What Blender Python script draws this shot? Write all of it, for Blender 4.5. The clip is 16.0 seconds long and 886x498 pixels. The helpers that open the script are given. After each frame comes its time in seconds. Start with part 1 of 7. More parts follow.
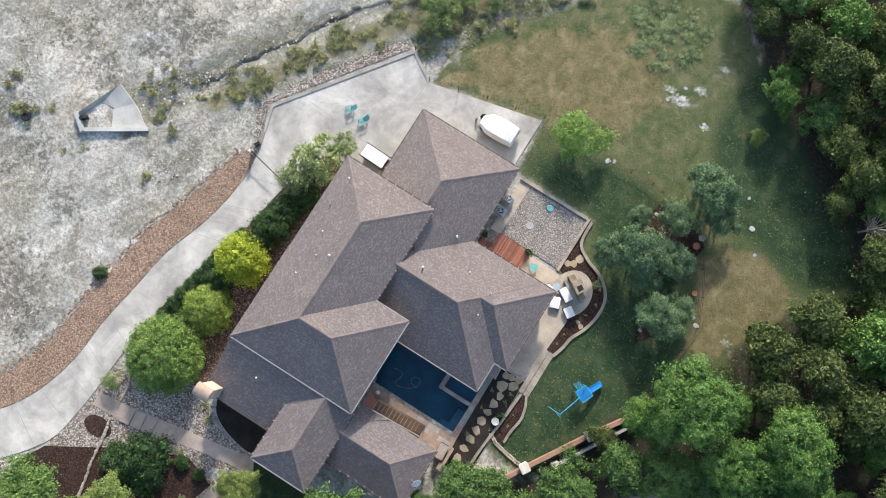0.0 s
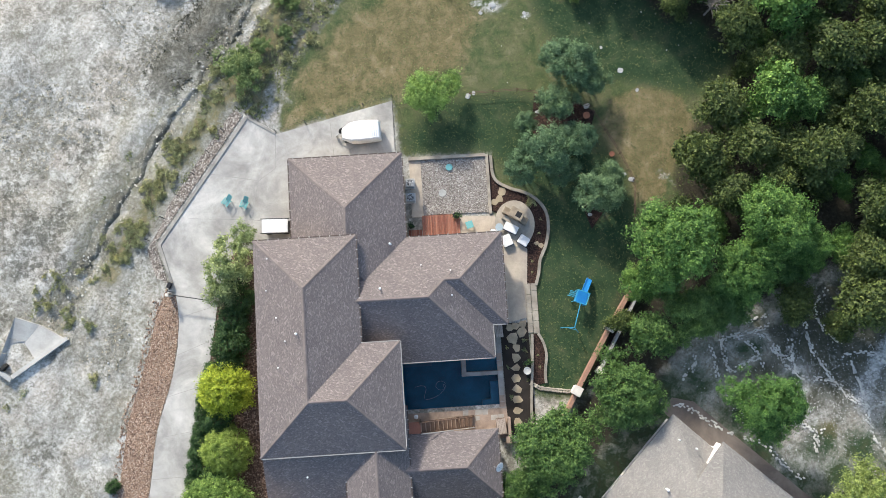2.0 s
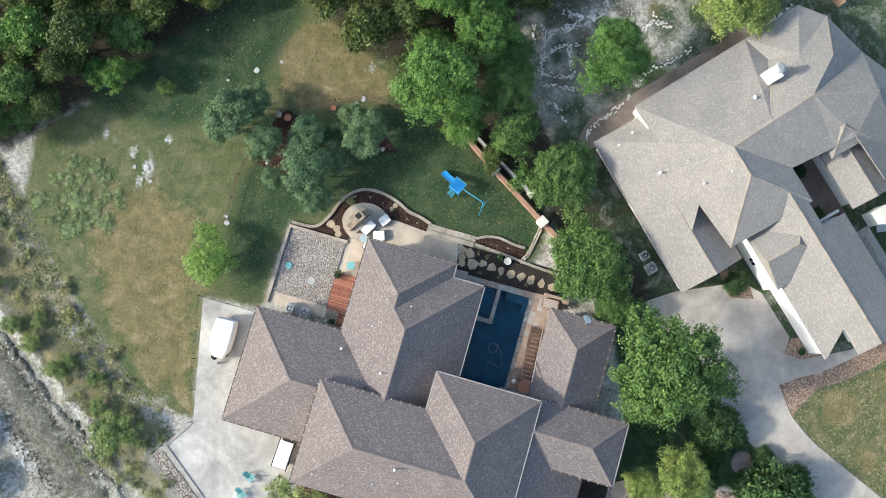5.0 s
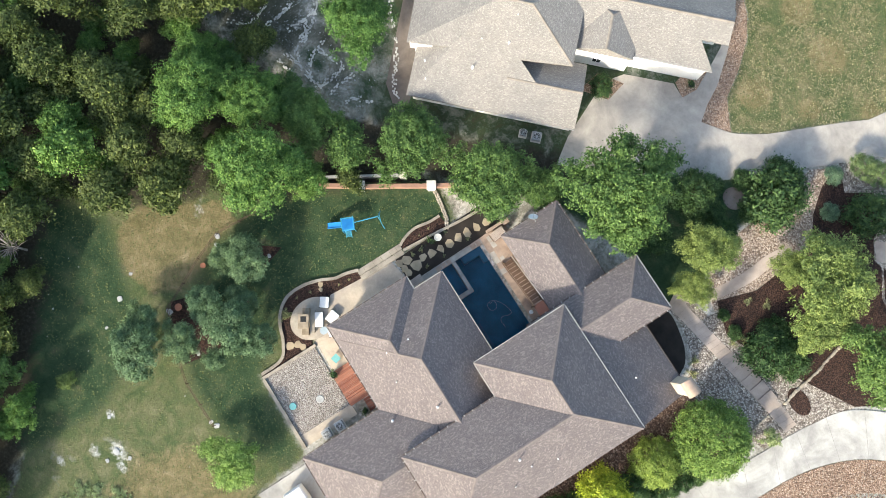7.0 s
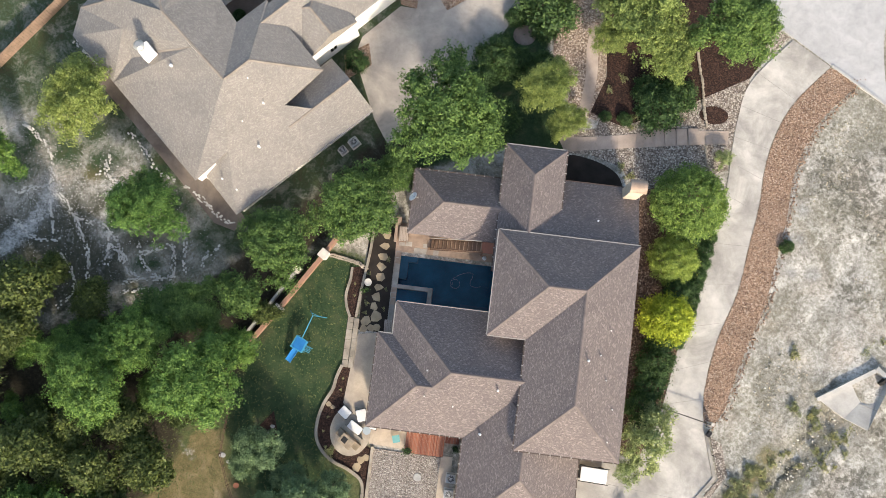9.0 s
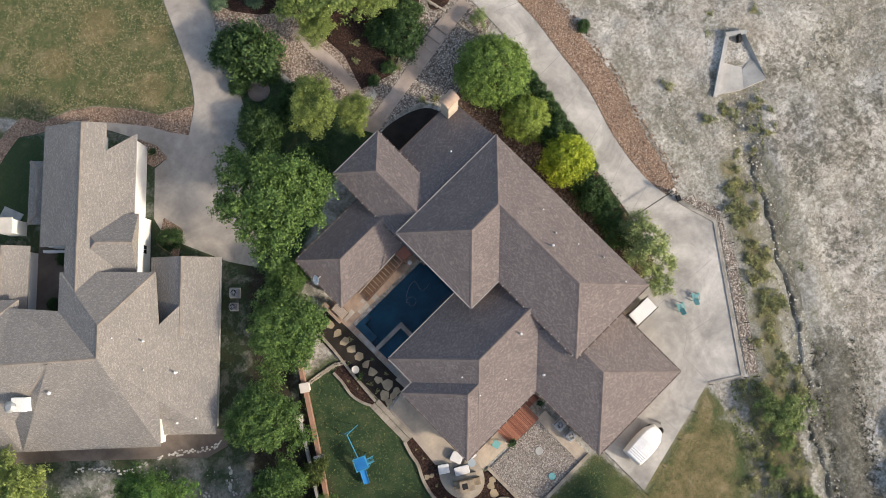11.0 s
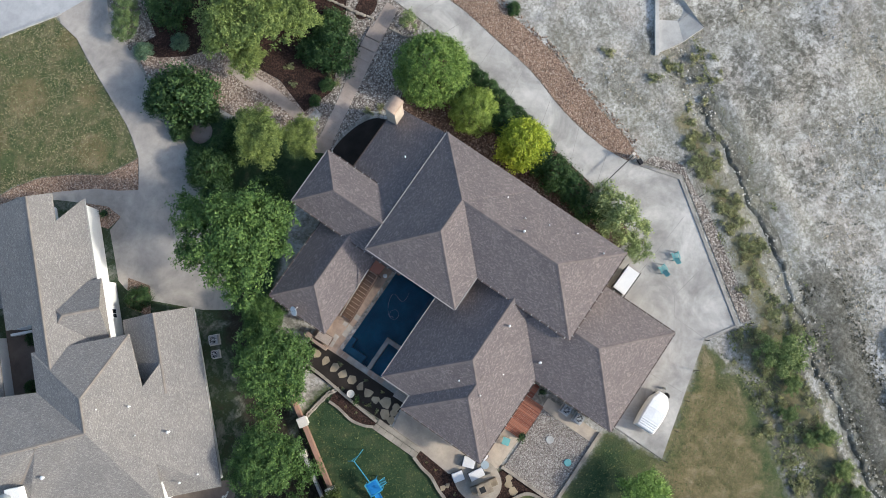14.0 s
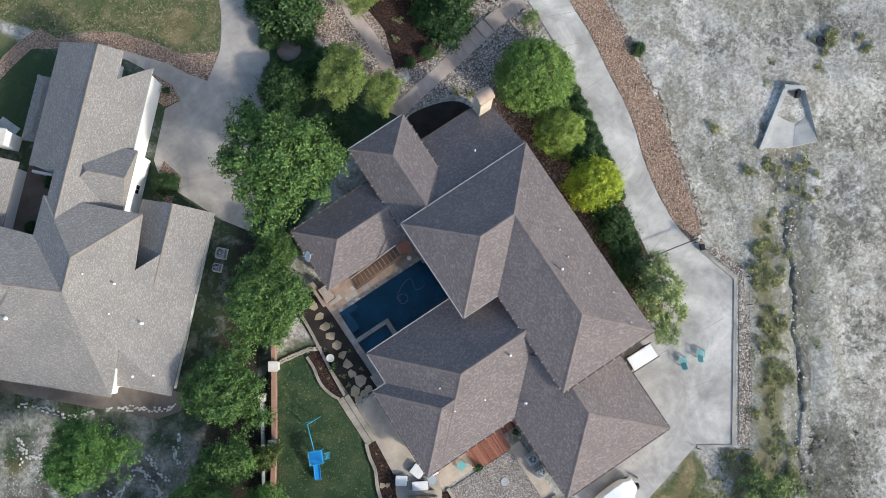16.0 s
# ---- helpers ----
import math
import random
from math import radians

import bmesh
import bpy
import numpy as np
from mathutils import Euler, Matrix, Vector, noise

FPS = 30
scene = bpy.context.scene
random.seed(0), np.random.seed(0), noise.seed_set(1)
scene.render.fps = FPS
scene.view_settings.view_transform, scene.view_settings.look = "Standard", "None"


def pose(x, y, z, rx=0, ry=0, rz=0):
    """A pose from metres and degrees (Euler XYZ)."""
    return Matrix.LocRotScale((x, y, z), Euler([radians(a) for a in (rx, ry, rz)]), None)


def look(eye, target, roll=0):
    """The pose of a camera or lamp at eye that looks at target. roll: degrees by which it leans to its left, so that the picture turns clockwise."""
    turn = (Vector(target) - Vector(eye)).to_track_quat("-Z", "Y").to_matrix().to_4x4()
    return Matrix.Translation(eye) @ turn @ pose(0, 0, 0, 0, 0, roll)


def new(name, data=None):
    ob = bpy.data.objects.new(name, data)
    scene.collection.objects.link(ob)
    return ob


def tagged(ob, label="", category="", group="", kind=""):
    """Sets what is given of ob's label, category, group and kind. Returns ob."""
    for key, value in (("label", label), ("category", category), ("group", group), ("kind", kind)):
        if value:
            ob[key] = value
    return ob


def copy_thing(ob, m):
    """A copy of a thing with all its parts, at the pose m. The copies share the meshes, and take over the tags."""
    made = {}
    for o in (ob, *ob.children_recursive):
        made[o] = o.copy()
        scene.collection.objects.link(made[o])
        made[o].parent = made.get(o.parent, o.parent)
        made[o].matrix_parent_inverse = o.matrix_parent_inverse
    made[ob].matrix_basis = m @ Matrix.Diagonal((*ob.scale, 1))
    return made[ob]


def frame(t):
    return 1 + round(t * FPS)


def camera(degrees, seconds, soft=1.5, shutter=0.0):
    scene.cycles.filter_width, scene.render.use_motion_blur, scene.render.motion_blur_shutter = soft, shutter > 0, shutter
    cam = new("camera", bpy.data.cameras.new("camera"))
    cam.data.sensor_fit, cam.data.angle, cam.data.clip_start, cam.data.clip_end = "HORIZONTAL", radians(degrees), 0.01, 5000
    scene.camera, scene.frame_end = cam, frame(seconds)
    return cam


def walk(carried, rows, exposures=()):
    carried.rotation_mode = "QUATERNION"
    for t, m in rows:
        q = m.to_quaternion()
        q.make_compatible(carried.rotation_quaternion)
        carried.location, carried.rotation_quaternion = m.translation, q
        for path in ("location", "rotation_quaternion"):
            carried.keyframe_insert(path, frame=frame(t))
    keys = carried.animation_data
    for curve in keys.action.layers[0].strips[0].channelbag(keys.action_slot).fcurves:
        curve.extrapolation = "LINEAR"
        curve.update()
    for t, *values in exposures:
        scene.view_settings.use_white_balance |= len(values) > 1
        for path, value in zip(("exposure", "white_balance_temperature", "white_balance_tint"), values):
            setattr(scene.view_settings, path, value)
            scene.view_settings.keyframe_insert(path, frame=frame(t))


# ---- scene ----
cam = camera(56.0, 16.0, soft=0.65)
PATH = [
    (0.0, pose(3.45, 0.65, 84.54, 6.00, -0.04, 32.19)),
    (0.5, pose(3.69, 0.59, 84.62, 5.99, -0.02, 25.26)),
    (1.0, pose(3.79, 0.52, 84.63, 5.96, -0.14, 16.65)),
    (1.5, pose(3.49, 0.57, 84.92, 5.78, -0.43, 6.94)),
    (2.0, pose(3.51, 0.53, 84.79, 5.86, -0.43, -3.61)),
    (2.5, pose(3.78, 0.47, 84.80, 5.89, -0.17, -15.45)),
    (3.0, pose(4.00, 0.15, 84.66, 5.96, 0.13, -27.47)),
    (3.5, pose(3.88, -0.02, 84.60, 6.02, 0.22, -38.21)),
    (4.0, pose(3.71, -0.06, 84.42, 6.02, 0.28, -49.46)),
    (4.2, pose(3.79, -0.13, 84.48, 5.98, 0.37, -54.13)),
    (6.3, pose(3.69, 1.21, 84.16, 5.88, -0.15, -106.31)),
    (6.5, pose(3.56, 1.23, 84.11, 5.97, -0.06, -110.88)),
    (7.0, pose(3.50, 1.30, 84.28, 6.09, 0.04, -122.51)),
    (7.5, pose(3.42, 1.30, 84.38, 6.18, 0.18, -134.51)),
    (8.0, pose(3.41, 1.30, 84.48, 6.25, 0.26, -145.33)),
    (8.5, pose(3.43, 1.10, 84.59, 6.21, 0.39, -158.03)),
    (9.0, pose(3.45, 0.72, 84.66, 5.97, 0.49, -172.99)),
    (9.5, pose(3.46, 0.35, 84.51, 5.72, 0.47, -188.31)),
    (10.0, pose(3.34, 0.10, 84.62, 5.54, 0.38, -203.13)),
    (10.2, pose(3.28, -0.01, 84.59, 5.46, 0.33, -208.69)),
    (12.3, pose(3.65, 0.50, 84.87, 6.18, 0.02, -234.57)),
    (12.5, pose(3.58, 0.57, 84.88, 6.19, 0.05, -234.86)),
    (13.0, pose(3.53, 0.77, 84.78, 6.31, 0.04, -235.34)),
    (13.5, pose(3.43, 0.77, 84.09, 6.41, -0.04, -235.83)),
    (14.0, pose(3.30, 0.84, 83.15, 6.45, -0.15, -235.56)),
    (14.5, pose(3.21, 0.90, 82.32, 6.44, -0.25, -232.10)),
    (15.0, pose(3.31, 0.86, 81.43, 6.50, -0.37, -227.36)),
    (15.5, pose(3.37, 0.79, 80.64, 6.47, -0.40, -221.13)),
    (16.0, pose(3.38, 0.61, 79.78, 6.45, -0.57, -213.50)),
]
EXPOSURES = [(0.0, 1.13, 6470, 9), (4.0, 1.17, 6400, 5), (6.5, 1.6, 6750, 5), (7.5, 1.52, 6950, 6), (8.5, 1.26, 7180, 8), (9.0, 1.2, 7350, 11), (10.0, 0.95, 7500, 12.5), (12.3, 0.72, 6680, 10.5), (13.5, 0.76, 6420, 8.5), (14.0, 0.75, 6300, 8), (15.0, 0.8, 6230, 7.5), (16.0, 0.8, 6230, 7.5)]
walk(cam, PATH, EXPOSURES)

# ---- light ----
SUN_FROM = Vector((-0.38, 0.92, 0.0)).normalized()
SUN_ELEV = radians(27)
world = bpy.data.worlds.new("sky")
scene.world = world
world.use_nodes = True
wn = world.node_tree
sky = wn.nodes.new("ShaderNodeTexSky")
sky.sky_type = "NISHITA"
sky.sun_disc = False
sky.sun_elevation = SUN_ELEV
sky.sun_rotation = math.atan2(SUN_FROM.x, SUN_FROM.y)
sky.air_density, sky.dust_density = 1.0, 2.0
wn.nodes["Background"].inputs["Strength"].default_value = 0.15
wn.links.new(sky.outputs["Color"], wn.nodes["Background"].inputs["Color"])
sun_data = bpy.data.lights.new("sun", "SUN")
sun_data.energy, sun_data.angle, sun_data.color = 2.5, radians(4.0), (1.0, 0.93, 0.83)
sun = new("sun", sun_data)
sun_dir = Vector((SUN_FROM.x * math.cos(SUN_ELEV), SUN_FROM.y * math.cos(SUN_ELEV), math.sin(SUN_ELEV)))
sun.matrix_world = look(sun_dir * 60, (0, 0, 0))


# ---- materials ----
class Nodes:
    """A small helper round one node material."""

    def __init__(self, name, rough=0.8, metal=0.0, spec=0.3):
        self.mat = bpy.data.materials.new(name)
        self.mat.use_nodes = True
        self.tree = self.mat.node_tree
        self.bsdf = self.tree.nodes["Principled BSDF"]
        self.bsdf.inputs["Roughness"].default_value = rough
        self.bsdf.inputs["Metallic"].default_value = metal
        self.bsdf.inputs["Specular IOR Level"].default_value = spec
        self.coord = self.tree.nodes.new("ShaderNodeTexCoord")

    def link(self, a, b):
        self.tree.links.new(a, b)

    def node(self, kind, **values):
        n = self.tree.nodes.new(kind)
        for key, value in values.items():
            n.inputs[key].default_value = value
        return n

    def noise(self, scale, detail=6.0, rough=0.6, where="Object", stretch=None, distort=0.0):
        n = self.node("ShaderNodeTexNoise", Scale=scale, Detail=detail, Roughness=rough, Distortion=distort)
        src = self.coord.outputs[where]
        if stretch:
            mp = self.node("ShaderNodeMapping")
            mp.inputs["Scale"].default_value = stretch
            self.link(src, mp.inputs["Vector"])
            src = mp.outputs["Vector"]
        self.link(src, n.inputs["Vector"])
        return n.outputs["Fac"]

    def world_noise(self, scale, detail=6.0, rough=0.6, distort=0.0, shift=0.0):
        geo = self.node("ShaderNodeNewGeometry")
        n = self.node("ShaderNodeTexNoise", Scale=scale, Detail=detail, Roughness=rough, Distortion=distort)
        mp = self.node("ShaderNodeMapping")
        mp.inputs["Location"].default_value = (shift, shift * 0.7, 0.0)
        self.link(geo.outputs["Position"], mp.inputs["Vector"])
        self.link(mp.outputs["Vector"], n.inputs["Vector"])
        return n.outputs["Fac"]

    def ramp(self, fac, stops):
        n = self.tree.nodes.new("ShaderNodeValToRGB")
        el = n.color_ramp.elements
        while len(el) < len(stops):
            el.new(0.5)
        for e, (pos, col) in zip(el, stops):
            e.position, e.color = pos, (*col, 1.0) if len(col) == 3 else col
        self.link(fac, n.inputs["Fac"])
        return n.outputs["Color"]

    def mix(self, fac, a, b, kind="MIX"):
        n = self.tree.nodes.new("ShaderNodeMix")
        n.data_type, n.blend_type = "RGBA", kind
        for value, key in ((fac, 0), (a, 6), (b, 7)):
            if isinstance(value, (int, float)):
                n.inputs[key].default_value = value
            elif isinstance(value, tuple):
                n.inputs[key].default_value = (*value, 1.0)
            else:
                self.link(value, n.inputs[key])
        return n.outputs[2]

    def math(self, op, a, b=None):
        n = self.tree.nodes.new("ShaderNodeMath")
        n.operation = op
        for value, key in ((a, 0), (b, 1)):
            if value is None:
                continue
            if isinstance(value, (int, float)):
                n.inputs[key].default_value = value
            else:
                self.link(value, n.inputs[key])
        return n.outputs[0]

    def attr(self, name):
        n = self.tree.nodes.new("ShaderNodeAttribute")
        n.attribute_name = name
        return n.outputs["Fac"]

    def bump(self, height, strength=0.4, distance=0.02):
        n = self.node("ShaderNodeBump", Strength=strength, Distance=distance)
        self.link(height, n.inputs["Height"])
        self.link(n.outputs["Normal"], self.bsdf.inputs["Normal"])

    def color(self, c):
        if isinstance(c, tuple):
            self.bsdf.inputs["Base Color"].default_value = (*c, 1.0)
        else:
            self.link(c, self.bsdf.inputs["Base Color"])
        return self


def plain(name, col, rough=0.7, vary=0.18, scale=3.0, metal=0.0, bump=0.0, grain=None):
    """A surface of one hue with blotches at two scales."""
    m = Nodes(name, rough, metal)
    lo, hi = tuple(v * (1 - vary) for v in col), tuple(min(1.0, v * (1 + vary)) for v in col)
    big = m.ramp(m.world_noise(scale * 0.25, 3.0), [(0.3, lo), (0.7, hi)])
    small = m.ramp(m.world_noise(scale * 4, 5.0), [(0.3, (0.86, 0.86, 0.86)), (0.7, (1.0, 1.0, 1.0))])
    m.color(m.mix(1.0, big, small, "MULTIPLY"))
    if bump:
        m.bump(m.world_noise(grain or scale * 8, 4.0), bump, 0.02)
    return m.mat


def shingle_material(name, dark, mid, light):
    """Asphalt shingles: tabs in courses, each of its own shade, with granules and weathering."""
    m = Nodes(name, 0.92, spec=0.2)
    uv = m.coord.outputs["UV"]
    brick = m.node("ShaderNodeTexBrick", **{"Scale": 1.0, "Mortar Size": 0.014, "Brick Width": 0.2, "Row Height": 0.125, "Bias": 0.0})
    brick.inputs["Color1"].default_value = (0.0, 0.0, 0.0, 1.0)
    brick.inputs["Color2"].default_value = (1.0, 1.0, 1.0, 1.0)
    brick.inputs["Mortar"].default_value = (0.0, 0.0, 0.0, 1.0)
    m.link(uv, brick.inputs["Vector"])
    tab = m.ramp(brick.outputs["Color"], [(0.0, dark), (0.3, dark), (0.5, mid), (0.74, mid), (0.82, light), (1.0, light)])
    wide = m.node("ShaderNodeTexNoise", Scale=0.3, Detail=5.0, Roughness=0.65)
    m.link(uv, wide.inputs["Vector"])
    mp = m.node("ShaderNodeMapping")
    mp.inputs["Scale"].default_value = (5.0, 8.0, 1.0)
    m.link(uv, mp.inputs["Vector"])
    patch = m.node("ShaderNodeTexNoise", Scale=1.0, Detail=2.0, Roughness=0.6)
    m.link(mp.outputs["Vector"], patch.inputs["Vector"])
    a = m.ramp(wide.outputs["Fac"], [(0.3, (0.88, 0.88, 0.89)), (0.7, (1.08, 1.07, 1.06))])
    b = m.ramp(patch.outputs["Fac"], [(0.3, (0.95, 0.95, 0.955)), (0.55, (1.0, 1.0, 1.0)), (0.75, (1.06, 1.058, 1.055))])
    grit = m.node("ShaderNodeTexNoise", Scale=9.0, Detail=4.0, Roughness=0.8)
    m.link(uv, grit.inputs["Vector"])
    g = m.ramp(grit.outputs["Fac"], [(0.34, (0.72, 0.72, 0.73)), (0.5, (1.0, 1.0, 1.0)), (0.66, (1.32, 1.31, 1.3))])
    m.color(m.mix(1.0, m.mix(1.0, m.mix(1.0, tab, a, "MULTIPLY"), b, "MULTIPLY"), g, "MULTIPLY"))
    m.bump(m.math("ADD", brick.outputs["Fac"], m.math("MULTIPLY", patch.outputs["Fac"], 0.6)), 0.5, 0.02)
    return m.mat


def leaf_material(name, dark, light):
    m = Nodes(name, 0.6, spec=0.25)
    geo = m.node("ShaderNodeNewGeometry")
    info = m.node("ShaderNodeObjectInfo")
    col = m.ramp(geo.outputs["Random Per Island"], [(0.0, dark), (0.6, tuple((a + b) / 2 for a, b in zip(dark, light))), (1.0, light)])
    tint = m.ramp(info.outputs["Random"], [(0.0, (0.82, 0.86, 0.85)), (1.0, (1.14, 1.08, 1.0))])
    patch = m.ramp(m.world_noise(1.7, 5.0, 0.7), [(0.34, (0.6, 0.64, 0.66)), (0.5, (0.95, 0.95, 0.94)), (0.66, (1.36, 1.3, 1.18))])
    c = m.mix(1.0, m.mix(1.0, col, tint, "MULTIPLY"), patch, "MULTIPLY")
    m.color(c)
    tr = m.node("ShaderNodeBsdfTranslucent")
    m.link(c, tr.inputs["Color"])
    mx = m.node("ShaderNodeMixShader", Fac=0.2)
    m.link(m.bsdf.outputs[0], mx.inputs[1])
    m.link(tr.outputs[0], mx.inputs[2])
    m.link(mx.outputs[0], m.tree.nodes["Material Output"].inputs["Surface"])
    return m.mat


def board_material(name, dark, light):
    """Stained boards, each of its own tone, with grain along the board."""
    m = Nodes(name, 0.6)
    info = m.node("ShaderNodeObjectInfo")
    tone = m.ramp(info.outputs["Random"], [(0.0, dark), (0.5, tuple((a + b) / 2 for a, b in zip(dark, light))), (1.0, light)])
    grain = m.ramp(m.noise(6.0, 5.0, 0.7, "Object", (6.0, 0.5, 1.0)), [(0.3, (0.75, 0.75, 0.75)), (0.7, (1.12, 1.1, 1.08))])
    m.color(m.mix(1.0, tone, grain, "MULTIPLY"))
    return m.mat


def gravel_material(name, stops, scale, tone=0.8):
    """Loose stones: cells of several hues with dark gaps."""
    m = Nodes(name, 0.9)
    geo = m.node("ShaderNodeNewGeometry")
    v = m.node("ShaderNodeTexVoronoi", Scale=scale)
    m.link(geo.outputs["Position"], v.inputs["Vector"])
    sep = m.node("ShaderNodeSeparateColor")
    m.link(v.outputs["Color"], sep.inputs["Color"])
    col = m.ramp(sep.outputs[0], stops)
    gap = m.ramp(v.outputs["Distance"], [(0.3, (1.0, 1.0, 1.0)), (0.8, (0.45, 0.43, 0.42))])
    wide = m.ramp(m.world_noise(0.5, 4.0), [(0.3, (tone, tone, tone)), (0.7, (1.1, 1.1, 1.1))])
    m.color(m.mix(1.0, m.mix(1.0, col, gap, "MULTIPLY"), wide, "MULTIPLY"))
    m.bump(m.math("SUBTRACT", 1.0, v.outputs["Distance"]), 0.8, 0.06)
    return m.mat


def concrete_material(name, base, stain, light):
    """Broom-finished slab with tyre wear, drying stains and pale blooms."""
    m = Nodes(name, 0.85)
    big = m.world_noise(0.22, 5.0, 0.62, 0.6)
    mid = m.world_noise(1.1, 6.0, 0.7, 0.4)
    fine = m.world_noise(14.0, 4.0)
    c = m.ramp(big, [(0.34, stain), (0.5, base), (0.66, light)])
    d = m.ramp(mid, [(0.25, (0.8, 0.8, 0.8)), (0.6, (1.04, 1.03, 1.02))])
    e = m.ramp(fine, [(0.3, (0.93, 0.93, 0.93)), (0.7, (1.03, 1.03, 1.03))])
    m.color(m.mix(1.0, m.mix(1.0, c, d, "MULTIPLY"), e, "MULTIPLY"))
    m.bump(fine, 0.2, 0.01)
    return m.mat


def ground_material():
    """One soil sheet: pale caliche scrub, lawn, dry grass, woodland litter and grey creek rock, mixed by the sheet's own coverage."""
    m = Nodes("ground", 0.95, spec=0.15)
    n_big, n_mid = m.world_noise(0.09, 6.0, 0.6, 0.8), m.world_noise(0.55, 8.0, 0.68, 0.5)
    n_fine, n_grit = m.world_noise(3.2, 8.0, 0.75), m.world_noise(11.0, 6.0, 0.75)
    pale = m.ramp(n_mid, [(0.3, (0.32, 0.308, 0.285)), (0.45, (0.42, 0.408, 0.38)), (0.56, (0.49, 0.476, 0.447)), (0.7, (0.565, 0.55, 0.52))])
    tufts = m.ramp(n_fine, [(0.36, (0.7, 0.7, 0.68)), (0.5, (0.95, 0.95, 0.94)), (0.64, (1.06, 1.06, 1.06))])
    pale = m.mix(1.0, pale, tufts, "MULTIPLY")
    geo = m.node("ShaderNodeNewGeometry")
    peb = m.node("ShaderNodeTexVoronoi", Scale=4.5)
    m.link(geo.outputs["Position"], peb.inputs["Vector"])
    sep = m.node("ShaderNodeSeparateColor")
    m.link(peb.outputs["Color"], sep.inputs["Color"])
    grain = m.ramp(m.math("ADD", m.math("MULTIPLY", sep.outputs[0], 0.6), m.math("MULTIPLY", n_grit, 0.5)), [(0.2, (0.7, 0.69, 0.66)), (0.5, (0.97, 0.97, 0.96)), (0.85, (1.16, 1.16, 1.16))])
    pale = m.mix(1.0, pale, grain, "MULTIPLY")
    run = m.node("ShaderNodeMapping")
    run.vector_type = "TEXTURE"
    run.inputs["Rotation"].default_value = (0.0, 0.0, radians(56))
    run.inputs["Scale"].default_value = (9.0, 1.7, 1.0)
    m.link(geo.outputs["Position"], run.inputs["Vector"])
    streak = m.node("ShaderNodeTexNoise", Scale=1.0, Detail=7.0, Roughness=0.66, Distortion=0.5)
    m.link(run.outputs["Vector"], streak.inputs["Vector"])
    pale = m.mix(1.0, pale, m.ramp(streak.outputs["Fac"], [(0.34, (0.7, 0.7, 0.69)), (0.48, (0.96, 0.96, 0.955)), (0.58, (1.1, 1.1, 1.1)), (0.7, (1.34, 1.34, 1.34))]), "MULTIPLY")
    olive = m.ramp(n_fine, [(0.3, (0.09, 0.088, 0.045)), (0.6, (0.22, 0.2, 0.12))])
    cover = m.ramp(n_big, [(0.47, (0.0, 0.0, 0.0)), (0.6, (0.6, 0.6, 0.6))])
    pale = m.mix(m.math("MULTIPLY", cover, m.ramp(n_fine, [(0.4, (1, 1, 1)), (0.6, (0.2, 0.2, 0.2))])), pale, olive)
    bare = m.ramp(m.world_noise(0.16, 5.0, 0.6, 0.6, 31.0), [(0.5, (0, 0, 0)), (0.62, (0.4, 0.4, 0.4))])
    pale = m.mix(bare, pale, m.mix(1.0, m.ramp(n_fine, [(0.3, (0.4, 0.335, 0.275)), (0.7, (0.54, 0.475, 0.41))]), grain, "MULTIPLY"))
    twig_area = m.ramp(m.world_noise(0.24, 7.0, 0.68, 1.0, 57.0), [(0.47, (0, 0, 0)), (0.56, (1, 1, 1))])
    twig = m.ramp(m.world_noise(2.2, 6.0, 0.75, 0.4, 11.0), [(0.44, (1, 1, 1)), (0.58, (0.12, 0.12, 0.12))])
    pale = m.mix(m.math("MULTIPLY", m.math("MULTIPLY", twig_area, twig), 0.8), pale, m.ramp(n_grit, [(0.35, (0.1, 0.095, 0.075)), (0.65, (0.21, 0.2, 0.16))]))
    speck = m.ramp(m.world_noise(2.9, 5.0, 0.65, 0.3, 77.0), [(0.54, (0, 0, 0)), (0.6, (1, 1, 1))])
    speck_area = m.ramp(m.world_noise(0.13, 5.0, 0.62, 0.7, 5.0), [(0.38, (0.25, 0.25, 0.25)), (0.58, (1.0, 1.0, 1.0))])
    pale = m.mix(m.math("MULTIPLY", m.math("MULTIPLY", speck, speck_area), 0.75), pale, m.ramp(n_grit, [(0.35, (0.13, 0.124, 0.098)), (0.65, (0.24, 0.23, 0.19))]))
    green = m.ramp(n_mid, [(0.28, (0.05, 0.078, 0.032)), (0.42, (0.082, 0.108, 0.046)), (0.55, (0.128, 0.134, 0.068)), (0.72, (0.2, 0.185, 0.11))])
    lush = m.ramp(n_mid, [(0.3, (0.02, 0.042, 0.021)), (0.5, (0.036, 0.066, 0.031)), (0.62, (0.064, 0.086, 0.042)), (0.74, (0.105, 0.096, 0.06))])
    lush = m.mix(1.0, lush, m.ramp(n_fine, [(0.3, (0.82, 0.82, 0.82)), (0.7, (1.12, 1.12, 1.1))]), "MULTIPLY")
    green = m.mix(1.0, green, m.ramp(n_fine, [(0.3, (0.8, 0.81, 0.8)), (0.7, (1.14, 1.12, 1.1))]), "MULTIPLY")
    dry = m.ramp(n_mid, [(0.3, (0.105, 0.1, 0.045)), (0.45, (0.16, 0.14, 0.07)), (0.57, (0.215, 0.175, 0.095)), (0.72, (0.3, 0.25, 0.16))])
    dry = m.mix(1.0, dry, m.ramp(n_fine, [(0.3, (0.8, 0.8, 0.78)), (0.7, (1.13, 1.12, 1.1))]), "MULTIPLY")
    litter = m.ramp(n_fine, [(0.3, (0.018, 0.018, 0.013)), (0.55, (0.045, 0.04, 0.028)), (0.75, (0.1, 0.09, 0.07))])
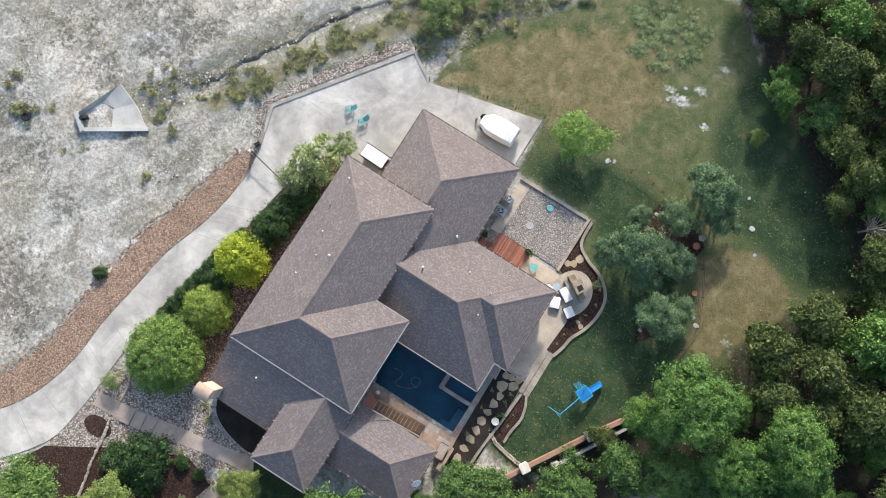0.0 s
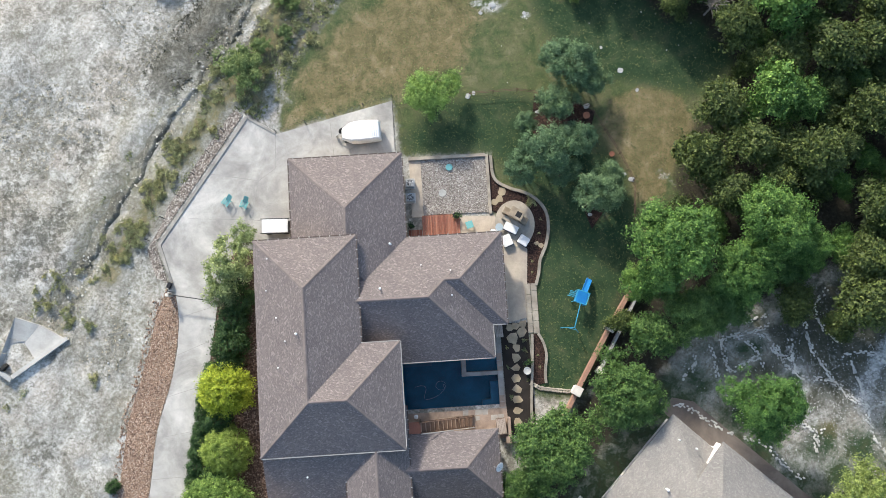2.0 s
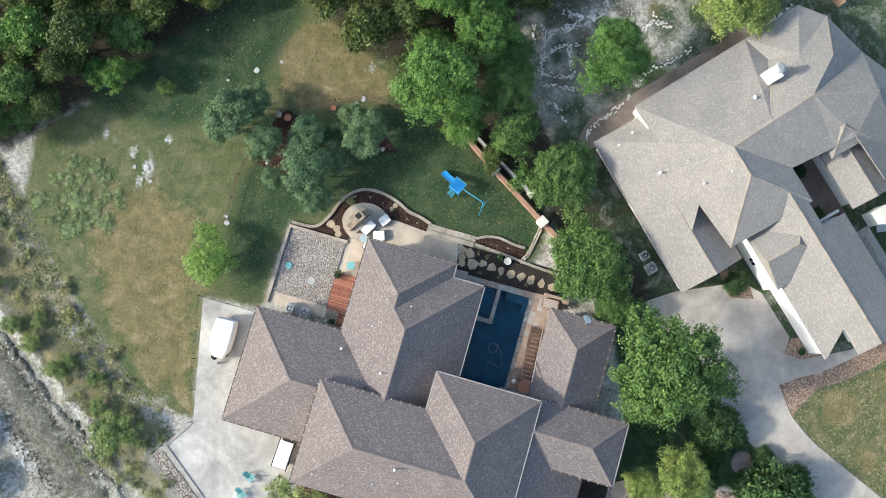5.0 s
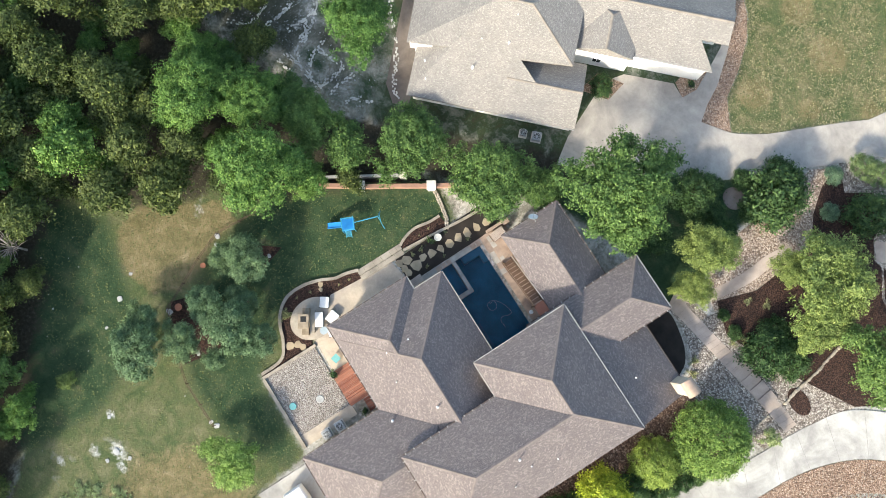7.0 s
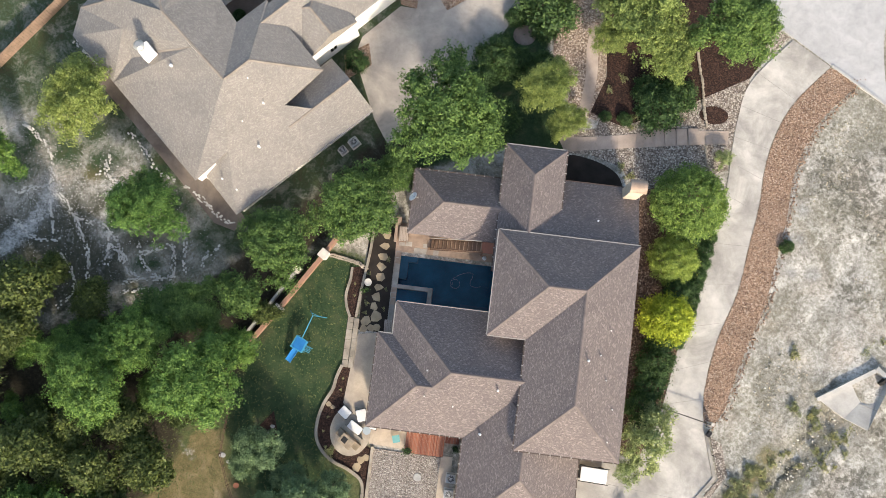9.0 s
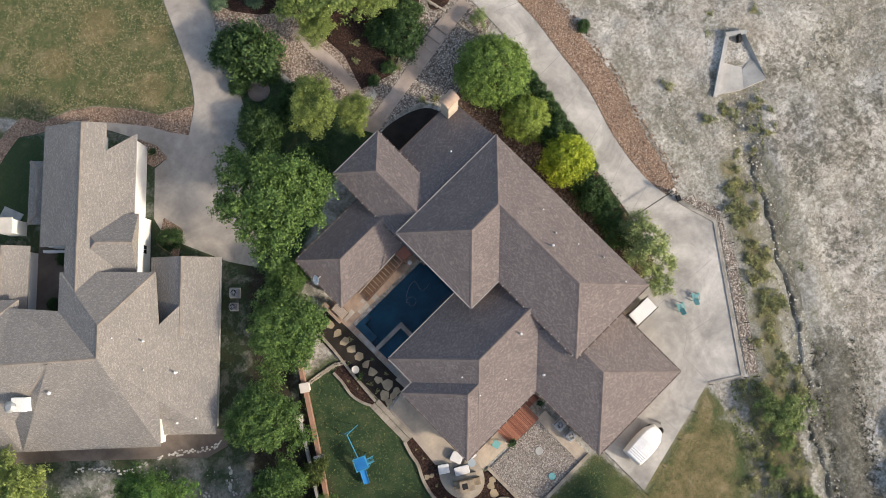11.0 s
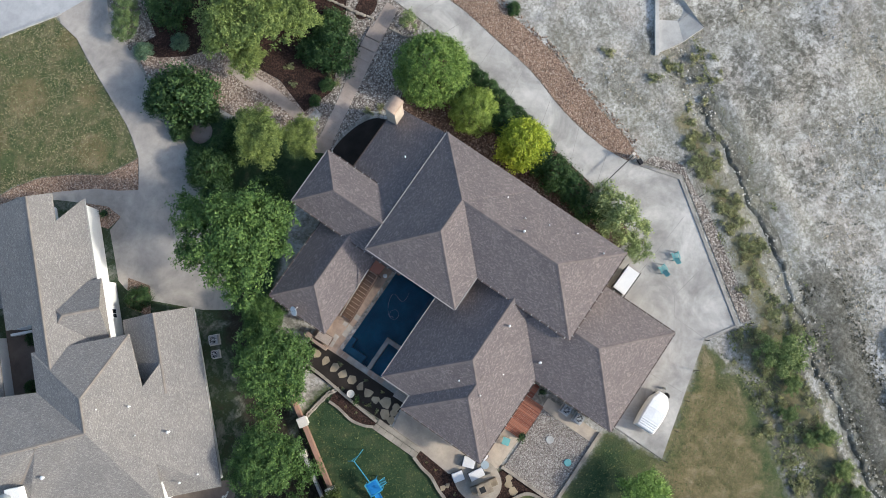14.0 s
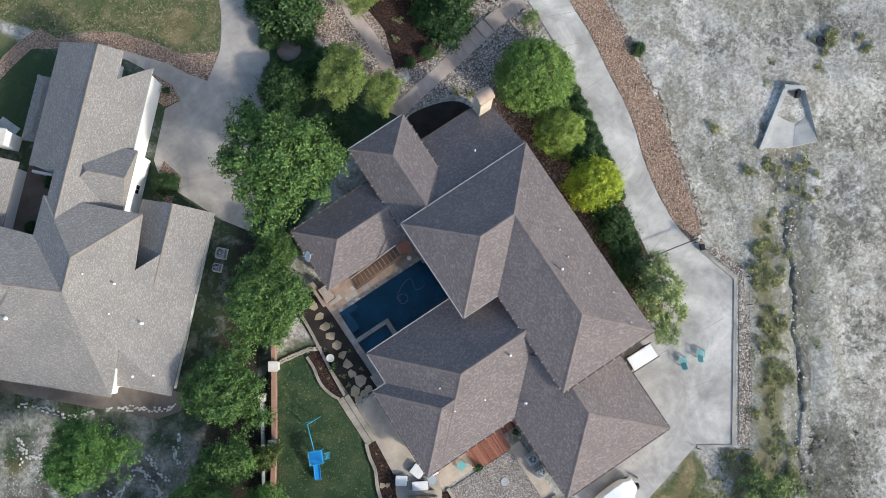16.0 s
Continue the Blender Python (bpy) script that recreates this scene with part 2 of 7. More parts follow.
    rock = m.ramp(m.math("ADD", m.math("MULTIPLY", n_mid, 0.5), m.math("MULTIPLY", n_fine, 0.5)), [(0.34, (0.1, 0.1, 0.09)), (0.46, (0.22, 0.22, 0.206)), (0.55, (0.36, 0.358, 0.34)), (0.68, (0.6, 0.6, 0.58))])
    rock = m.mix(1.0, rock, tufts, "MULTIPLY")

    blade = m.ramp(n_grit, [(0.33, (0.68, 0.7, 0.66)), (0.5, (1.0, 1.0, 1.0)), (0.67, (1.3, 1.28, 1.22))])
    green, dry, lush = [m.mix(1.0, k, blade, "MULTIPLY") for k in (green, dry, lush)]

    def edge(name):
        v = m.math("ADD", m.attr(name), m.math("MULTIPLY", m.math("SUBTRACT", n_mid, 0.5), 0.9))
        v = m.math("ADD", v, m.math("MULTIPLY", m.math("SUBTRACT", n_fine, 0.5), 0.5))
        return m.ramp(v, [(0.35, (0, 0, 0)), (0.65, (1, 1, 1))])

    brush = m.math("MULTIPLY", edge("scrub"), m.ramp(m.world_noise(1.3, 7.0, 0.75, 0.6, 23.0), [(0.4, (1, 1, 1)), (0.62, (0.15, 0.15, 0.15))]))
    pale = m.mix(brush, pale, m.ramp(n_grit, [(0.33, (0.1, 0.1, 0.062)), (0.55, (0.19, 0.185, 0.125)), (0.7, (0.3, 0.285, 0.215))]))
    clumps = m.math("ADD", m.world_noise(1.5, 7.0, 0.7, 0.5, 41.0), m.math("MULTIPLY", m.attr("brush"), 0.3))
    clumps = m.math("ADD", clumps, m.math("MULTIPLY", m.math("SUBTRACT", m.world_noise(0.21, 5.0, 0.62, 0.9, 63.0), 0.5), 0.4))
    thicket = m.ramp(clumps, [(0.63, (0, 0, 0)), (0.73, (0.72, 0.72, 0.72)), (1.0, (0.95, 0.95, 0.95))])
    pale = m.mix(thicket, pale, m.ramp(m.math("ADD", m.math("MULTIPLY", m.math("ADD", n_grit, n_mid), 0.25), m.math("MULTIPLY", n_fine, 0.5)), [(0.38, (0.035, 0.034, 0.026)), (0.5, (0.092, 0.088, 0.07)), (0.6, (0.2, 0.192, 0.162))]))
    c = m.mix(edge("grass"), pale, green)
    c = m.mix(edge("dry"), c, dry)
    c = m.mix(edge("lush"), c, lush)
    soil = m.ramp(n_fine, [(0.32, (0.042, 0.044, 0.029)), (0.55, (0.082, 0.083, 0.06)), (0.7, (0.16, 0.156, 0.126))])
    c = m.mix(edge("soil"), c, soil)
    c = m.mix(edge("rock"), c, rock)
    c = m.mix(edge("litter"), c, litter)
    chalk = m.mix(1.0, m.ramp(n_fine, [(0.32, (0.36, 0.355, 0.34)), (0.5, (0.52, 0.512, 0.49)), (0.66, (0.68, 0.67, 0.645))]), grain, "MULTIPLY")
    c = m.mix(edge("chalk"), c, chalk)
    m.color(c)
    m.bump(m.math("ADD", m.math("MULTIPLY", n_fine, 0.7), m.math("MULTIPLY", n_grit, 0.4)), 0.9, 0.12)
    return m.mat


M = {
    "shingle": shingle_material("shingle_brown", (0.148, 0.128, 0.125), (0.172, 0.149, 0.145), (0.226, 0.196, 0.188)),
    "shingle_n": shingle_material("shingle_tan", (0.222, 0.208, 0.191), (0.25, 0.234, 0.214), (0.296, 0.278, 0.253)),
    "ridge": plain("ridge_cap", (0.178, 0.15, 0.143), 0.9, 0.2, 4.0, bump=0.3),
    "fascia": plain("gutter_white", (0.34, 0.325, 0.305), 0.5, 0.08),
    "gutter": plain("gutter_brown", (0.1, 0.075, 0.065), 0.5, 0.1),
    "stone_wall": plain("limestone_wall", (0.48, 0.4, 0.3), 0.85, 0.22, 2.5, bump=0.5),
    "white_wall": plain("white_stucco", (0.8, 0.79, 0.76), 0.85, 0.05, 2.0),
    "concrete": concrete_material("driveway_concrete", (0.4, 0.386, 0.36), (0.28, 0.27, 0.252), (0.54, 0.525, 0.492)),
    "concrete_n": concrete_material("neighbour_concrete", (0.355, 0.325, 0.29), (0.265, 0.245, 0.222), (0.45, 0.41, 0.36)),
    "asphalt": concrete_material("street_asphalt", (0.42, 0.425, 0.43), (0.37, 0.375, 0.38), (0.46, 0.465, 0.47)),
    "path": concrete_material("path_concrete", (0.4, 0.33, 0.28), (0.32, 0.265, 0.225), (0.48, 0.4, 0.345)),
    "patio": concrete_material("patio_concrete", (0.46, 0.39, 0.31), (0.36, 0.31, 0.26), (0.56, 0.48, 0.38)),
    "coping": plain("pool_coping", (0.36, 0.33, 0.29), 0.8, 0.25, 3.0, bump=0.3),
    "flag": plain("flagstone", (0.36, 0.29, 0.195), 0.85, 0.3, 3.0, bump=0.4),
    "edging": plain("edging_stone", (0.3, 0.265, 0.215), 0.9, 0.3, 2.5, bump=0.5),
    "hearth": plain("hearth_stone", (0.31, 0.25, 0.18), 0.9, 0.35, 4.0, bump=0.5),
    "rubble": plain("limestone_rubble", (0.33, 0.29, 0.235), 0.9, 0.3, 3.0, bump=0.5),
    "grey_rock": plain("grey_rock", (0.4, 0.4, 0.39), 0.9, 0.3, 3.0, bump=0.5),
    "gravel_brown": gravel_material("river_rock_brown", [(0.0, (0.19, 0.125, 0.088)), (0.4, (0.34, 0.225, 0.158)), (0.75, (0.43, 0.305, 0.222)), (1.0, (0.53, 0.43, 0.345))], 9.5),
    "bed_rock": gravel_material("dark_bed_rock", [(0.0, (0.07, 0.042, 0.03)), (0.5, (0.15, 0.095, 0.07)), (0.85, (0.24, 0.165, 0.125)), (1.0, (0.36, 0.28, 0.23))], 7.5),
    "gravel_grey": gravel_material("river_rock_grey", [(0.0, (0.15, 0.125, 0.105)), (0.4, (0.285, 0.242, 0.205)), (0.7, (0.41, 0.365, 0.315)), (1.0, (0.56, 0.52, 0.46))], 7.0),
    "gravel_tan": gravel_material("river_rock_tan", [(0.0, (0.2, 0.145, 0.11)), (0.4, (0.36, 0.275, 0.215)), (0.7, (0.47, 0.38, 0.31)), (1.0, (0.6, 0.52, 0.44))], 7.0),
    "gravel_pit": gravel_material("pit_gravel", [(0.0, (0.2, 0.175, 0.155)), (0.4, (0.3, 0.268, 0.24)), (0.8, (0.38, 0.35, 0.31)), (1.0, (0.48, 0.45, 0.41))], 9.0, 0.92),
    "mulch": gravel_material("bark_mulch", [(0.0, (0.018, 0.01, 0.008)), (0.5, (0.05, 0.025, 0.018)), (1.0, (0.1, 0.055, 0.04))], 9.0, 0.7),
    # Real bed soil; also stands in for shade at the porch and wall gap.
    "soil_and_shade": plain("soil_and_shade", (0.03, 0.024, 0.02), 0.95, 0.3, 3.0, bump=0.5),
    "deck": board_material("redwood_deck", (0.17, 0.06, 0.04), (0.37, 0.165, 0.11)),
    "fence": plain("cedar_wall_cap", (0.33, 0.195, 0.14), 0.7, 0.15, 2.0, bump=0.2),
    "capstone": plain("cast_capstone", (0.62, 0.58, 0.52), 0.8, 0.12, 3.0),
    "wood": plain("weathered_wood", (0.13, 0.08, 0.055), 0.8, 0.25, 4.0, bump=0.3),
    "pale_wood": plain("bleached_timber", (0.27, 0.19, 0.14), 0.85, 0.25, 4.0),
    "dark_metal": plain("dark_metal", (0.03, 0.03, 0.032), 0.5, 0.2, metal=0.4),
    "grey_metal": plain("grey_metal", (0.42, 0.43, 0.42), 0.45, 0.15, metal=0.5),
    "white_metal": plain("white_paint", (0.78, 0.78, 0.77), 0.5, 0.05),
    "white_cover": plain("white_cover", (0.75, 0.75, 0.74), 0.6, 0.06, 1.5, bump=0.25, grain=3.0),
    "cushion": plain("white_cushion", (0.72, 0.71, 0.69), 0.8, 0.06),
    "blue": plain("blue_plastic", (0.02, 0.2, 0.5), 0.4, 0.12),
    "blue_metal": plain("blue_metal", (0.05, 0.3, 0.45), 0.4, 0.12),
    "deck_stone": plain("pool_deck_stone", (0.34, 0.255, 0.2), 0.85, 0.28, 4.0, bump=0.4),
    "round_patio": plain("stone_patio", (0.4, 0.35, 0.285), 0.85, 0.25, 3.0, bump=0.3),
    "teal": plain("teal_plastic", (0.16, 0.4, 0.4), 0.5, 0.12),
    "rubber": plain("rubber", (0.02, 0.02, 0.02), 0.8, 0.2),
    "pool_shell": plain("pool_plaster", (0.01, 0.135, 0.22), 0.6, 0.25, 2.0),
    "pool_ledge": plain("pool_ledge", (0.04, 0.15, 0.23), 0.6, 0.2, 2.0),
    "hose": plain("pool_hose", (0.35, 0.42, 0.46), 0.5, 0.1),
    "glass_dark": plain("window_glass", (0.02, 0.025, 0.03), 0.08, 0.1),
    "bark": plain("bark", (0.11, 0.09, 0.07), 0.95, 0.3, 5.0, bump=0.6),
    "pot": plain("glazed_pot", (0.5, 0.48, 0.44), 0.4, 0.15),
    "terracotta": plain("terracotta", (0.4, 0.17, 0.1), 0.8, 0.15),
    "chimney": plain("chimney_stucco", (0.5, 0.43, 0.35), 0.85, 0.12, 2.0, bump=0.3),
    "copper": plain("aged_copper", (0.34, 0.255, 0.2), 0.6, 0.25, 3.0),
    "culvert": plain("culvert_concrete", (0.36, 0.36, 0.345), 0.9, 0.2, 2.0, bump=0.3),
    "culvert_apron": plain("culvert_apron", (0.45, 0.44, 0.415), 0.9, 0.22, 1.5, bump=0.3),
    "court_floor": concrete_material("courtyard_slab", (0.17, 0.13, 0.105), (0.12, 0.095, 0.08), (0.22, 0.18, 0.15)),
    "dirt": concrete_material("trodden_dirt", (0.17, 0.14, 0.12), (0.12, 0.1, 0.085), (0.23, 0.195, 0.17)),
    "court_kerb": plain("kerb_concrete", (0.33, 0.31, 0.28), 0.9, 0.25, 2.0, bump=0.3),
    "street_kerb": plain("street_kerb_concrete", (0.42, 0.42, 0.41), 0.85, 0.15),
    "joint": plain("concrete_joint", (0.31, 0.3, 0.28), 0.95, 0.2),
    "leaf_scrub": leaf_material("leaf_scrub", (0.23, 0.25, 0.12), (0.44, 0.45, 0.25)),
    "leaf_bank": leaf_material("leaf_bank", (0.08, 0.098, 0.042), (0.27, 0.3, 0.14)),
    "leaf_brush": leaf_material("leaf_brush", (0.035, 0.036, 0.026), (0.135, 0.133, 0.1)),
    "leaf_lawn": leaf_material("leaf_lawn", (0.19, 0.185, 0.1), (0.4, 0.37, 0.24)),
    "leaf_tuft": leaf_material("leaf_tuft", (0.16, 0.155, 0.12), (0.33, 0.31, 0.25)),
    "leaf_hay": leaf_material("leaf_hay", (0.17, 0.145, 0.08), (0.3, 0.26, 0.16)),
    "leaf_straw": leaf_material("leaf_straw", (0.28, 0.255, 0.2), (0.5, 0.47, 0.4)),
    "leaf_grass": leaf_material("leaf_grass", (0.085, 0.108, 0.04), (0.2, 0.215, 0.09)),
    "leaf_oak": leaf_material("leaf_oak", (0.042, 0.098, 0.028), (0.175, 0.285, 0.085)),
    "leaf_bright": leaf_material("leaf_bright", (0.045, 0.12, 0.027), (0.2, 0.335, 0.085)),
    "leaf_olive": leaf_material("leaf_olive", (0.066, 0.126, 0.064), (0.215, 0.32, 0.168)),
    "leaf_cedar": leaf_material("leaf_cedar", (0.034, 0.058, 0.018), (0.135, 0.176, 0.052)),
    "leaf_weed": leaf_material("leaf_weed", (0.13, 0.19, 0.08), (0.33, 0.4, 0.2)),
    "leaf_feather": leaf_material("leaf_feather", (0.09, 0.14, 0.045), (0.29, 0.37, 0.14)),
    "leaf_fresh": leaf_material("leaf_fresh", (0.1, 0.19, 0.045), (0.29, 0.44, 0.13)),
    "leaf_clipped": leaf_material("leaf_clipped", (0.13, 0.19, 0.075), (0.26, 0.34, 0.15)),
    "leaf_lime": leaf_material("leaf_lime", (0.15, 0.23, 0.04), (0.36, 0.46, 0.12)),
    "leaf_round": leaf_material("leaf_round", (0.09, 0.175, 0.04), (0.26, 0.38, 0.105)),
    "leaf_mesquite": leaf_material("leaf_mesquite", (0.16, 0.22, 0.09), (0.42, 0.5, 0.24)),
    "leaf_yellow": leaf_material("leaf_yellow", (0.24, 0.32, 0.03), (0.56, 0.62, 0.08)),
    "leaf_light": leaf_material("leaf_light", (0.11, 0.165, 0.046), (0.32, 0.4, 0.13)),
    "leaf_dark": leaf_material("leaf_dark", (0.022, 0.06, 0.022), (0.095, 0.165, 0.058)),
    "leaf_sage": leaf_material("leaf_sage", (0.1, 0.18, 0.11), (0.24, 0.35, 0.23)),
    "twig": plain("bare_twig", (0.3, 0.27, 0.25), 0.9, 0.2, 4.0),
    "ground": ground_material(),
}


def water_material():
    m = Nodes("pool_water", 0.03)
    m.bsdf.inputs["Transmission Weight"].default_value = 1.0
    m.bsdf.inputs["IOR"].default_value = 1.33
    m.color((0.55, 0.8, 0.9))
    m.bump(m.world_noise(1.6, 3.0), 0.06, 0.03)
    return m.mat


M["water"] = water_material()


# ---- building helpers ----
def mesh_object(name, bm, material):
    me = bpy.data.meshes.new(name)
    bm.normal_update()
    bm.to_mesh(me)
    bm.free()
    me.materials.append(material)
    return new(name, me)


def part(name, bm, material, parent, label=""):
    ob = mesh_object(name, bm, material)
    ob.parent = parent
    if label:
        ob["label"] = label
    return ob


def thing(name, label, category, at=(0, 0, 0), turn=0.0, group="", kind=""):
    ob = new(name)
    ob.empty_display_size = 0.3
    ob.matrix_basis = pose(*at, 0, 0, turn)
    return tagged(ob, label, category, group, kind)


def single(name, bm, material, label, category, group="", kind="", at=(0, 0, 0), turn=0.0):
    ob = mesh_object(name, bm, material)
    ob.matrix_basis = pose(*at, 0, 0, turn)
    return tagged(ob, label, category, group, kind)


def add_box(bm, x0, y0, z0, x1, y1, z1, turn=0.0, about=None, bevel=0.0):
    vs = [bm.verts.new(p) for p in ((x0, y0, z0), (x1, y0, z0), (x1, y1, z0), (x0, y1, z0), (x0, y0, z1), (x1, y0, z1), (x1, y1, z1), (x0, y1, z1))]
    fs = [bm.faces.new([vs[i] for i in f]) for f in ((3, 2, 1, 0), (4, 5, 6, 7), (0, 1, 5, 4), (1, 2, 6, 5), (2, 3, 7, 6), (3, 0, 4, 7))]
    if turn:
        c = about or ((x0 + x1) / 2, (y0 + y1) / 2)
        bmesh.ops.rotate(bm, verts=vs, cent=(*c, 0), matrix=Matrix.Rotation(radians(turn), 3, "Z"))
    if bevel:
        bmesh.ops.bevel(bm, geom=list({e for f in fs for e in f.edges}), offset=bevel, segments=2, affect="EDGES")
    return vs


def box_bm(*args, **kw):
    bm = bmesh.new()
    add_box(bm, *args, **kw)
    return bm


def add_prism(bm, pts, z0, z1):
    """An upright slab over a plan outline."""
    area = sum(a[0] * b[1] - b[0] * a[1] for a, b in zip(pts, [*pts[1:], pts[0]]))
    pts = list(pts) if area > 0 else list(reversed(pts))
    lo = [bm.verts.new((p[0], p[1], z0)) for p in pts]
    hi = [bm.verts.new((p[0], p[1], z1)) for p in pts]
    n = len(pts)
    bm.faces.new(hi)
    bm.faces.new(list(reversed(lo)))
    for i in range(n):
        j = (i + 1) % n
        bm.faces.new((lo[i], lo[j], hi[j], hi[i]))
    return lo + hi


def prism_bm(pts, z0, z1):
    bm = bmesh.new()
    add_prism(bm, pts, z0, z1)
    return bm


def add_tube(bm, pts, radii, sides=8, cap=True):
    """A round bar along a line of points, with one radius or one a point."""
    pts = [Vector(p) for p in pts]
    radii = radii if isinstance(radii, (list, tuple)) else [radii] * len(pts)
    rings = []
    for i, p in enumerate(pts):
        d = (pts[min(i + 1, len(pts) - 1)] - pts[max(i - 1, 0)]).normalized()
        a = d.orthogonal().normalized()
        b = d.cross(a)
        rings.append([bm.verts.new(p + radii[i] * (math.cos(k * math.tau / sides) * a + math.sin(k * math.tau / sides) * b)) for k in range(sides)])
    for r, s in zip(rings, rings[1:]):
        r2 = min(range(sides), key=lambda k: (s[k].co - r[0].co).length)
        for k in range(sides):
            bm.faces.new((r[k], r[(k + 1) % sides], s[(k + 1 + r2) % sides], s[(k + r2) % sides]))
    if cap:
        bm.faces.new(list(reversed(rings[0])))
        bm.faces.new(rings[-1])
    return bm


def tube_bm(pts, radii, sides=8):
    return add_tube(bmesh.new(), pts, radii, sides)


def add_lathe(bm, profile, at=(0, 0, 0), sides=20):
    """A turned body: a profile of radius and height."""
    rings = [[bm.verts.new((at[0] + r * math.cos(k * math.tau / sides), at[1] + r * math.sin(k * math.tau / sides), at[2] + z)) for k in range(sides)] for r, z in profile]
    for a, b in zip(rings, rings[1:]):
        for k in range(sides):
            bm.faces.new((a[k], a[(k + 1) % sides], b[(k + 1) % sides], b[k]))
    bm.faces.new(list(reversed(rings[0])))
    bm.faces.new(rings[-1])
    return bm


def lathe_bm(profile, at=(0, 0, 0), sides=20):
    return add_lathe(bmesh.new(), profile, at, sides)


def curve_through(pts, steps=6, closed=False):
    """A smooth line through plan points."""
    out, n = [], len(pts)
    for i in range(n if closed else n - 1):
        p = [pts[(i + k) % n] if closed else pts[min(max(i + k, 0), n - 1)] for k in (-1, 0, 1, 2)]
        for s in range(steps):
            t = s / steps
            out.append(tuple(0.5 * (2 * p[1][a] + (p[2][a] - p[0][a]) * t + (2 * p[0][a] - 5 * p[1][a] + 4 * p[2][a] - p[3][a]) * t * t + (3 * p[1][a] - p[0][a] - 3 * p[2][a] + p[3][a]) * t ** 3) for a in range(2)))
    return out if closed else [*out, tuple(pts[-1])]


def ribbon(left, right):
    """The outline between two edge lines."""
    return [*left, *reversed(right)]


def stone_mesh(rng, sx, sy, sz, name="stone"):
    """A rough block with broken edges."""
    bm = bmesh.new()
    bmesh.ops.create_icosphere(bm, subdivisions=1, radius=0.5)
    for v in bm.verts:
        c = v.co
        c.x, c.y, c.z = [math.copysign(min(abs(k) * 1.35, 0.5), k) * (0.85 + 0.3 * rng.random()) for k in c]
        v.co = (c.x * sx, c.y * sy, c.z * sz)
    me = bpy.data.meshes.new(name)
    bm.to_mesh(me)
    bm.free()
    return me


# ---- ground ----
def inside(px, py, poly):
    hit = np.zeros(px.shape, bool)
    for (x0, y0), (x1, y1) in zip(poly, [*poly[1:], poly[0]]):
        cross = ((y0 > py) != (y1 > py)) & (px < (x1 - x0) * (py - y0) / (y1 - y0 + 1e-12) + x0)
        hit ^= cross
    return hit


def near_line(px, py, line):
    best = np.full(px.shape, 1e9)
    for (x0, y0), (x1, y1) in zip(line, line[1:]):
        dx, dy = x1 - x0, y1 - y0
        t = np.clip(((px - x0) * dx + (py - y0) * dy) / (dx * dx + dy * dy + 1e-9), 0, 1)
        best = np.minimum(best, np.hypot(px - x0 - t * dx, py - y0 - t * dy))
    return best


def coverage(px, py, poly, soft):
    d = near_line(px, py, [*poly, poly[0]])
    s = np.where(inside(px, py, poly), d, -d)
    return np.clip(0.5 + s / (2 * soft), 0, 1)


DITCH = [(1.1, 57.4), (-1.0, 54.1), (-4.4, 49.7), (-8.1, 44.7), (-10.7, 40.5), (-12.6, 38.1), (-14.5, 35.0), (-16.0, 32.3), (-19.0, 28.8), (-23.2, 23.3), (-26.6, 17.8), (-29.6, 13.0), (-31.6, 9.2), (-33.4, 6.6), (-36.0, 3.5)]
MEADOW = [(-11.4, 22.4), (-11.8, 25.6), (-10.3, 29.0), (-7.8, 31.8), (-5.0, 35.6), (-1.8, 39.6), (4.5, 45.8), (12.0, 47.0), (17.0, 42.0), (18.5, 37.5), (31.0, 33.0), (38.0, 28.0), (35.0, 19.0), (29.5, 11.0), (25.2, 6.0), (18.2, -6.6), (13.0, -6.3), (13.3, 8.0), (10.0, 13.0), (10.0, 18.8), (1.0, 19.0), (0.4, 25.0)]
DRY_EAST = [(21.8, 21.4), (23.2, 24.0), (27.0, 25.2), (30.6, 23.6), (31.6, 20.2), (29.2, 16.0), (27.8, 13.4), (24.9, 12.6), (24.3, 15.5), (22.6, 18.6)]
DRY_NORTH = [(-11.2, 22.4), (-10.0, 28.0), (-5.0, 34.0), (3.0, 39.0), (9.0, 38.0), (10.5, 33.0), (8.0, 27.5), (0.5, 25.2)]
WOODS = [(9.0, 49.0), (10.9, 47.2), (15.8, 42.7), (18.3, 40.6), (25.7, 35.4), (29.6, 31.2), (33.0, 31.6), (36.0, 26.6), (31.7, 21.2), (29.0, 16.4), (28.6, 13.6), (25.0, 10.0), (22.8, 4.6), (18.0, -5.8), (15.0, -9.0), (13.0, -13.0), (9.5, -16.0), (9.5, -19.0), (13.0, -19.5), (25.0, -7.0), (30.0, -1.0), (38.0, 1.6), (45.0, 4.5), (60.0, 4.0), (75.0, 20.0), (75.0, 75.0), (10.0, 75.0)]
WASH = [(45.8, -8.6), (47.6, -5.6), (50.4, -2.6), (52.6, -2.6), (55.0, -0.6), (58.4, 0.3)]
CREEK = [(27.5, -4.0), (32.0, -1.5), (40.0, 1.5), (46.0, 5.5), (56.0, 0.0), (58.0, -16.0), (46.0, -17.5), (38.0, -14.5), (32.0, -10.0)]
BANK = [(2.5, 56.5), (-3.4, 49.0), (-9.6, 40.6), (-14.8, 32.6), (-18.6, 28.4), (-22.6, 22.6), (-28.6, 13.0), (-32.0, 7.0), (-28.5, 7.5), (-25.6, 12.0), (-16.0, 25.2), (-13.4, 23.8), (-10.8, 26.6), (-8.6, 30.4), (-5.6, 34.8), (-2.4, 38.8), (4.6, 45.6), (8.5, 49.5)]
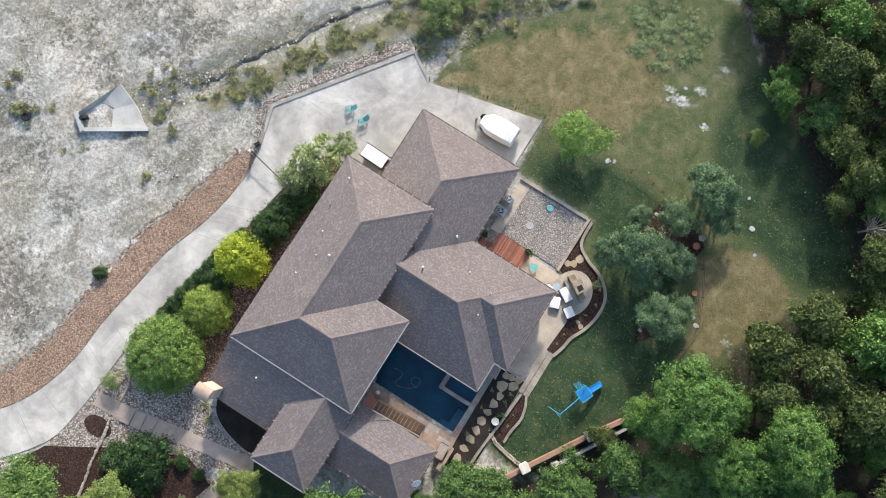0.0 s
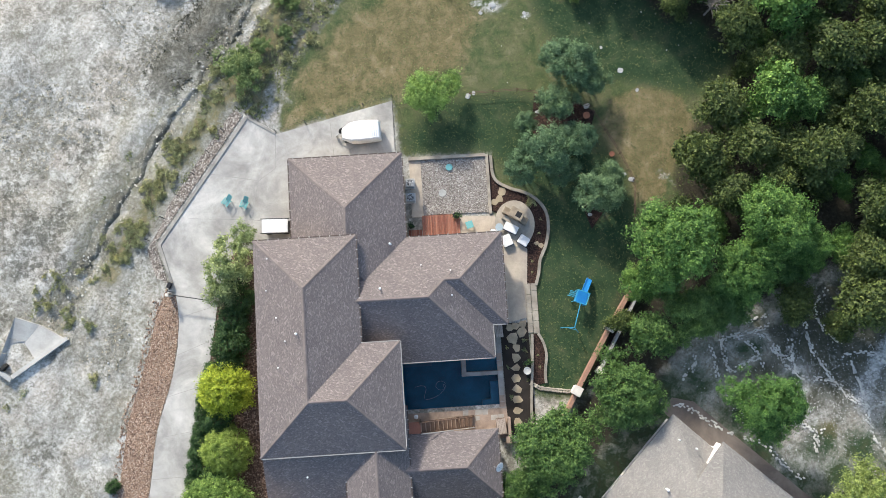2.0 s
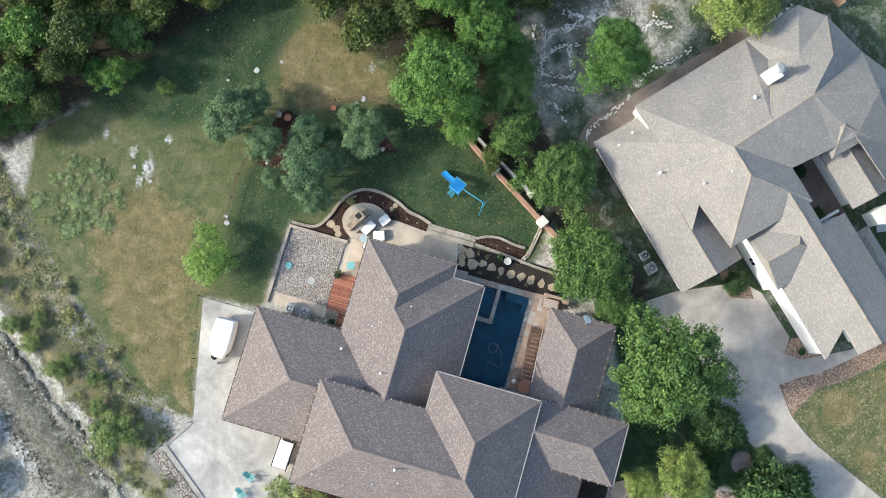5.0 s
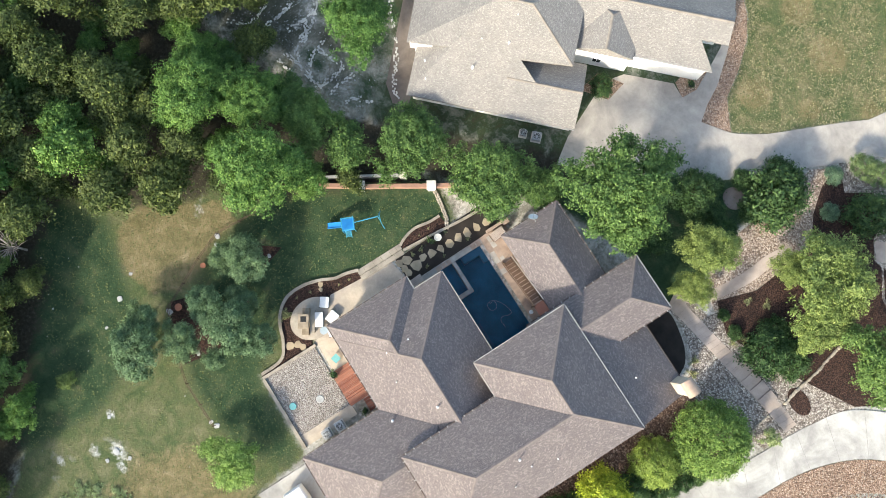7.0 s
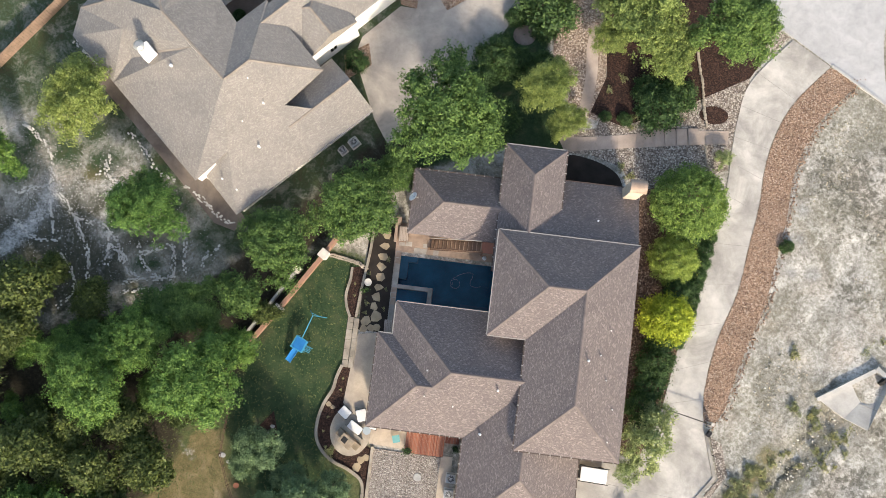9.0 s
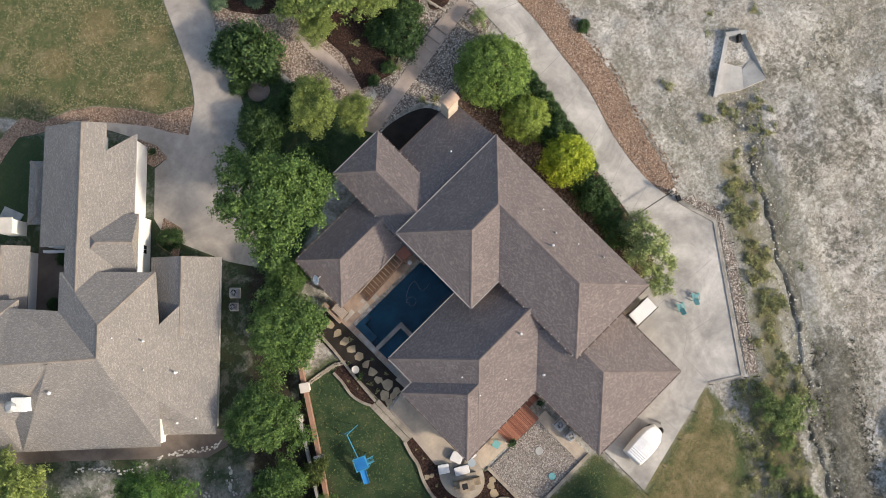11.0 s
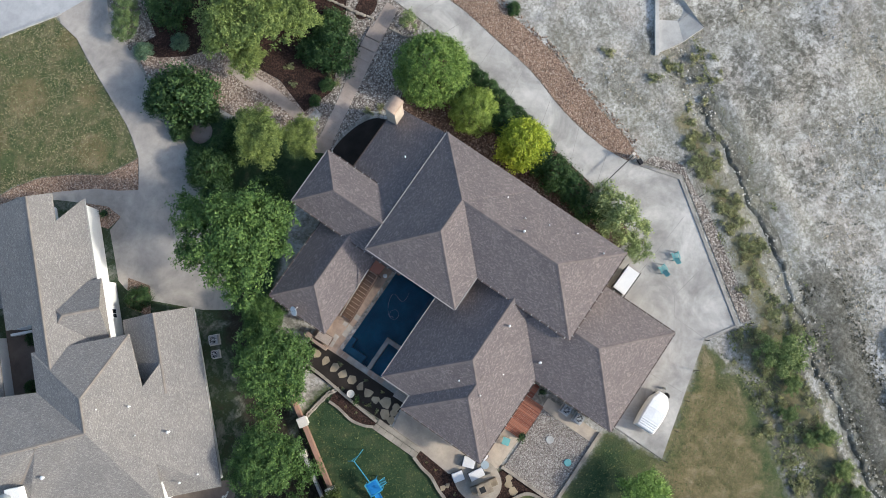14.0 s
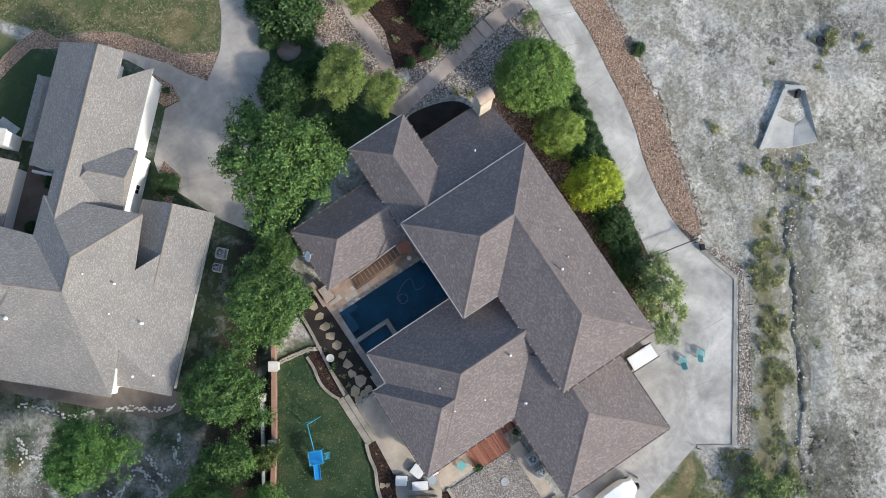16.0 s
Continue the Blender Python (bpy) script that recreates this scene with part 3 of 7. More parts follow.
NB_YARD = [(10.0, -16.5), (18.0, -6.0), (26.0, -4.0), (34.0, 0.5), (46.0, 6.5), (75.0, 6.0), (75.0, -75.0), (40.0, -62.0), (24.0, -48.0), (18.0, -46.0), (10.0, -40.0), (7.0, -33.0), (12.0, -22.0)]
LAWN_NB = [(5.3, -35.1), (6.2, -35.5), (8.6, -36.8), (10.3, -39.4), (12.5, -42.0), (14.9, -43.7), (18.0, -45.0), (22.0, -50.0), (30.0, -62.0), (8.0, -62.0), (4.0, -55.0), (-1.9, -51.0), (-1.6, -50.3), (-1.2, -47.8), (-0.2, -45.8), (0.7, -43.8), (2.2, -40.3), (3.2, -38.1), (4.1, -36.6)]
LAWN_NB_BACK = [(19.0, -43.5), (23.0, -37.0), (30.0, -40.0), (42.0, -50.0), (30.0, -60.0)]
LUSH = [(13.0, -6.0), (13.6, 4.0), (15.5, 11.0), (14.0, 14.5), (10.2, 18.8), (9.0, 19.2), (2.0, 19.4), (1.0, 21.0), (5.0, 24.5), (13.0, 25.0), (19.0, 22.5), (23.5, 16.5), (25.0, 10.0), (25.0, 6.0), (18.0, -6.3)]
YARD_GRASS = [(35.5, -12.6, 3.4), (33.0, -9.6, 3.4), (29.4, -6.0, 2.8), (34.4, -3.0, 1.5), (50.4, -11.6, 4.6), (41.3, -13.0, 3.4), (45.4, -13.4, 3.4), (48.8, -14.4, 3.4), (39.4, -6.4, 1.6), (36.0, -2.6, 1.6), (43.0, -16.0, 3.4), (55.0, -7.0, 3.0)]
LUSH_EDGE = [(16.0, 44.0), (15.5, 34.0), (18.0, 29.0), (22.0, 25.5), (26.0, 25.0), (32.0, 23.5), (37.5, 27.0), (32.0, 38.0), (20.0, 46.0)]
BRUSH_LINE = [(-6.0, 53.0), (-9.6, 47.4), (-12.5, 42.3), (-15.4, 39.2), (-18.2, 35.8), (-20.2, 32.4), (-23.0, 29.0)]
TRACK = [(-9.0, 54.0), (-12.0, 49.7), (-14.8, 44.6), (-18.4, 39.6), (-21.0, 36.2)]
ROCK_LINE = [(-12.4, 26.6), (-11.0, 29.6), (-9.4, 32.4), (-7.6, 35.4), (-4.2, 40.0), (-0.4, 43.8), (4.2, 47.6)]
LEDGE = [(0.2, 54.6), (-3.4, 49.2), (-7.2, 44.2), (-9.7, 40.2), (-11.7, 37.6), (-13.5, 34.6), (-15.0, 31.9), (-16.6, 29.8)]
THICKETS = [(-40.7, 5.2, 2.2), (-37.9, 10.5, 3.0), (-36.1, 13.4, 3.2), (-33.6, 9.2, 2.8), (-35.0, 1.0, 1.5), (-46.7, -3.6, 2.6), (-42.3, -5.8, 2.6), (-35.4, -18.7, 3.0), (-33.4, -20.6, 2.5), (-33.5, 6.1, 2.0), (-38.1, -16.4, 3.2), (-36.6, -20.8, 2.4), (-41.7, -22.2, 1.6), (-38.6, -23.0, 1.6), (-29.0, 11.0, 2.6), (-42.0, 14.0, 3.4), (-39.4, 18.6, 3.0), (-46.0, 7.0, 2.6), (-36.4, -8.0, 1.8), (-49.0, -12.0, 3.0), (-32.0, 22.0, 2.2)]
OUTCROPS = [(-32.4, -9.9, 1.3), (-30.6, -13.4, 1.1), (-30.1, -9.8, 0.9), (-33.9, 5.0, 1.3), (-31.0, -16.4, 1.0)]
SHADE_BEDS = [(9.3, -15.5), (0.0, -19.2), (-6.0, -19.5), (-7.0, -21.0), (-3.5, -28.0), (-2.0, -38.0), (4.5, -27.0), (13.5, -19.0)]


def axis(lo, hi, step, far):
    core = list(np.arange(lo, hi + step / 2, step))
    out, d = [], step
    while (out[-1] if out else 0) < far:
        d *= 1.5
        out.append((out[-1] if out else 0) + d)
    return np.array([lo - v for v in reversed(out)] + core + [hi + v for v in out])


def build_ground():
    xs, ys = axis(-58, 62, 0.4, 2500), axis(-62, 62, 0.4, 2500)
    gx, gy = np.meshgrid(xs, ys)
    px, py = gx.ravel(), gy.ravel()
    d = near_line(px, py, DITCH)
    wob = 0.5 * np.sin(px * 1.3 + 2 * np.sin(py * 0.7)) + 0.5 * np.sin(py * 1.1 + 1.7 * np.sin(px * 0.9))
    field = np.clip((-(px + 31) - np.maximum(0, (py - 5) * -0.05)) / 8, 0, 1)
    z = -0.06 - 0.22 * np.exp(-((d + 0.6 * wob) / 0.8) ** 2) + 0.2 * np.exp(-((d - 3.0) / 1.4) ** 2) * (wob * 0.5 + 0.7)
    z += field * 0.18 * (np.sin(px * 0.43 + np.sin(py * 0.31)) + np.sin(py * 0.37 + px * 0.11))
    me = bpy.data.meshes.new("ground")
    nx, ny = len(xs), len(ys)
    quads = [(j * nx + i, j * nx + i + 1, (j + 1) * nx + i + 1, (j + 1) * nx + i) for j in range(ny - 1) for i in range(nx - 1)]
    # the pool pit is left open
    cx, cy = (gx[:-1, :-1] + 0.2).ravel(), (gy[:-1, :-1] + 0.2).ravel()
    keep = ~((cx > -2.6) & (cx < 9.4) & (cy > -7.0) & (cy < -1.4))
    quads = [q for q, k in zip(quads, keep) if k]
    me.from_pydata(np.stack([px, py, z], 1).tolist(), [], quads)
    me.polygons.foreach_set("use_smooth", np.ones(len(me.polygons), bool))
    layers = {
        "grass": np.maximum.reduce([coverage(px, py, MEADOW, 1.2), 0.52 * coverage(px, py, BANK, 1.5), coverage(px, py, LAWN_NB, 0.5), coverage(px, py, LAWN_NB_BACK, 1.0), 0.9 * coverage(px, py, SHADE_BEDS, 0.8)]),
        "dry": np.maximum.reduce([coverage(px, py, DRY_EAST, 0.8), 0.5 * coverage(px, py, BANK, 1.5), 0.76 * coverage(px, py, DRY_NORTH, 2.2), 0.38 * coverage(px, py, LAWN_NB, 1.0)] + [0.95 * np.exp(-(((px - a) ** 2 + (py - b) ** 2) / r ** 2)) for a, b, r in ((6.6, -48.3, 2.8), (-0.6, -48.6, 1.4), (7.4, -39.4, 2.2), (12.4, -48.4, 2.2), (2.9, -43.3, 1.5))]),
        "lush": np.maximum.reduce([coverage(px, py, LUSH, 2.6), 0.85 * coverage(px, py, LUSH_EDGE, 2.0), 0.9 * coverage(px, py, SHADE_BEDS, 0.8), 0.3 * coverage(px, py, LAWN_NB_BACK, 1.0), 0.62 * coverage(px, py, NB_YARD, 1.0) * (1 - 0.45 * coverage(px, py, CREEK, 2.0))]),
        "soil": 0.7 * coverage(px, py, CREEK, 2.0) * (1 - np.maximum.reduce([np.exp(-(((px - a) ** 2 + (py - b) ** 2) / r ** 2)) for a, b, r in YARD_GRASS])),
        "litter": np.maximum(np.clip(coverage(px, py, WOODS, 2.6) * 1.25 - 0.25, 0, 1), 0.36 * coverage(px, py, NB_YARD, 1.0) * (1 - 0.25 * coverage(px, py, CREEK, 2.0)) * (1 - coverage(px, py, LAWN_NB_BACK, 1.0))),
        "scrub": np.maximum(0.6 * np.exp(-((d / 4.0) ** 2)), 0.8 * coverage(px, py, BANK, 1.5)),
        "brush": np.minimum(1.05, np.maximum.reduce([np.zeros(px.shape)] + [0.68 * np.exp(-(((px - a + 0.8 * wob) / (1.5 * r)) ** 2 + ((py - b + 0.6 * np.sin(px * 1.7)) / (1.2 * r)) ** 2)) for a, b, r in THICKETS] + [1.5 * np.exp(-(((near_line(px, py, BRUSH_LINE) + 0.5 * wob) / 2.6) ** 2)), 1.1 * coverage(px, py, BANK, 1.2) * np.clip((py - 27) / 4, 0, 1)])),
        "chalk": np.maximum.reduce([0.52 * np.exp(-(((near_line(px, py, TRACK) + 0.6 * wob) / 1.3) ** 2)), 0.5 * np.exp(-(((near_line(px, py, LEDGE) + 0.35 * wob) / 0.7) ** 2)), 0.5 * np.exp(-((near_line(px, py, WASH) / 1.5) ** 2)), 0.42 * np.exp(-(((px - 46.4) ** 2 + (py + 9.0) ** 2) / 7.0)), 0.36 * np.exp(-((near_line(px, py, [(46.4, -9.4), (43.3, -6.8), (39.4, -3.4)]) / 1.6) ** 2))] + [0.62 * np.exp(-(((px - a) / r) ** 2 + ((py - b) / (0.6 * r)) ** 2)) for a, b, r in ((11.4, 34.6, 1.7), (12.6, 36.4, 1.2), (14.9, 33.4, 0.9), (10.0, 35.0, 1.2), (13.6, 39.8, 0.8), (28.0, 15.4, 1.0))]),
        "rock": np.maximum.reduce([np.zeros(px.shape)] + [0.7 * np.exp(-(((px - a) / r) ** 2 + ((py - b) / r) ** 2)) for a, b, r in OUTCROPS] + [0.47 * np.exp(-(((near_line(px, py, ROCK_LINE) + 0.5 * wob) / 1.3) ** 2)), 0.3 * coverage(px, py, CREEK, 2.0), 0.55 * np.exp(-(((px - 45.8) ** 2 + (py - -9.2) ** 2) / 12.0)), 0.8 * np.exp(-((near_line(px, py, WASH) / 1.4) ** 2)), 0.45 * np.exp(-((d + 0.6 * wob) / 0.9) ** 2)]),
    }
    bare = np.maximum.reduce([np.exp(-(((px - a + 0.7 * np.sin(py * 2.3 + a)) / (0.75 * r)) ** 2 + ((py - b + 0.8 * np.sin(px * 1.9 + b)) / (r * 0.6)) ** 2)) for a, b, r in ((12.0, 34.8, 1.8), (-10.8, 25.2, 1.5), (28.2, 15.2, 1.0), (14.0, 39.6, 1.6), (12.5, 41.5, 1.6))])
    for key in ("grass", "lush", "dry"):
        layers[key] = np.clip(layers[key] - 0.55 * bare, 0, 1)
    yard = np.maximum.reduce([np.exp(-(((px - a) ** 2 + (py - b) ** 2) / r ** 2)) for a, b, r in YARD_GRASS])
    layers["lush"] = np.maximum(layers["lush"], 0.66 * yard)
    layers["rock"] = layers["rock"] * (1 - 0.7 * yard)
    layers["dry"] = np.maximum(layers["dry"], 0.75 * np.exp(-(((px - 42.0) / 1.8) ** 2 + ((py + 11.6) / 1.6) ** 2)))
    for key, values in layers.items():
        me.attributes.new(key, "FLOAT", "POINT").data.foreach_set("value", values.astype(np.float32))
    me.materials.append(M["ground"])
    return tagged(new("ground", me), "pale scrubby caliche ground with lawn and woodland floor", "ground", kind="structure")


build_ground()


# ---- paving and beds ----
def slab(name, pts, z0, z1, material, label, category, kind="structure", group=""):
    return single(name, prism_bm(pts, z0, z1), material, label, category, group, kind)


DRIVE_L = curve_through([(-22.7, 6.4), (-22.4, 3.0), (-23.2, -2.0), (-24.8, -7.0), (-25.6, -12.0), (-26.3, -16.5), (-26.6, -20.7), (-27.6, -24.6), (-29.2, -27.8), (-32.5, -31.8)], 5)
DRIVE_R = curve_through([(-16.5, 10.6), (-18.3, 5.6), (-18.9, 2.4), (-19.9, -3.0), (-21.1, -7.5), (-22.2, -13.0), (-22.9, -18.0), (-23.1, -22.0), (-23.4, -25.0), (-24.4, -29.2), (-28.4, -34.2)], 5)
slab("driveway", ribbon(DRIVE_L, DRIVE_R), -0.25, 0.02, M["concrete"], "pale grey concrete driveway with tyre wear and stains", "driveway")
slab("parking_court", [(-22.7, 6.4), (-24.2, 11.4), (-14.8, 24.1), (-11.9, 22.15), (0.35, 25.0), (0.35, 18.2), (-9.8, 18.2), (-10.0, 11.5), (-13.2, 10.2), (-16.5, 10.6)], -0.25, 0.026, M["concrete"], "stained concrete parking court beside the garage", "driveway")
slab("street", [(-28.4, -34.5), (-32.6, -31.9), (-60.0, -15.5), (-200.0, 60.0), (-220.0, 30.0), (-70.0, -45.0), (-40.0, -62.0), (-10.0, -66.0), (60.0, -110.0), (62.0, -98.0), (3.9, -55.0), (-2.5, -50.8), (-7.0, -48.6), (-15.0, -43.5)], -0.3, 0.0, M["asphalt"], "light grey residential street surface", "road")

GRAVEL_IN = curve_through([(-22.7, 6.2), (-22.5, 3.0), (-23.3, -2.0), (-24.9, -7.0), (-25.7, -12.0), (-26.4, -16.5), (-26.7, -20.7), (-27.7, -24.6), (-29.3, -27.8), (-32.5, -31.7)], 5)
GRAVEL_OUT = [(x - w, y + 0.35 * w) for (x, y), w in zip(GRAVEL_IN, np.interp(range(len(GRAVEL_IN)), [0, 4, 10, 30, len(GRAVEL_IN)], [0.7, 2.2, 2.8, 2.9, 3.3]))]
GRAVEL_W = ribbon(GRAVEL_IN, GRAVEL_OUT)
slab("gravel_strip", GRAVEL_W, -0.2, -0.015, M["gravel_brown"], "reddish brown river rock strip along the driveway", "gravel bed")
slab("bush_bed", [(-13.9, 10.4), (-13.9, -9.5), (-14.2, -16.5), (-19.5, -18.0), (-22.2, -14.5), (-21.0, -9.0), (-19.6, -2.0), (-18.6, 4.5), (-17.0, 10.0)], -0.2, -0.012, M["bed_rock"], "brown rock and mulch bed under the hedge", "gravel bed")
slab("front_rock_bed", [(-5.9, -19.4), (-5.9, -21.5), (-9.0, -22.4), (-9.6, -25.5), (-16.5, -25.0), (-19.9, -27.2), (-24.4, -29.8), (-23.2, -24.0), (-22.8, -19.6), (-19.5, -18.2), (-13.5, -16.4), (-12.0, -18.6), (-8.5, -19.6)], -0.2, -0.008, M["gravel_grey"], "grey river rock bed beside the entry path", "gravel bed")
slab("mulch_bed", [(-8.2, -24.0), (-11.5, -22.9), (-17.0, -25.2), (-19.9, -27.0), (-24.3, -29.6), (-26.5, -33.4), (-20.0, -38.5), (-10.0, -44.5), (-5.2, -46.0), (-3.6, -41.6), (-4.4, -39.6), (-6.2, -37.3), (-8.6, -35.4), (-9.2, -31.0), (-9.5, -28.0)], -0.2, -0.004, M["mulch"], "dark brown bark mulch bed under the trees", "mulch bed")
slab("side_rock_bed", [(-4.0, -26.5), (-7.0, -23.6), (-9.0, -23.2), (-9.4, -28.0), (-9.3, -31.0), (-8.8, -35.4), (-6.2, -37.5), (-4.4, -39.8), (-3.6, -42.2), (-2.2, -39.6), (-3.4, -35.0), (-3.6, -31.0)], -0.2, -0.01, M["gravel_tan"], "tan river rock bed between shrubs", "gravel bed")
slab("street_rock_bed", [(-3.2, -42.6), (-6.9, -48.3), (-15.0, -43.1), (-20.0, -39.7), (-28.0, -34.4), (-25.6, -31.6), (-24.4, -32.6), (-19.6, -37.8), (-17.0, -38.2), (-14.4, -40.0), (-13.4, -39.8), (-11.6, -41.0), (-10.8, -42.8), (-7.7, -43.8), (-6.1, -41.3)], -0.2, 0.001, M["gravel_grey"], "grey river rock strip beside the street", "gravel bed")
slab("mulch_patch", [(-14.6, -40.1), (-16.4, -41.1), (-19.0, -39.0), (-17.2, -38.4)], -0.1, 0.006, M["mulch"], "dark mulch patch in the rock strip", "mulch bed")
slab("entry_pad", [(-11.8, -41.0), (-14.0, -43.6), (-15.9, -42.4), (-13.6, -39.9)], -0.2, 0.02, M["path"], "tan concrete pad at the street end of the path", "path")
slab("bare_patch", curve_through([(-0.5 + 1.2 * math.cos(a), -31.4 + 1.1 * math.sin(a)) for a in np.arange(8) * math.tau / 8], 3, True), -0.1, 0.004, M["dirt"], "bare trodden soil between the hedge shrubs", "garden bed")
slab("tree_ring", curve_through([(-20.9 + 1.5 * math.cos(a), -25.2 + 0.95 * math.sin(a)) for a in np.arange(8) * math.tau / 8], 4, True), -0.1, 0.03, M["mulch"], "oval of dark mulch in the rock bed", "mulch bed")

# entry path of slabs and steps
PATH_S = curve_through([(-22.6, -22.3), (-19.5, -21.9), (-14.8, -21.1), (-11.3, -20.5), (-8.5, -20.0), (-6.0, -19.5)], 5)
PATH_N = curve_through([(-22.6, -23.7), (-19.5, -23.4), (-14.6, -22.6), (-11.3, -21.9), (-8.5, -21.4), (-5.2, -20.9)], 5)
entry_path = thing("entry_path", "tan concrete entry path with broad steps", "path", kind="structure")
for i in range(0, len(PATH_S) - 1):
    gap = 0.02
    a, b, c, d = PATH_S[i], PATH_S[i + 1], PATH_N[i + 1], PATH_N[i]
    mid = [(1 - gap) * u + gap * v for u, v in zip(a, b)]
    part("path_slab", prism_bm([tuple(mid), b, c, tuple((1 - gap) * u + gap * v for u, v in zip(d, c))], -0.2, 0.03 + 0.004 * (i % 3)), M["path"], entry_path)
STEP_AT = [-15.4, -16.6, -17.8, -19.0]
for k, sx in enumerate(STEP_AT):
    y = -22.1 - 0.135 * (-14.7 - sx)
    part("step", box_bm(sx - 0.55, y - 0.85, -0.1, sx + 0.55, y + 0.85, 0.1 + 0.02 * k, turn=7, bevel=0.02), M["path"], entry_path)
slab("side_path", ribbon(curve_through([(-5.4, -21.0), (-6.9, -24.0), (-7.3, -28.0), (-7.1, -31.0), (-7.5, -33.6)], 5), curve_through([(-6.4, -20.6), (-8.0, -24.0), (-8.5, -28.0), (-8.3, -31.0), (-8.6, -33.2)], 5)), -0.2, 0.015, M["path"], "narrow tan gravel path between beds", "path")
# Near-black slab paints the porch shade onto the entry court ground.
slab("courtyard_shade", curve_through([(-5.9, -15.7), (-6.0, -19.0), (-9.0, -19.0), (-11.6, -17.8), (-12.6, -15.7)], 5), -0.1, 0.01, M["soil_and_shade"], "entry court floor coloured dark for the porch shade", "courtyard")

# ---- pool ----
PX0, PX1, PY0, PY1 = -2.6, 9.4, -7.2, -1.4


def build_pool():
    pool = thing("swimming_pool", "dark blue plaster swimming pool with tan stone coping and raised spa", "pool", kind="structure")
    bm = bmesh.new()
    add_box(bm, PX0, PY0, -2.3, PX1, PY1, -2.1)
    for b in ((PX0 - 0.3, PY0 - 0.3, PX1 + 0.1, PY0), (PX0 - 0.3, PY1, PX1 + 0.1, PY1 + 0.3), (PX0 - 0.3, PY0, PX0, PY1), (PX1, PY0, PX1 + 0.1, PY1)):
        add_box(bm, b[0], b[1], -2.3, b[2], b[3], -0.1)
    part("basin", bm, M["pool_shell"], pool)
    part("ledge", box_bm(7.7, PY0, -2.1, PX1, PY0 + 0.9, -0.45), M["pool_ledge"], pool)
    part("ledge", box_bm(8.6, PY0 + 0.9, -2.1, PX1, PY0 + 2.7, -0.45), M["pool_ledge"], pool)
    part("bench", box_bm(PX0, PY1 - 1.2, -2.1, 2.8, PY1, -0.8), M["pool_ledge"], pool)
    part("spa_wall", box_bm(5.9, -3.85, -2.1, 9.4, -3.45, 0.12, bevel=0.03), M["coping"], pool, "grey flagstone spa wall")
    part("spa_wall", box_bm(5.8, -3.85, -2.1, 6.25, -1.8, 0.125, bevel=0.03), M["coping"], pool, "grey flagstone spa wall")
    part("spa_floor", box_bm(6.3, -3.4, -2.1, 9.4, -1.4, -0.9), M["pool_shell"], pool)
    bm = bmesh.new()
    bmesh.ops.create_grid(bm, x_segments=24, y_segments=12, size=0.5)
    for v in bm.verts:
        v.co = ((PX0 + PX1) / 2 + v.co.x * (PX1 - PX0), (PY0 + PY1) / 2 + v.co.y * (PY1 - PY0), -0.12)
    w = part("water", bm, M["water"], pool, "clear still pool water")
    w.visible_shadow = False
    hose = [(1.0 + 2.2 * t + 0.5 * math.sin(7 * t), -5.2 + 0.7 * math.sin(5 * t + 1), -0.16) for t in np.linspace(0, 1.6, 30)]
    part("cleaner_hose", tube_bm(hose, 0.016, 6), M["hose"], pool, "pale floating cleaner hose")
    head = [(3.6 + 0.5 * math.cos(a), -4.6 + 0.45 * math.sin(a), -0.16) for a in np.linspace(0.3, 5.6, 18)]
    part("cleaner_hose", tube_bm(head, 0.016, 6), M["hose"], pool, "pale floating cleaner hose")
    return pool


POOL = build_pool()

# ---- patios, deck and pit ----
slab("patio", [(10.4, 1.2), (12.75, 1.65), (13.3, 8.6), (12.6, 9.6), (10.4, 10.4), (10.2, 12.3), (6.6, 12.4), (6.6, 10.4), (9.4, 9.6), (9.4, 1.2)], -0.2, 0.04, M["patio"], "tan concrete patio slab along the house", "patio")
slab("fire_patio", curve_through([(12.2 + 2.05 * math.cos(a), 11.3 + 2.45 * math.sin(a)) for a in np.arange(12) * math.tau / 12], 4, True), -0.2, 0.052, M["round_patio"], "round stone patio with an outdoor fireplace", "patio")
slab("pool_deck", [(-2.6, -7.2), (9.4, -7.2), (9.4, -3.6), (9.9, -3.6), (10.1, -8.2), (10.1, -10.2), (-2.6, -9.6)], -0.3, 0.03, M["deck_stone"], "reddish tan flagstone pool deck", "patio")
slab("pool_edge", [(9.4, -7.2), (9.95, -7.2), (9.9, 1.2), (9.0, 1.2), (9.0, -1.4), (9.4, -1.4)], -0.3, 0.045, M["coping"], "grey flagstone coping beside the pool", "patio")
slab("side_strip", [(10.1, -10.0), (9.95, 1.2), (12.8, 1.2), (12.9, -10.0)], -0.2, -0.012, M["soil_and_shade"], "dark planted soil strip along the pool wall", "garden bed")


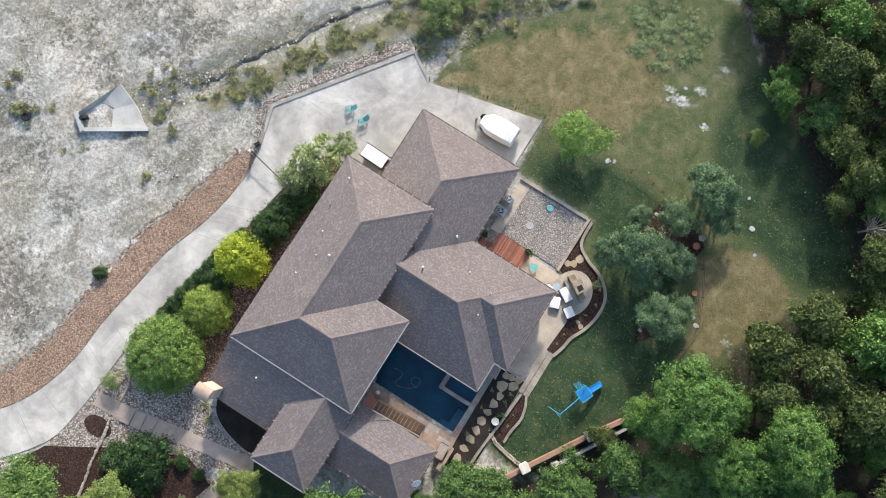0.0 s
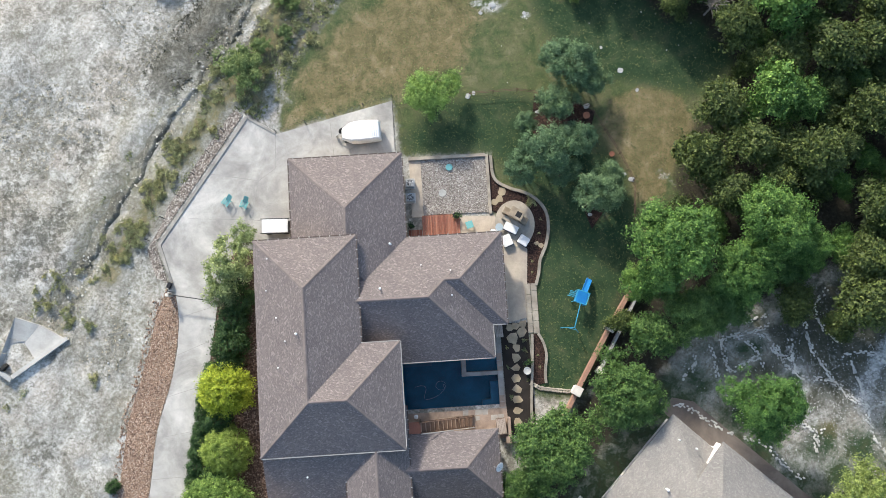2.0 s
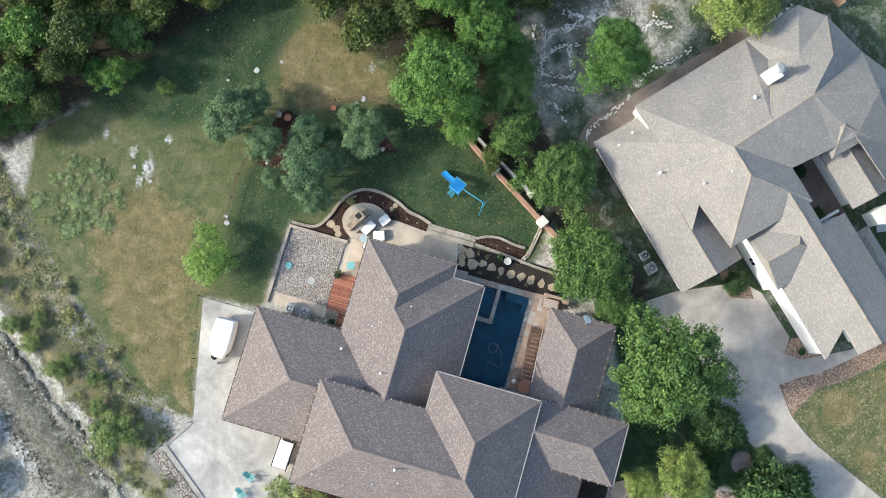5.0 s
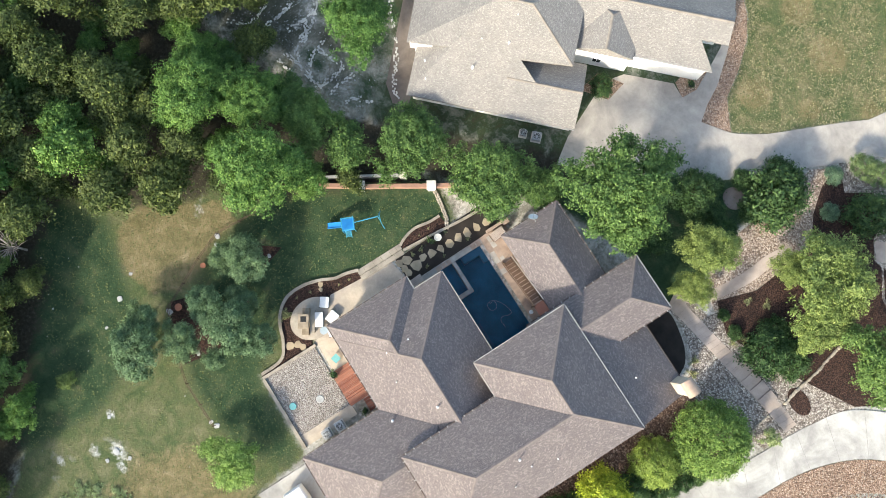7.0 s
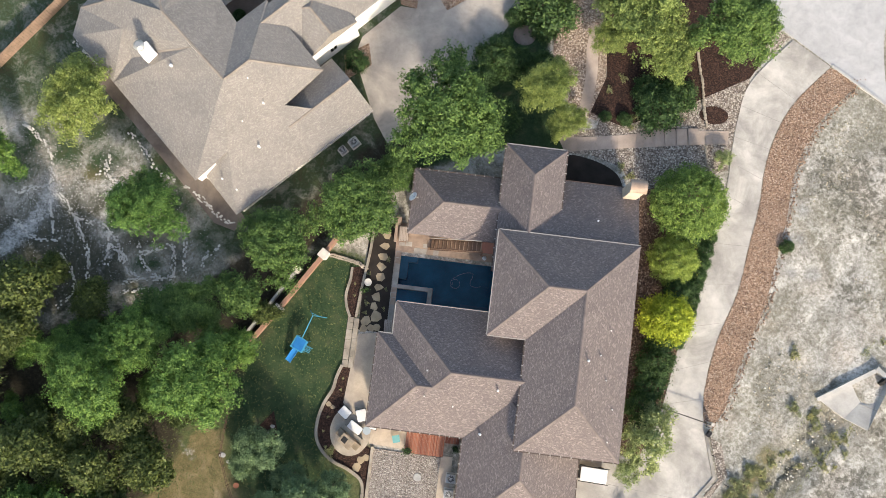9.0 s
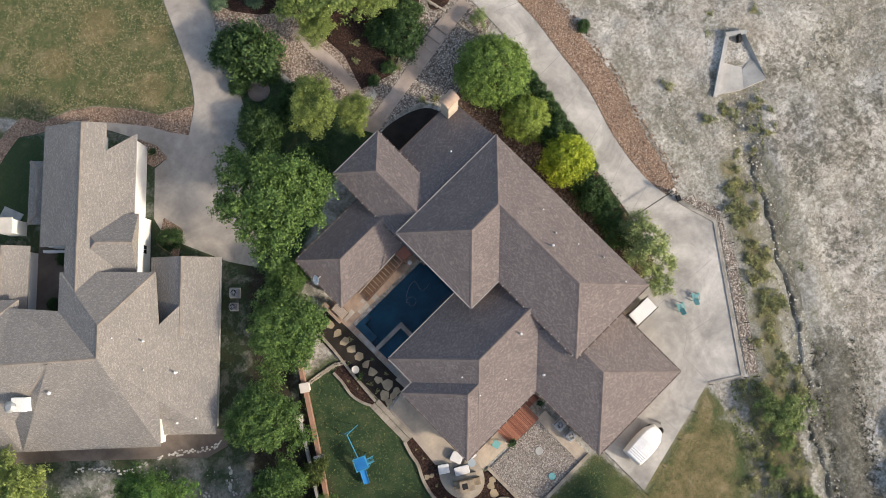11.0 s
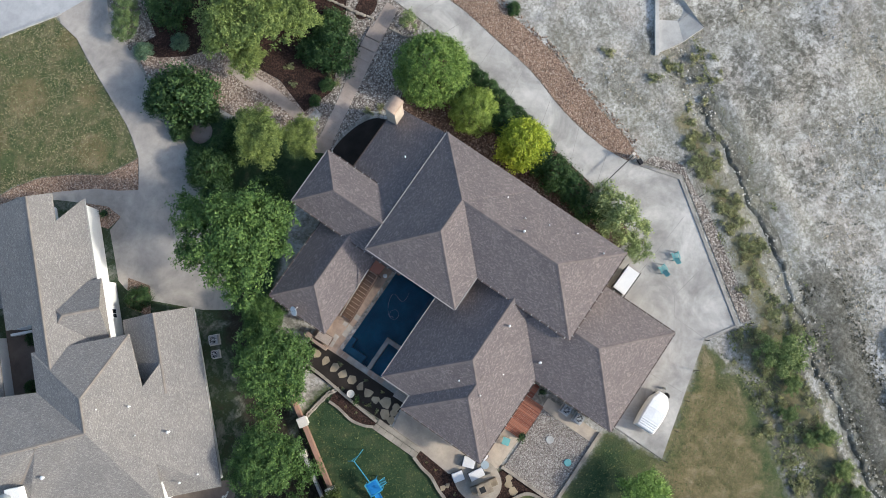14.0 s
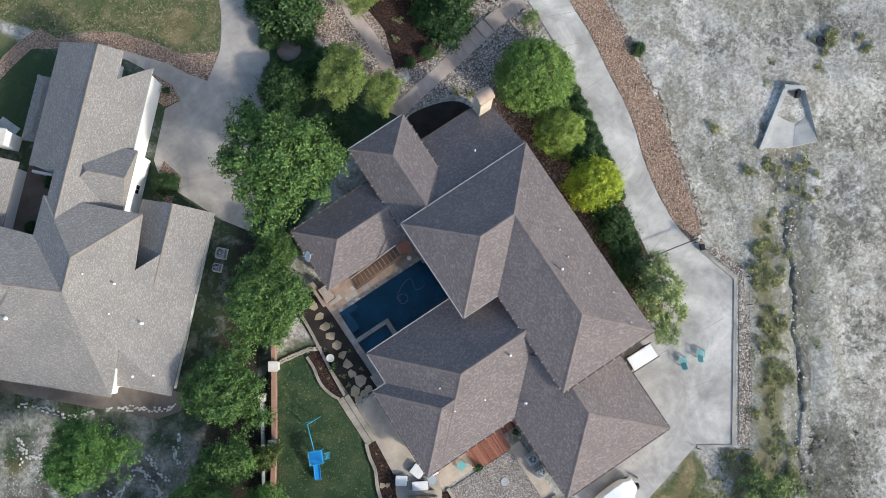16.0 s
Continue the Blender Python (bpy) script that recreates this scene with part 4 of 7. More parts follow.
def build_pit():
    pit = thing("gravel_pit", "grey gravel court edged by low stone kerbs", "gravel court", kind="structure")
    part("gravel", prism_bm([(2.95, 12.8), (9.65, 12.7), (9.75, 18.35), (2.95, 18.55)], -0.15, 0.03), M["gravel_pit"], pit)
    for b in ((9.65, 12.5, 9.95, 18.7), (1.7, 18.5, 9.65, 18.85)):
        part("kerb", box_bm(b[0], b[1], -0.2, b[2], b[3], 0.22, bevel=0.03), M["rubble"], pit, "rough limestone kerb")
    part("walkway", prism_bm([(1.75, 12.6), (2.93, 12.6), (2.93, 18.5), (1.75, 18.5)], -0.2, 0.02), M["patio"], pit, "stained tan concrete walkway")
    part("lid", lathe_bm([(0.4, 0.0), (0.4, 0.04), (0.36, 0.06)], (5.0, 14.95, 0.03)), M["culvert"], pit, "round concrete tank lid")
    part("lid", lathe_bm([(0.36, 0.0), (0.36, 0.08), (0.32, 0.11)], (5.85, 17.6, 0.03)), M["teal"], pit, "round teal tank lid")


build_pit()


def build_deck():
    deck = thing("deck", "red stained wooden deck with gaps between boards", "deck", kind="structure")
    n = 28
    for i in range(n):
        x = 2.75 + i * (3.85 / n)
        part("board", box_bm(x, 10.3, 0.02, x + 3.85 / n - 0.015, 12.7, 0.16), M["deck"], deck)
    for i in range(5):
        x = 1.3 + i * 0.28
        part("board", box_bm(x, 10.3, 0.0, x + 0.26, 11.3, 0.1), M["deck"], deck)
    return deck


build_deck()

# ---- roofs ----
def hip_roof(x0, y0, x1, y1, eave, pitch=0.5, thick=0.22, ends=(True, True)):
    """A hipped roof over a plan rectangle; ends: whether each end of the ridge is hipped or a gable."""
    bm = bmesh.new()
    uv = bm.loops.layers.uv.new("UVMap")
    wx, wy = x1 - x0, y1 - y0
    h = min(wx, wy) / 2
    top = eave + h * pitch
    if wx >= wy:
        a, b = Vector((x0 + (h if ends[0] else 0), (y0 + y1) / 2, top)), Vector((x1 - (h if ends[1] else 0), (y0 + y1) / 2, top))
    else:
        a, b = Vector(((x0 + x1) / 2, y0 + (h if ends[0] else 0), top)), Vector(((x0 + x1) / 2, y1 - (h if ends[1] else 0), top))
    c = [Vector((x0, y0, eave)), Vector((x1, y0, eave)), Vector((x1, y1, eave)), Vector((x0, y1, eave))]
    if (b - a).length < 0.02:
        b = a
    if wx >= wy:
        polys = [(c[0], c[1], b, a), (c[2], c[3], a, b), (c[1], c[2], b), (c[3], c[0], a)]
    else:
        polys = [(c[1], c[2], b, a), (c[3], c[0], a, b), (c[0], c[1], a), (c[2], c[3], b)]
    for p in polys:
        pts = [q for i, q in enumerate(p) if (q - p[i - 1]).length > 0.02]
        f = bm.faces.new([bm.verts.new(q) for q in pts])
        e = (p[1] - p[0]).normalized()
        n = (p[1] - p[0]).cross(p[2] - p[0]).normalized()
        s = n.cross(e)
        for l in f.loops:
            d = l.vert.co - p[0]
            l[uv].uv = (d.dot(e) + p[0].x * 0.37, d.dot(s))
    low = [Vector((q.x, q.y, q.z - thick)) for q in c]
    for i in range(4):
        j = (i + 1) % 4
        f = bm.faces.new([bm.verts.new(q) for q in (low[i], low[j], c[j], c[i])])
    bm.faces.new([bm.verts.new(q) for q in reversed(low)])
    lines = [(a, b)] if (b - a).length > 0.05 else []
    if wx >= wy:
        lines += ([(c[0], a), (c[3], a)] if ends[0] else []) + ([(c[1], b), (c[2], b)] if ends[1] else [])
    else:
        lines += ([(c[0], a), (c[1], a)] if ends[0] else []) + ([(c[2], b), (c[3], b)] if ends[1] else [])
    return bm, lines, c


def cap_bm(a, b, w=0.16, lift=0.035):
    """A run of lapped caps along a ridge or hip line, as one strip."""
    bm = bmesh.new()
    d = b - a
    n = max(1, int(d.length / 0.3))
    side = d.cross(Vector((0, 0, 1))).normalized() * w
    last = None
    for i in range(n + 1):
        for up in ((0.014, lift) if 0 < i < n else (lift,)):
            p = a + d * (i / n) + Vector((0, 0, up))
            row = [bm.verts.new(p - side - Vector((0, 0, 0.06))), bm.verts.new(p), bm.verts.new(p + side - Vector((0, 0, 0.06)))]
            if last:
                bm.faces.new((last[0], last[1], row[1], row[0]))
                bm.faces.new((last[1], last[2], row[2], row[1]))
            last = row
    return bm


STRAP = bpy.data.meshes.new("hanger")
strap_bm = box_bm(-0.05, -0.09, -0.01, 0.05, 0.09, 0.012)
strap_bm.to_mesh(STRAP)
strap_bm.free()
STRAP.materials.append(M["fascia"])


def roof_block(house, rect, eave, pitch, shingle, wall, gutter=None, ends=(True, True), inset=0.55, base=0.0, walls=True, plain_hips=()):
    bm, lines, c = hip_roof(*rect, eave, pitch, ends=ends)
    roof = part("roof", bm, M[shingle], house)
    for k, (a, b) in enumerate(lines):
        if k in plain_hips:
            continue
        part("ridge_cap", cap_bm(a, b), M["ridge" if shingle == "shingle" else "ridge_n"], roof)
    x0, y0, x1, y1 = rect
    if walls:
        part("wall", box_bm(x0 + inset, y0 + inset, base, x1 - inset, y1 - inset, eave - 0.15), M[wall], house)
    if gutter:
        for i in gutter:
            p, q = c[i], c[(i + 1) % 4]
            mid, d = (p + q) / 2, (q - p)
            out = Vector((d.y, -d.x, 0)).normalized() * 0.07
            bm = bmesh.new()
            turn = math.degrees(math.atan2(d.y, d.x))
            m = mid + out
            add_box(bm, m.x - d.length / 2, m.y - 0.05, eave - 0.14, m.x + d.length / 2, m.y + 0.04, eave - 0.01, turn=turn)
            part("gutter", bm, M["fascia" if i in gutter and gutter[i] else "gutter"], roof, "white metal gutter" if gutter[i] else "brown metal gutter")
            if not gutter[i]:
                n = max(2, int(d.length / 0.9))
                for k in range(n):
                    h = p + d * ((k + 0.5) / n) + out
                    strap = new("hanger", STRAP)
                    strap.parent = roof
                    strap.matrix_basis = pose(h.x, h.y, eave, 0, 0, turn)
    return roof


M["ridge_n"] = plain("ridge_cap_tan", (0.27, 0.235, 0.2), 0.9, 0.2, 4.0, bump=0.3)


def vent_pipe(house, x, y, z, h=0.45, r=0.08, label="white roof vent pipe"):
    r *= 0.8
    v = part("vent_pipe", lathe_bm([(r * 2.2, 0.0), (r * 1.6, 0.05), (r, 0.1), (r, h), (r * 1.7, h), (r * 1.7, h + 0.1), (r * 0.6, h + 0.16)], (x, y, z - 0.05), 12), M["white_metal"], house, label)
    return v


def faces_roof(polys, thick=0.2):
    bm = bmesh.new()
    uv = bm.loops.layers.uv.new("UVMap")
    for p in polys:
        p = [Vector(q) for q in p]
        f = bm.faces.new([bm.verts.new(q) for q in p])
        e = (p[1] - p[0]).normalized()
        n = e.cross(p[2] - p[0]).normalized()
        if n.z < 0:
            f.normal_flip()
            n = -n
        e = Vector((n.y, -n.x, 0)).normalized() if n.xy.length > 1e-4 else Vector((1, 0, 0))
        s = n.cross(e)
        for l in f.loops:
            l[uv].uv = (l.vert.co.dot(e), l.vert.co.dot(s))
        low = [Vector((q.x, q.y, q.z - thick)) for q in p]
        bm.faces.new([bm.verts.new(q) for q in reversed(low)])
        for i in range(len(p)):
            j = (i + 1) % len(p)
            bm.faces.new([bm.verts.new(q) for q in (low[i], low[j], p[j], p[i])])
    bmesh.ops.remove_doubles(bm, verts=bm.verts, dist=0.002)
    return bm


def build_house():
    house = thing("house", "two-storey house with brown shingle hip roofs and limestone walls", "house")
    roof_block(house, (-13.5, -9.9, -0.0, 0.15), 5.8, 0.5, "shingle", "stone_wall", {0: True, 1: True, 2: True}, plain_hips=(2,))
    roof_block(house, (-13.45, -9.82, -3.65, 10.45), 5.8 - 0.004, 0.5, "shingle", "stone_wall", {1: False, 2: False}, plain_hips=(1, 2))
    roof_block(house, (-10.2, 2.0, 1.08, 18.8), 2.9, 0.5, "shingle", "stone_wall", {1: False, 2: False, 3: False})
    roof_block(house, (-12.6, -2.0, 9.05, 10.25), 2.9, 0.5, "shingle", "stone_wall", {0: True, 1: True}, plain_hips=(1, 2))
    roof_block(house, (-1.0, 1.2, 10.5, 10.246), 2.9 + 0.004, 0.5, "shingle", "stone_wall", {1: False, 2: False, 0: True}, plain_hips=(1, 2))
    roof_block(house, (-4.0, -15.35, 8.85, -8.85), 2.9, 0.5, "shingle", "stone_wall", {0: False, 1: False})
    roof_block(house, (-5.8, -18.6, 0.2, -6.0), 4.3, 0.5, "shingle", "stone_wall", {0: True, 1: False, 3: False})
    slope = part("roof", faces_roof([[(-13.4, -15.9, 2.9), (-3.0, -15.9, 2.9), (-3.0, -9.4, 5.75), (-13.4, -9.4, 5.75)]]), M["shingle"], house)
    part("gutter", box_bm(-13.4, -16.02, 2.76, -5.8, -15.92, 2.89), M["gutter"], slope, "brown metal gutter")
    bm = box_bm(-12.9, -15.4, 0.0, -3.2, -9.4, 2.7)
    for v in bm.verts:
        if v.co.z > 1 and v.co.y > -10:
            v.co.z = 5.5
    part("wall", bm, M["stone_wall"], house)
    # chimney
    ch = part("chimney", box_bm(-13.1, -15.85, 0.0, -11.75, -14.75, 7.2, bevel=0.03), M["chimney"], house, "cream stucco chimney")
    part("chimney_cap", box_bm(-13.2, -15.95, 7.2, -11.65, -14.65, 7.3, bevel=0.02), M["chimney"], ch)
    bm = bmesh.new()
    rows = []
    for x in (-13.2, -11.65):
        for off in (0.0, -0.05):
            rows.append([bm.verts.new((x, -15.3 - (0.62 + off) * math.cos(a), 7.32 + (0.5 + off) * math.sin(a))) for a in np.linspace(0, math.pi, 13)])
    for a, b in ((rows[0], rows[2]), (rows[3], rows[1]), (rows[1], rows[0]), (rows[2], rows[3])):
        for k in range(12):
            bm.faces.new((a[k], a[k + 1], b[k + 1], b[k]))
    bmesh.ops.recalc_face_normals(bm, faces=bm.faces)
    part("vault", bm, M["copper"], ch, "weathered copper barrel cap")
    for x in (-13.0, -11.85):
        part("flue_wall", box_bm(x - 0.07, -15.75, 7.3, x + 0.07, -14.85, 7.6), M["chimney"], ch)
    for x, y, z, h in ((-0.5, 9.6, 3.68, 0.5), (-1.6, 5.2, 5.4, 0.5), (-9.3, 1.4, 7.85, 0.6)):
        vent_pipe(house, x, y, z, h, 0.085)
    for x, y, z in ((2.4, 7.3, 4.36), (5.2, 6.6, 4.72), (5.2, 4.2, 5.0), (-10.5, 0.8, 7.27), (-11.3, 3.0, 6.88), (-11.3, -1.6, 6.88), (-12.0, 8.6, 6.5), (-12.2, 5.6, 6.4), (-9.4, -12.0, 4.85)):
        vent_pipe(house, x, y, z, 0.22, 0.05)
    return house


build_house()

# ---- neighbouring house, in its own square frame ----
WING_TIP = 29.4


def build_neighbour():
    nb = thing("house", "single-storey neighbouring house with tan shingle roofs and white walls", "house", (26.0, -8.6, 0.0), 225.5)
    h1, h2, e1 = (7.4, 10.2, 6.8), (10.5, 10.2, 6.8), (6.8, 19.6, 6.5)
    v1, knee, west = (6.9, 14.8, 6.62), (3.6, 17.7, 4.75), (-1.6, 18.6, 2.8)
    low, peak, hip = (2.6, 21.6, 4.5), (4.3, 24.2, 5.0), (9.6, 26.1, 5.1)
    c1, c2, c3, c4 = (9.3, 29.8, 2.7), (5.3, 28.2, 2.7), (0.4, 27.1, 2.7), (-2.0, 25.2, 2.7)
    big = [
        [(0, 0, 2.7), (12.6, 0, 2.7), (12.6, 3.3, 4.02), (10.5, 5.2, 4.78)],
        [(0, 0, 2.7), (10.5, 5.2, 4.78), (15.6, 5.6, 4.94), h2, h1, (3.4, 5.05, 4.7)],
        [(0, 0, 2.7), (3.4, 5.05, 4.7), (0, 5.3, 2.9)],
        [h2, (15.6, 5.6, 4.94), (15.6, 14.8, 4.94)],
        [h1, h2, (15.6, 14.8, 4.94), (11.9, 14.8, 4.96)],
        [h1, (11.9, 14.8, 4.96), (12.2, 19.4, 4.9), e1],
        [h1, v1, west],
        [h1, west, (-1.0, 5.0, 3.8)],
        [h1, (-1.0, 5.0, 3.8), (3.4, 5.05, 4.72)],
        [v1, knee, (1.4, 19.2, 3.4), west],
        [v1, e1, low, knee],
        [knee, low, (1.4, 19.2, 3.4)],
        [low, peak, c3, c4],
        [low, c4, west, (1.4, 19.2, 3.4)],
        [e1, peak, low],
        [e1, hip, c2, peak],
        [peak, c2, c3],
        [hip, c1, c2],
        [e1, (12.2, 19.4, 4.9), (12.3, 21.8, 5.0), hip],
        [hip, (12.3, 21.8, 5.0), (15.5, 26.0, 2.9), (12.0, 28.6, 2.7)],
        [hip, (12.0, 28.6, 2.7), c1],
        [(12.3, 21.8, 5.0), (17.3, 22.4, 4.2), (15.5, 26.0, 2.9)],
    ]
    big = [t for f in big for t in ([f] if len(f) == 3 or f[0] == (0, 0, 2.7) else [[f[0], f[k], f[k + 1]] for k in range(1, len(f) - 1)])]
    roof = part("roof", faces_roof(big), M["shingle_n"], nb)
    for a, b in ((h1, h2), (h1, e1), (h2, (15.6, 5.6, 4.94)), (v1, knee), (peak, c3), (hip, c1), (hip, e1)):
        part("ridge_cap", cap_bm(Vector(a), Vector(b)), M["ridge_n"], roof)
    part("gable_face", prism_bm([(-0.7, 4.98), (2.8, 5.04), (2.8, 5.2), (-0.7, 5.2)], 2.4, 3.75), M["white_wall"], nb, "white painted gable end")
    part("wall", prism_bm([(0.5, 0.5), (16.9, 0.5), (16.9, 6.0), (15.0, 6.2), (15.0, 14.4), (11.8, 14.6), (11.8, 27.8), (9.1, 28.9), (5.2, 27.4), (0.8, 26.3), (-1.3, 24.8), (-0.8, 19.0), (-0.3, 5.4), (0.15, 5.0)], 0.0, 2.5), M["white_wall"], nb)
    roof_block(nb, (9.5, 0.0, 17.2, 6.8), 2.72, 0.4, "shingle_n", "white_wall", {0: True}, ends=(False, False), walls=False)
    wing = part("roof", faces_roof([
        [(13.0, 8.35, 3.7), (WING_TIP, 8.35, 3.7), (WING_TIP - 1.9, 10.9, 4.77), (13.0, 10.9, 4.77)],
        [(13.0, 10.9, 4.77), (30.2, 10.9, 4.77), (30.2, 12.95, 5.63), (13.0, 12.95, 5.63)],
        [(18.2, 12.95, 5.63), (30.2, 12.95, 5.63), (30.2, 17.4, 3.75), (18.2, 17.4, 3.75)],
        [(11.9, 12.95, 5.63), (18.2, 12.95, 5.63), (18.2, 14.35, 5.04), (11.9, 14.35, 5.04)]]), M["shingle_n"], nb)
    part("ridge_cap", cap_bm(Vector((13.0, 12.95, 5.63)), Vector((30.2, 12.95, 5.63))), M["ridge_n"], wing)
    part("gutter", box_bm(13.0, 8.26, 3.56, WING_TIP, 8.34, 3.69), M["fascia"], wing, "white metal gutter")
    part("wall", prism_bm([(15.0, 8.5), (WING_TIP - 0.5, 8.5), (WING_TIP - 2.2, 10.9), (WING_TIP - 2.2, 12.6), (29.9, 12.6), (29.9, 17.2), (18.3, 17.2), (18.3, 14.2), (15.0, 14.2)], 0.0, 3.5), M["white_wall"], nb)
    part("gable_face", prism_bm([(18.25, 13.0), (18.4, 13.0), (18.4, 17.2), (18.25, 15.0)], 3.4, 3.72), M["white_wall"], nb)
    roof_block(nb, (15.5, 7.75, 21.4, 14.2), 4.0, 0.5, "shingle_n", "white_wall", None, ends=(False, True), inset=0.12)
    # the rooms round the courtyard
    roof_block(nb, (10.5, 18.8, 18.4, 23.4), 2.95, 0.42, "shingle_n", "white_wall", None, ends=(False, False), inset=0.5)
    part("wall", prism_bm([(12.0, 22.0), (16.4, 22.2), (14.8, 25.4), (12.0, 27.8)], 0.0, 2.5), M["white_wall"], nb)
    roof_block(nb, (8.8, 18.9, 13.0, 23.2), 4.5, 0.5, "shingle_n", "white_wall", walls=False)
    roof_block(nb, (20.6, 17.5, 27.0, 19.4), 2.4, 0.3, "shingle_n", "white_wall", None)
    part("courtyard_floor", prism_bm([(11.9, 14.2), (20.0, 14.2), (20.0, 19.3), (11.9, 19.3)], -0.1, 0.05), M["court_floor"], nb, "brown stained courtyard slab")
    part("courtyard_wall", box_bm(17.9, 15.2, 0.0, 18.15, 18.4, 1.0), M["white_wall"], nb)
    pier = part("chimney", box_bm(19.7, 20.6, 0.0, 21.1, 22.2, 3.1), M["white_wall"], nb, "white stucco barbecue chimney")
    part("chimney_cap", box_bm(19.6, 20.5, 3.1, 21.2, 22.3, 3.25), M["capstone"], pier)
    ch = part("chimney", box_bm(2.5, 17.1, 2.0, 3.8, 18.4, 5.9), M["white_wall"], nb, "white stucco chimney")
    part("flue", lathe_bm([(0.4, 0.0), (0.4, 0.5), (0.55, 0.5), (0.3, 0.75)], (3.0, 18.1, 6.2)), M["grey_metal"], ch, "grey metal flue cowl")
    win = part("window", box_bm(17.6, 7.87 - 0.08, 1.3, 18.6, 7.87, 2.3), M["white_metal"], nb)
    part("pane", box_bm(17.7, 7.77, 1.4, 18.07, 7.86, 2.2), M["glass_dark"], win)
    part("pane", box_bm(18.13, 7.77, 1.4, 18.5, 7.86, 2.2), M["glass_dark"], win)
    for x, y, z, h, r in ((6.0, 3.6, 4.1, 0.5, 0.1), (9.0, 6.4, 5.2, 0.4, 0.08), (6.3, 6.3, 5.15, 0.2, 0.05), (9.3, 9.0, 6.2, 0.2, 0.055), (1.6, 1.8, 3.4, 0.15, 0.06), (1.2, 3.4, 4.0, 0.15, 0.06), (4.2, 15.0, 5.3, 0.4, 0.13)):
        vent_pipe(nb, x, y, z, h, r)
    return nb


NB = build_neighbour()


def from_local(p, q):
    a = radians(225.5)
    return (26.0 + p * math.cos(a) - q * math.sin(a), -8.6 + p * math.sin(a) + q * math.cos(a))


slab("neighbour_driveway", [(16.9, -27.0), (16.4, -29.2), (12.8, -33.0), (11.1, -32.9), (11.0, -34.6), (12.0, -36.7), (13.4, -39.3), (16.4, -42.9), (15.5, -42.8), (12.5, -39.5), (10.2, -36.7), (9.1, -34.7), (7.9, -33.1), (6.6, -34.0), (5.2, -35.1), (4.1, -36.6), (3.2, -38.1), (2.2, -40.3), (0.7, -43.8), (-0.2, -45.8), (-1.2, -47.8), (-1.6, -50.3), (-2.2, -50.9), (-7.2, -48.7), (-4.9, -46.4), (-3.7, -43.6), (-2.9, -41.6), (-1.6, -38.9), (0.2, -34.6), (1.9, -31.0), (4.6, -26.9), (12.2, -18.0), (14.0, -20.6)], -0.2, 0.02, M["concrete_n"], "grey brown concrete driveway with pale stains", "driveway")
slab("neighbour_gravel", [(7.9, -33.1), (9.1, -34.7), (10.2, -36.7), (12.5, -39.5), (15.5, -42.8), (18.8, -44.2), (20.6, -45.4), (18.9, -46.8), (17.9, -44.9), (14.9, -43.7), (12.5, -42.0), (10.3, -39.4), (8.6, -36.8), (6.2, -35.5), (5.3, -35.1)], -0.2, -0.01, M["gravel_brown"], "brown river rock border along the lawn", "gravel bed")
slab("dirt_path", [from_local(p, q) for p, q in ((0.2, -0.4), (0.2, 19.0), (-1.0, 24.0), (-3.4, 24.0), (-2.9, 15.0), (-2.7, 6.0), (-2.6, 1.5), (-1.5, -0.4))], -0.2, -0.012, M["dirt"], "trodden brown dirt path below the eaves", "path")
slab("back_gravel", ribbon(curve_through([(20.6, -45.4), (22.5, -45.0), (26.6, -44.0), (31.0, -43.6), (36.0, -46.0)], 4), curve_through([(18.9, -46.8), (22.0, -46.6), (26.8, -45.3), (31.2, -45.0), (36.5, -47.6)], 4)), -0.2, -0.01, M["gravel_brown"], "brown river rock border along the lawn", "gravel bed")
slab("stone_terrace", [(25.6, -39.0), (27.0, -38.6), (28.0, -40.4), (26.4, -41.0)], -0.2, 0.03, M["grey_rock"], "grey flagstone terrace behind the house", "patio")
slab("neighbour_planter", [(15.0, -26.3), (17.5, -24.4), (18.0, -27.0), (15.6, -28.6)], -0.1, 0.05, M["gravel_brown"], "rock planter beside the white wall", "garden bed")


# ---- trees ----
def leaf_cloud(seed, lobes, count, size, flat=0.35, spread=2.0, per=40):
    """Sprays of small blades over and through a set of lobes, with gaps between the sprays."""
    rng = np.random.default_rng(seed)
    lobes = np.array(lobes)
    k = max(8, count // per)
    w = lobes[:, 3] ** 2
    pick = rng.choice(len(lobes), k, p=w / w.sum())
    n = rng.normal(size=(k, 3))
    n[:, 2] = n[:, 2] * 0.8 + 0.3
    n /= np.linalg.norm(n, axis=1, keepdims=True)
    rad = lobes[pick, 3] * (1.05 - 0.6 * rng.random(k) ** 2.5) * (1 + 0.1 * rng.normal(size=k))
    tip = lobes[pick, :3] + n * rad[:, None] * np.array([1, 1, 0.85])
    own = rng.integers(0, k, count)
    c = tip[own] + rng.normal(size=(count, 3)) * np.array([1, 1, 0.6]) * size * spread * (0.6 + 0.8 * rng.random(k))[own, None]
    face = n[own] + 0.6 * rng.normal(size=(count, 3)) + np.array([0, 0, flat])
    face /= np.linalg.norm(face, axis=1, keepdims=True)
    a = np.cross(face, rng.normal(size=(count, 3)))
    a /= np.linalg.norm(a, axis=1, keepdims=True)
    b = np.cross(face, a)
    s = size * (0.6 + 0.8 * rng.random(count))[:, None]
    return np.stack([c - a * s - b * s * 0.45, c + a * s, c - a * s * 0.6 + b * s * 0.75], 1).reshape(-1, 3)


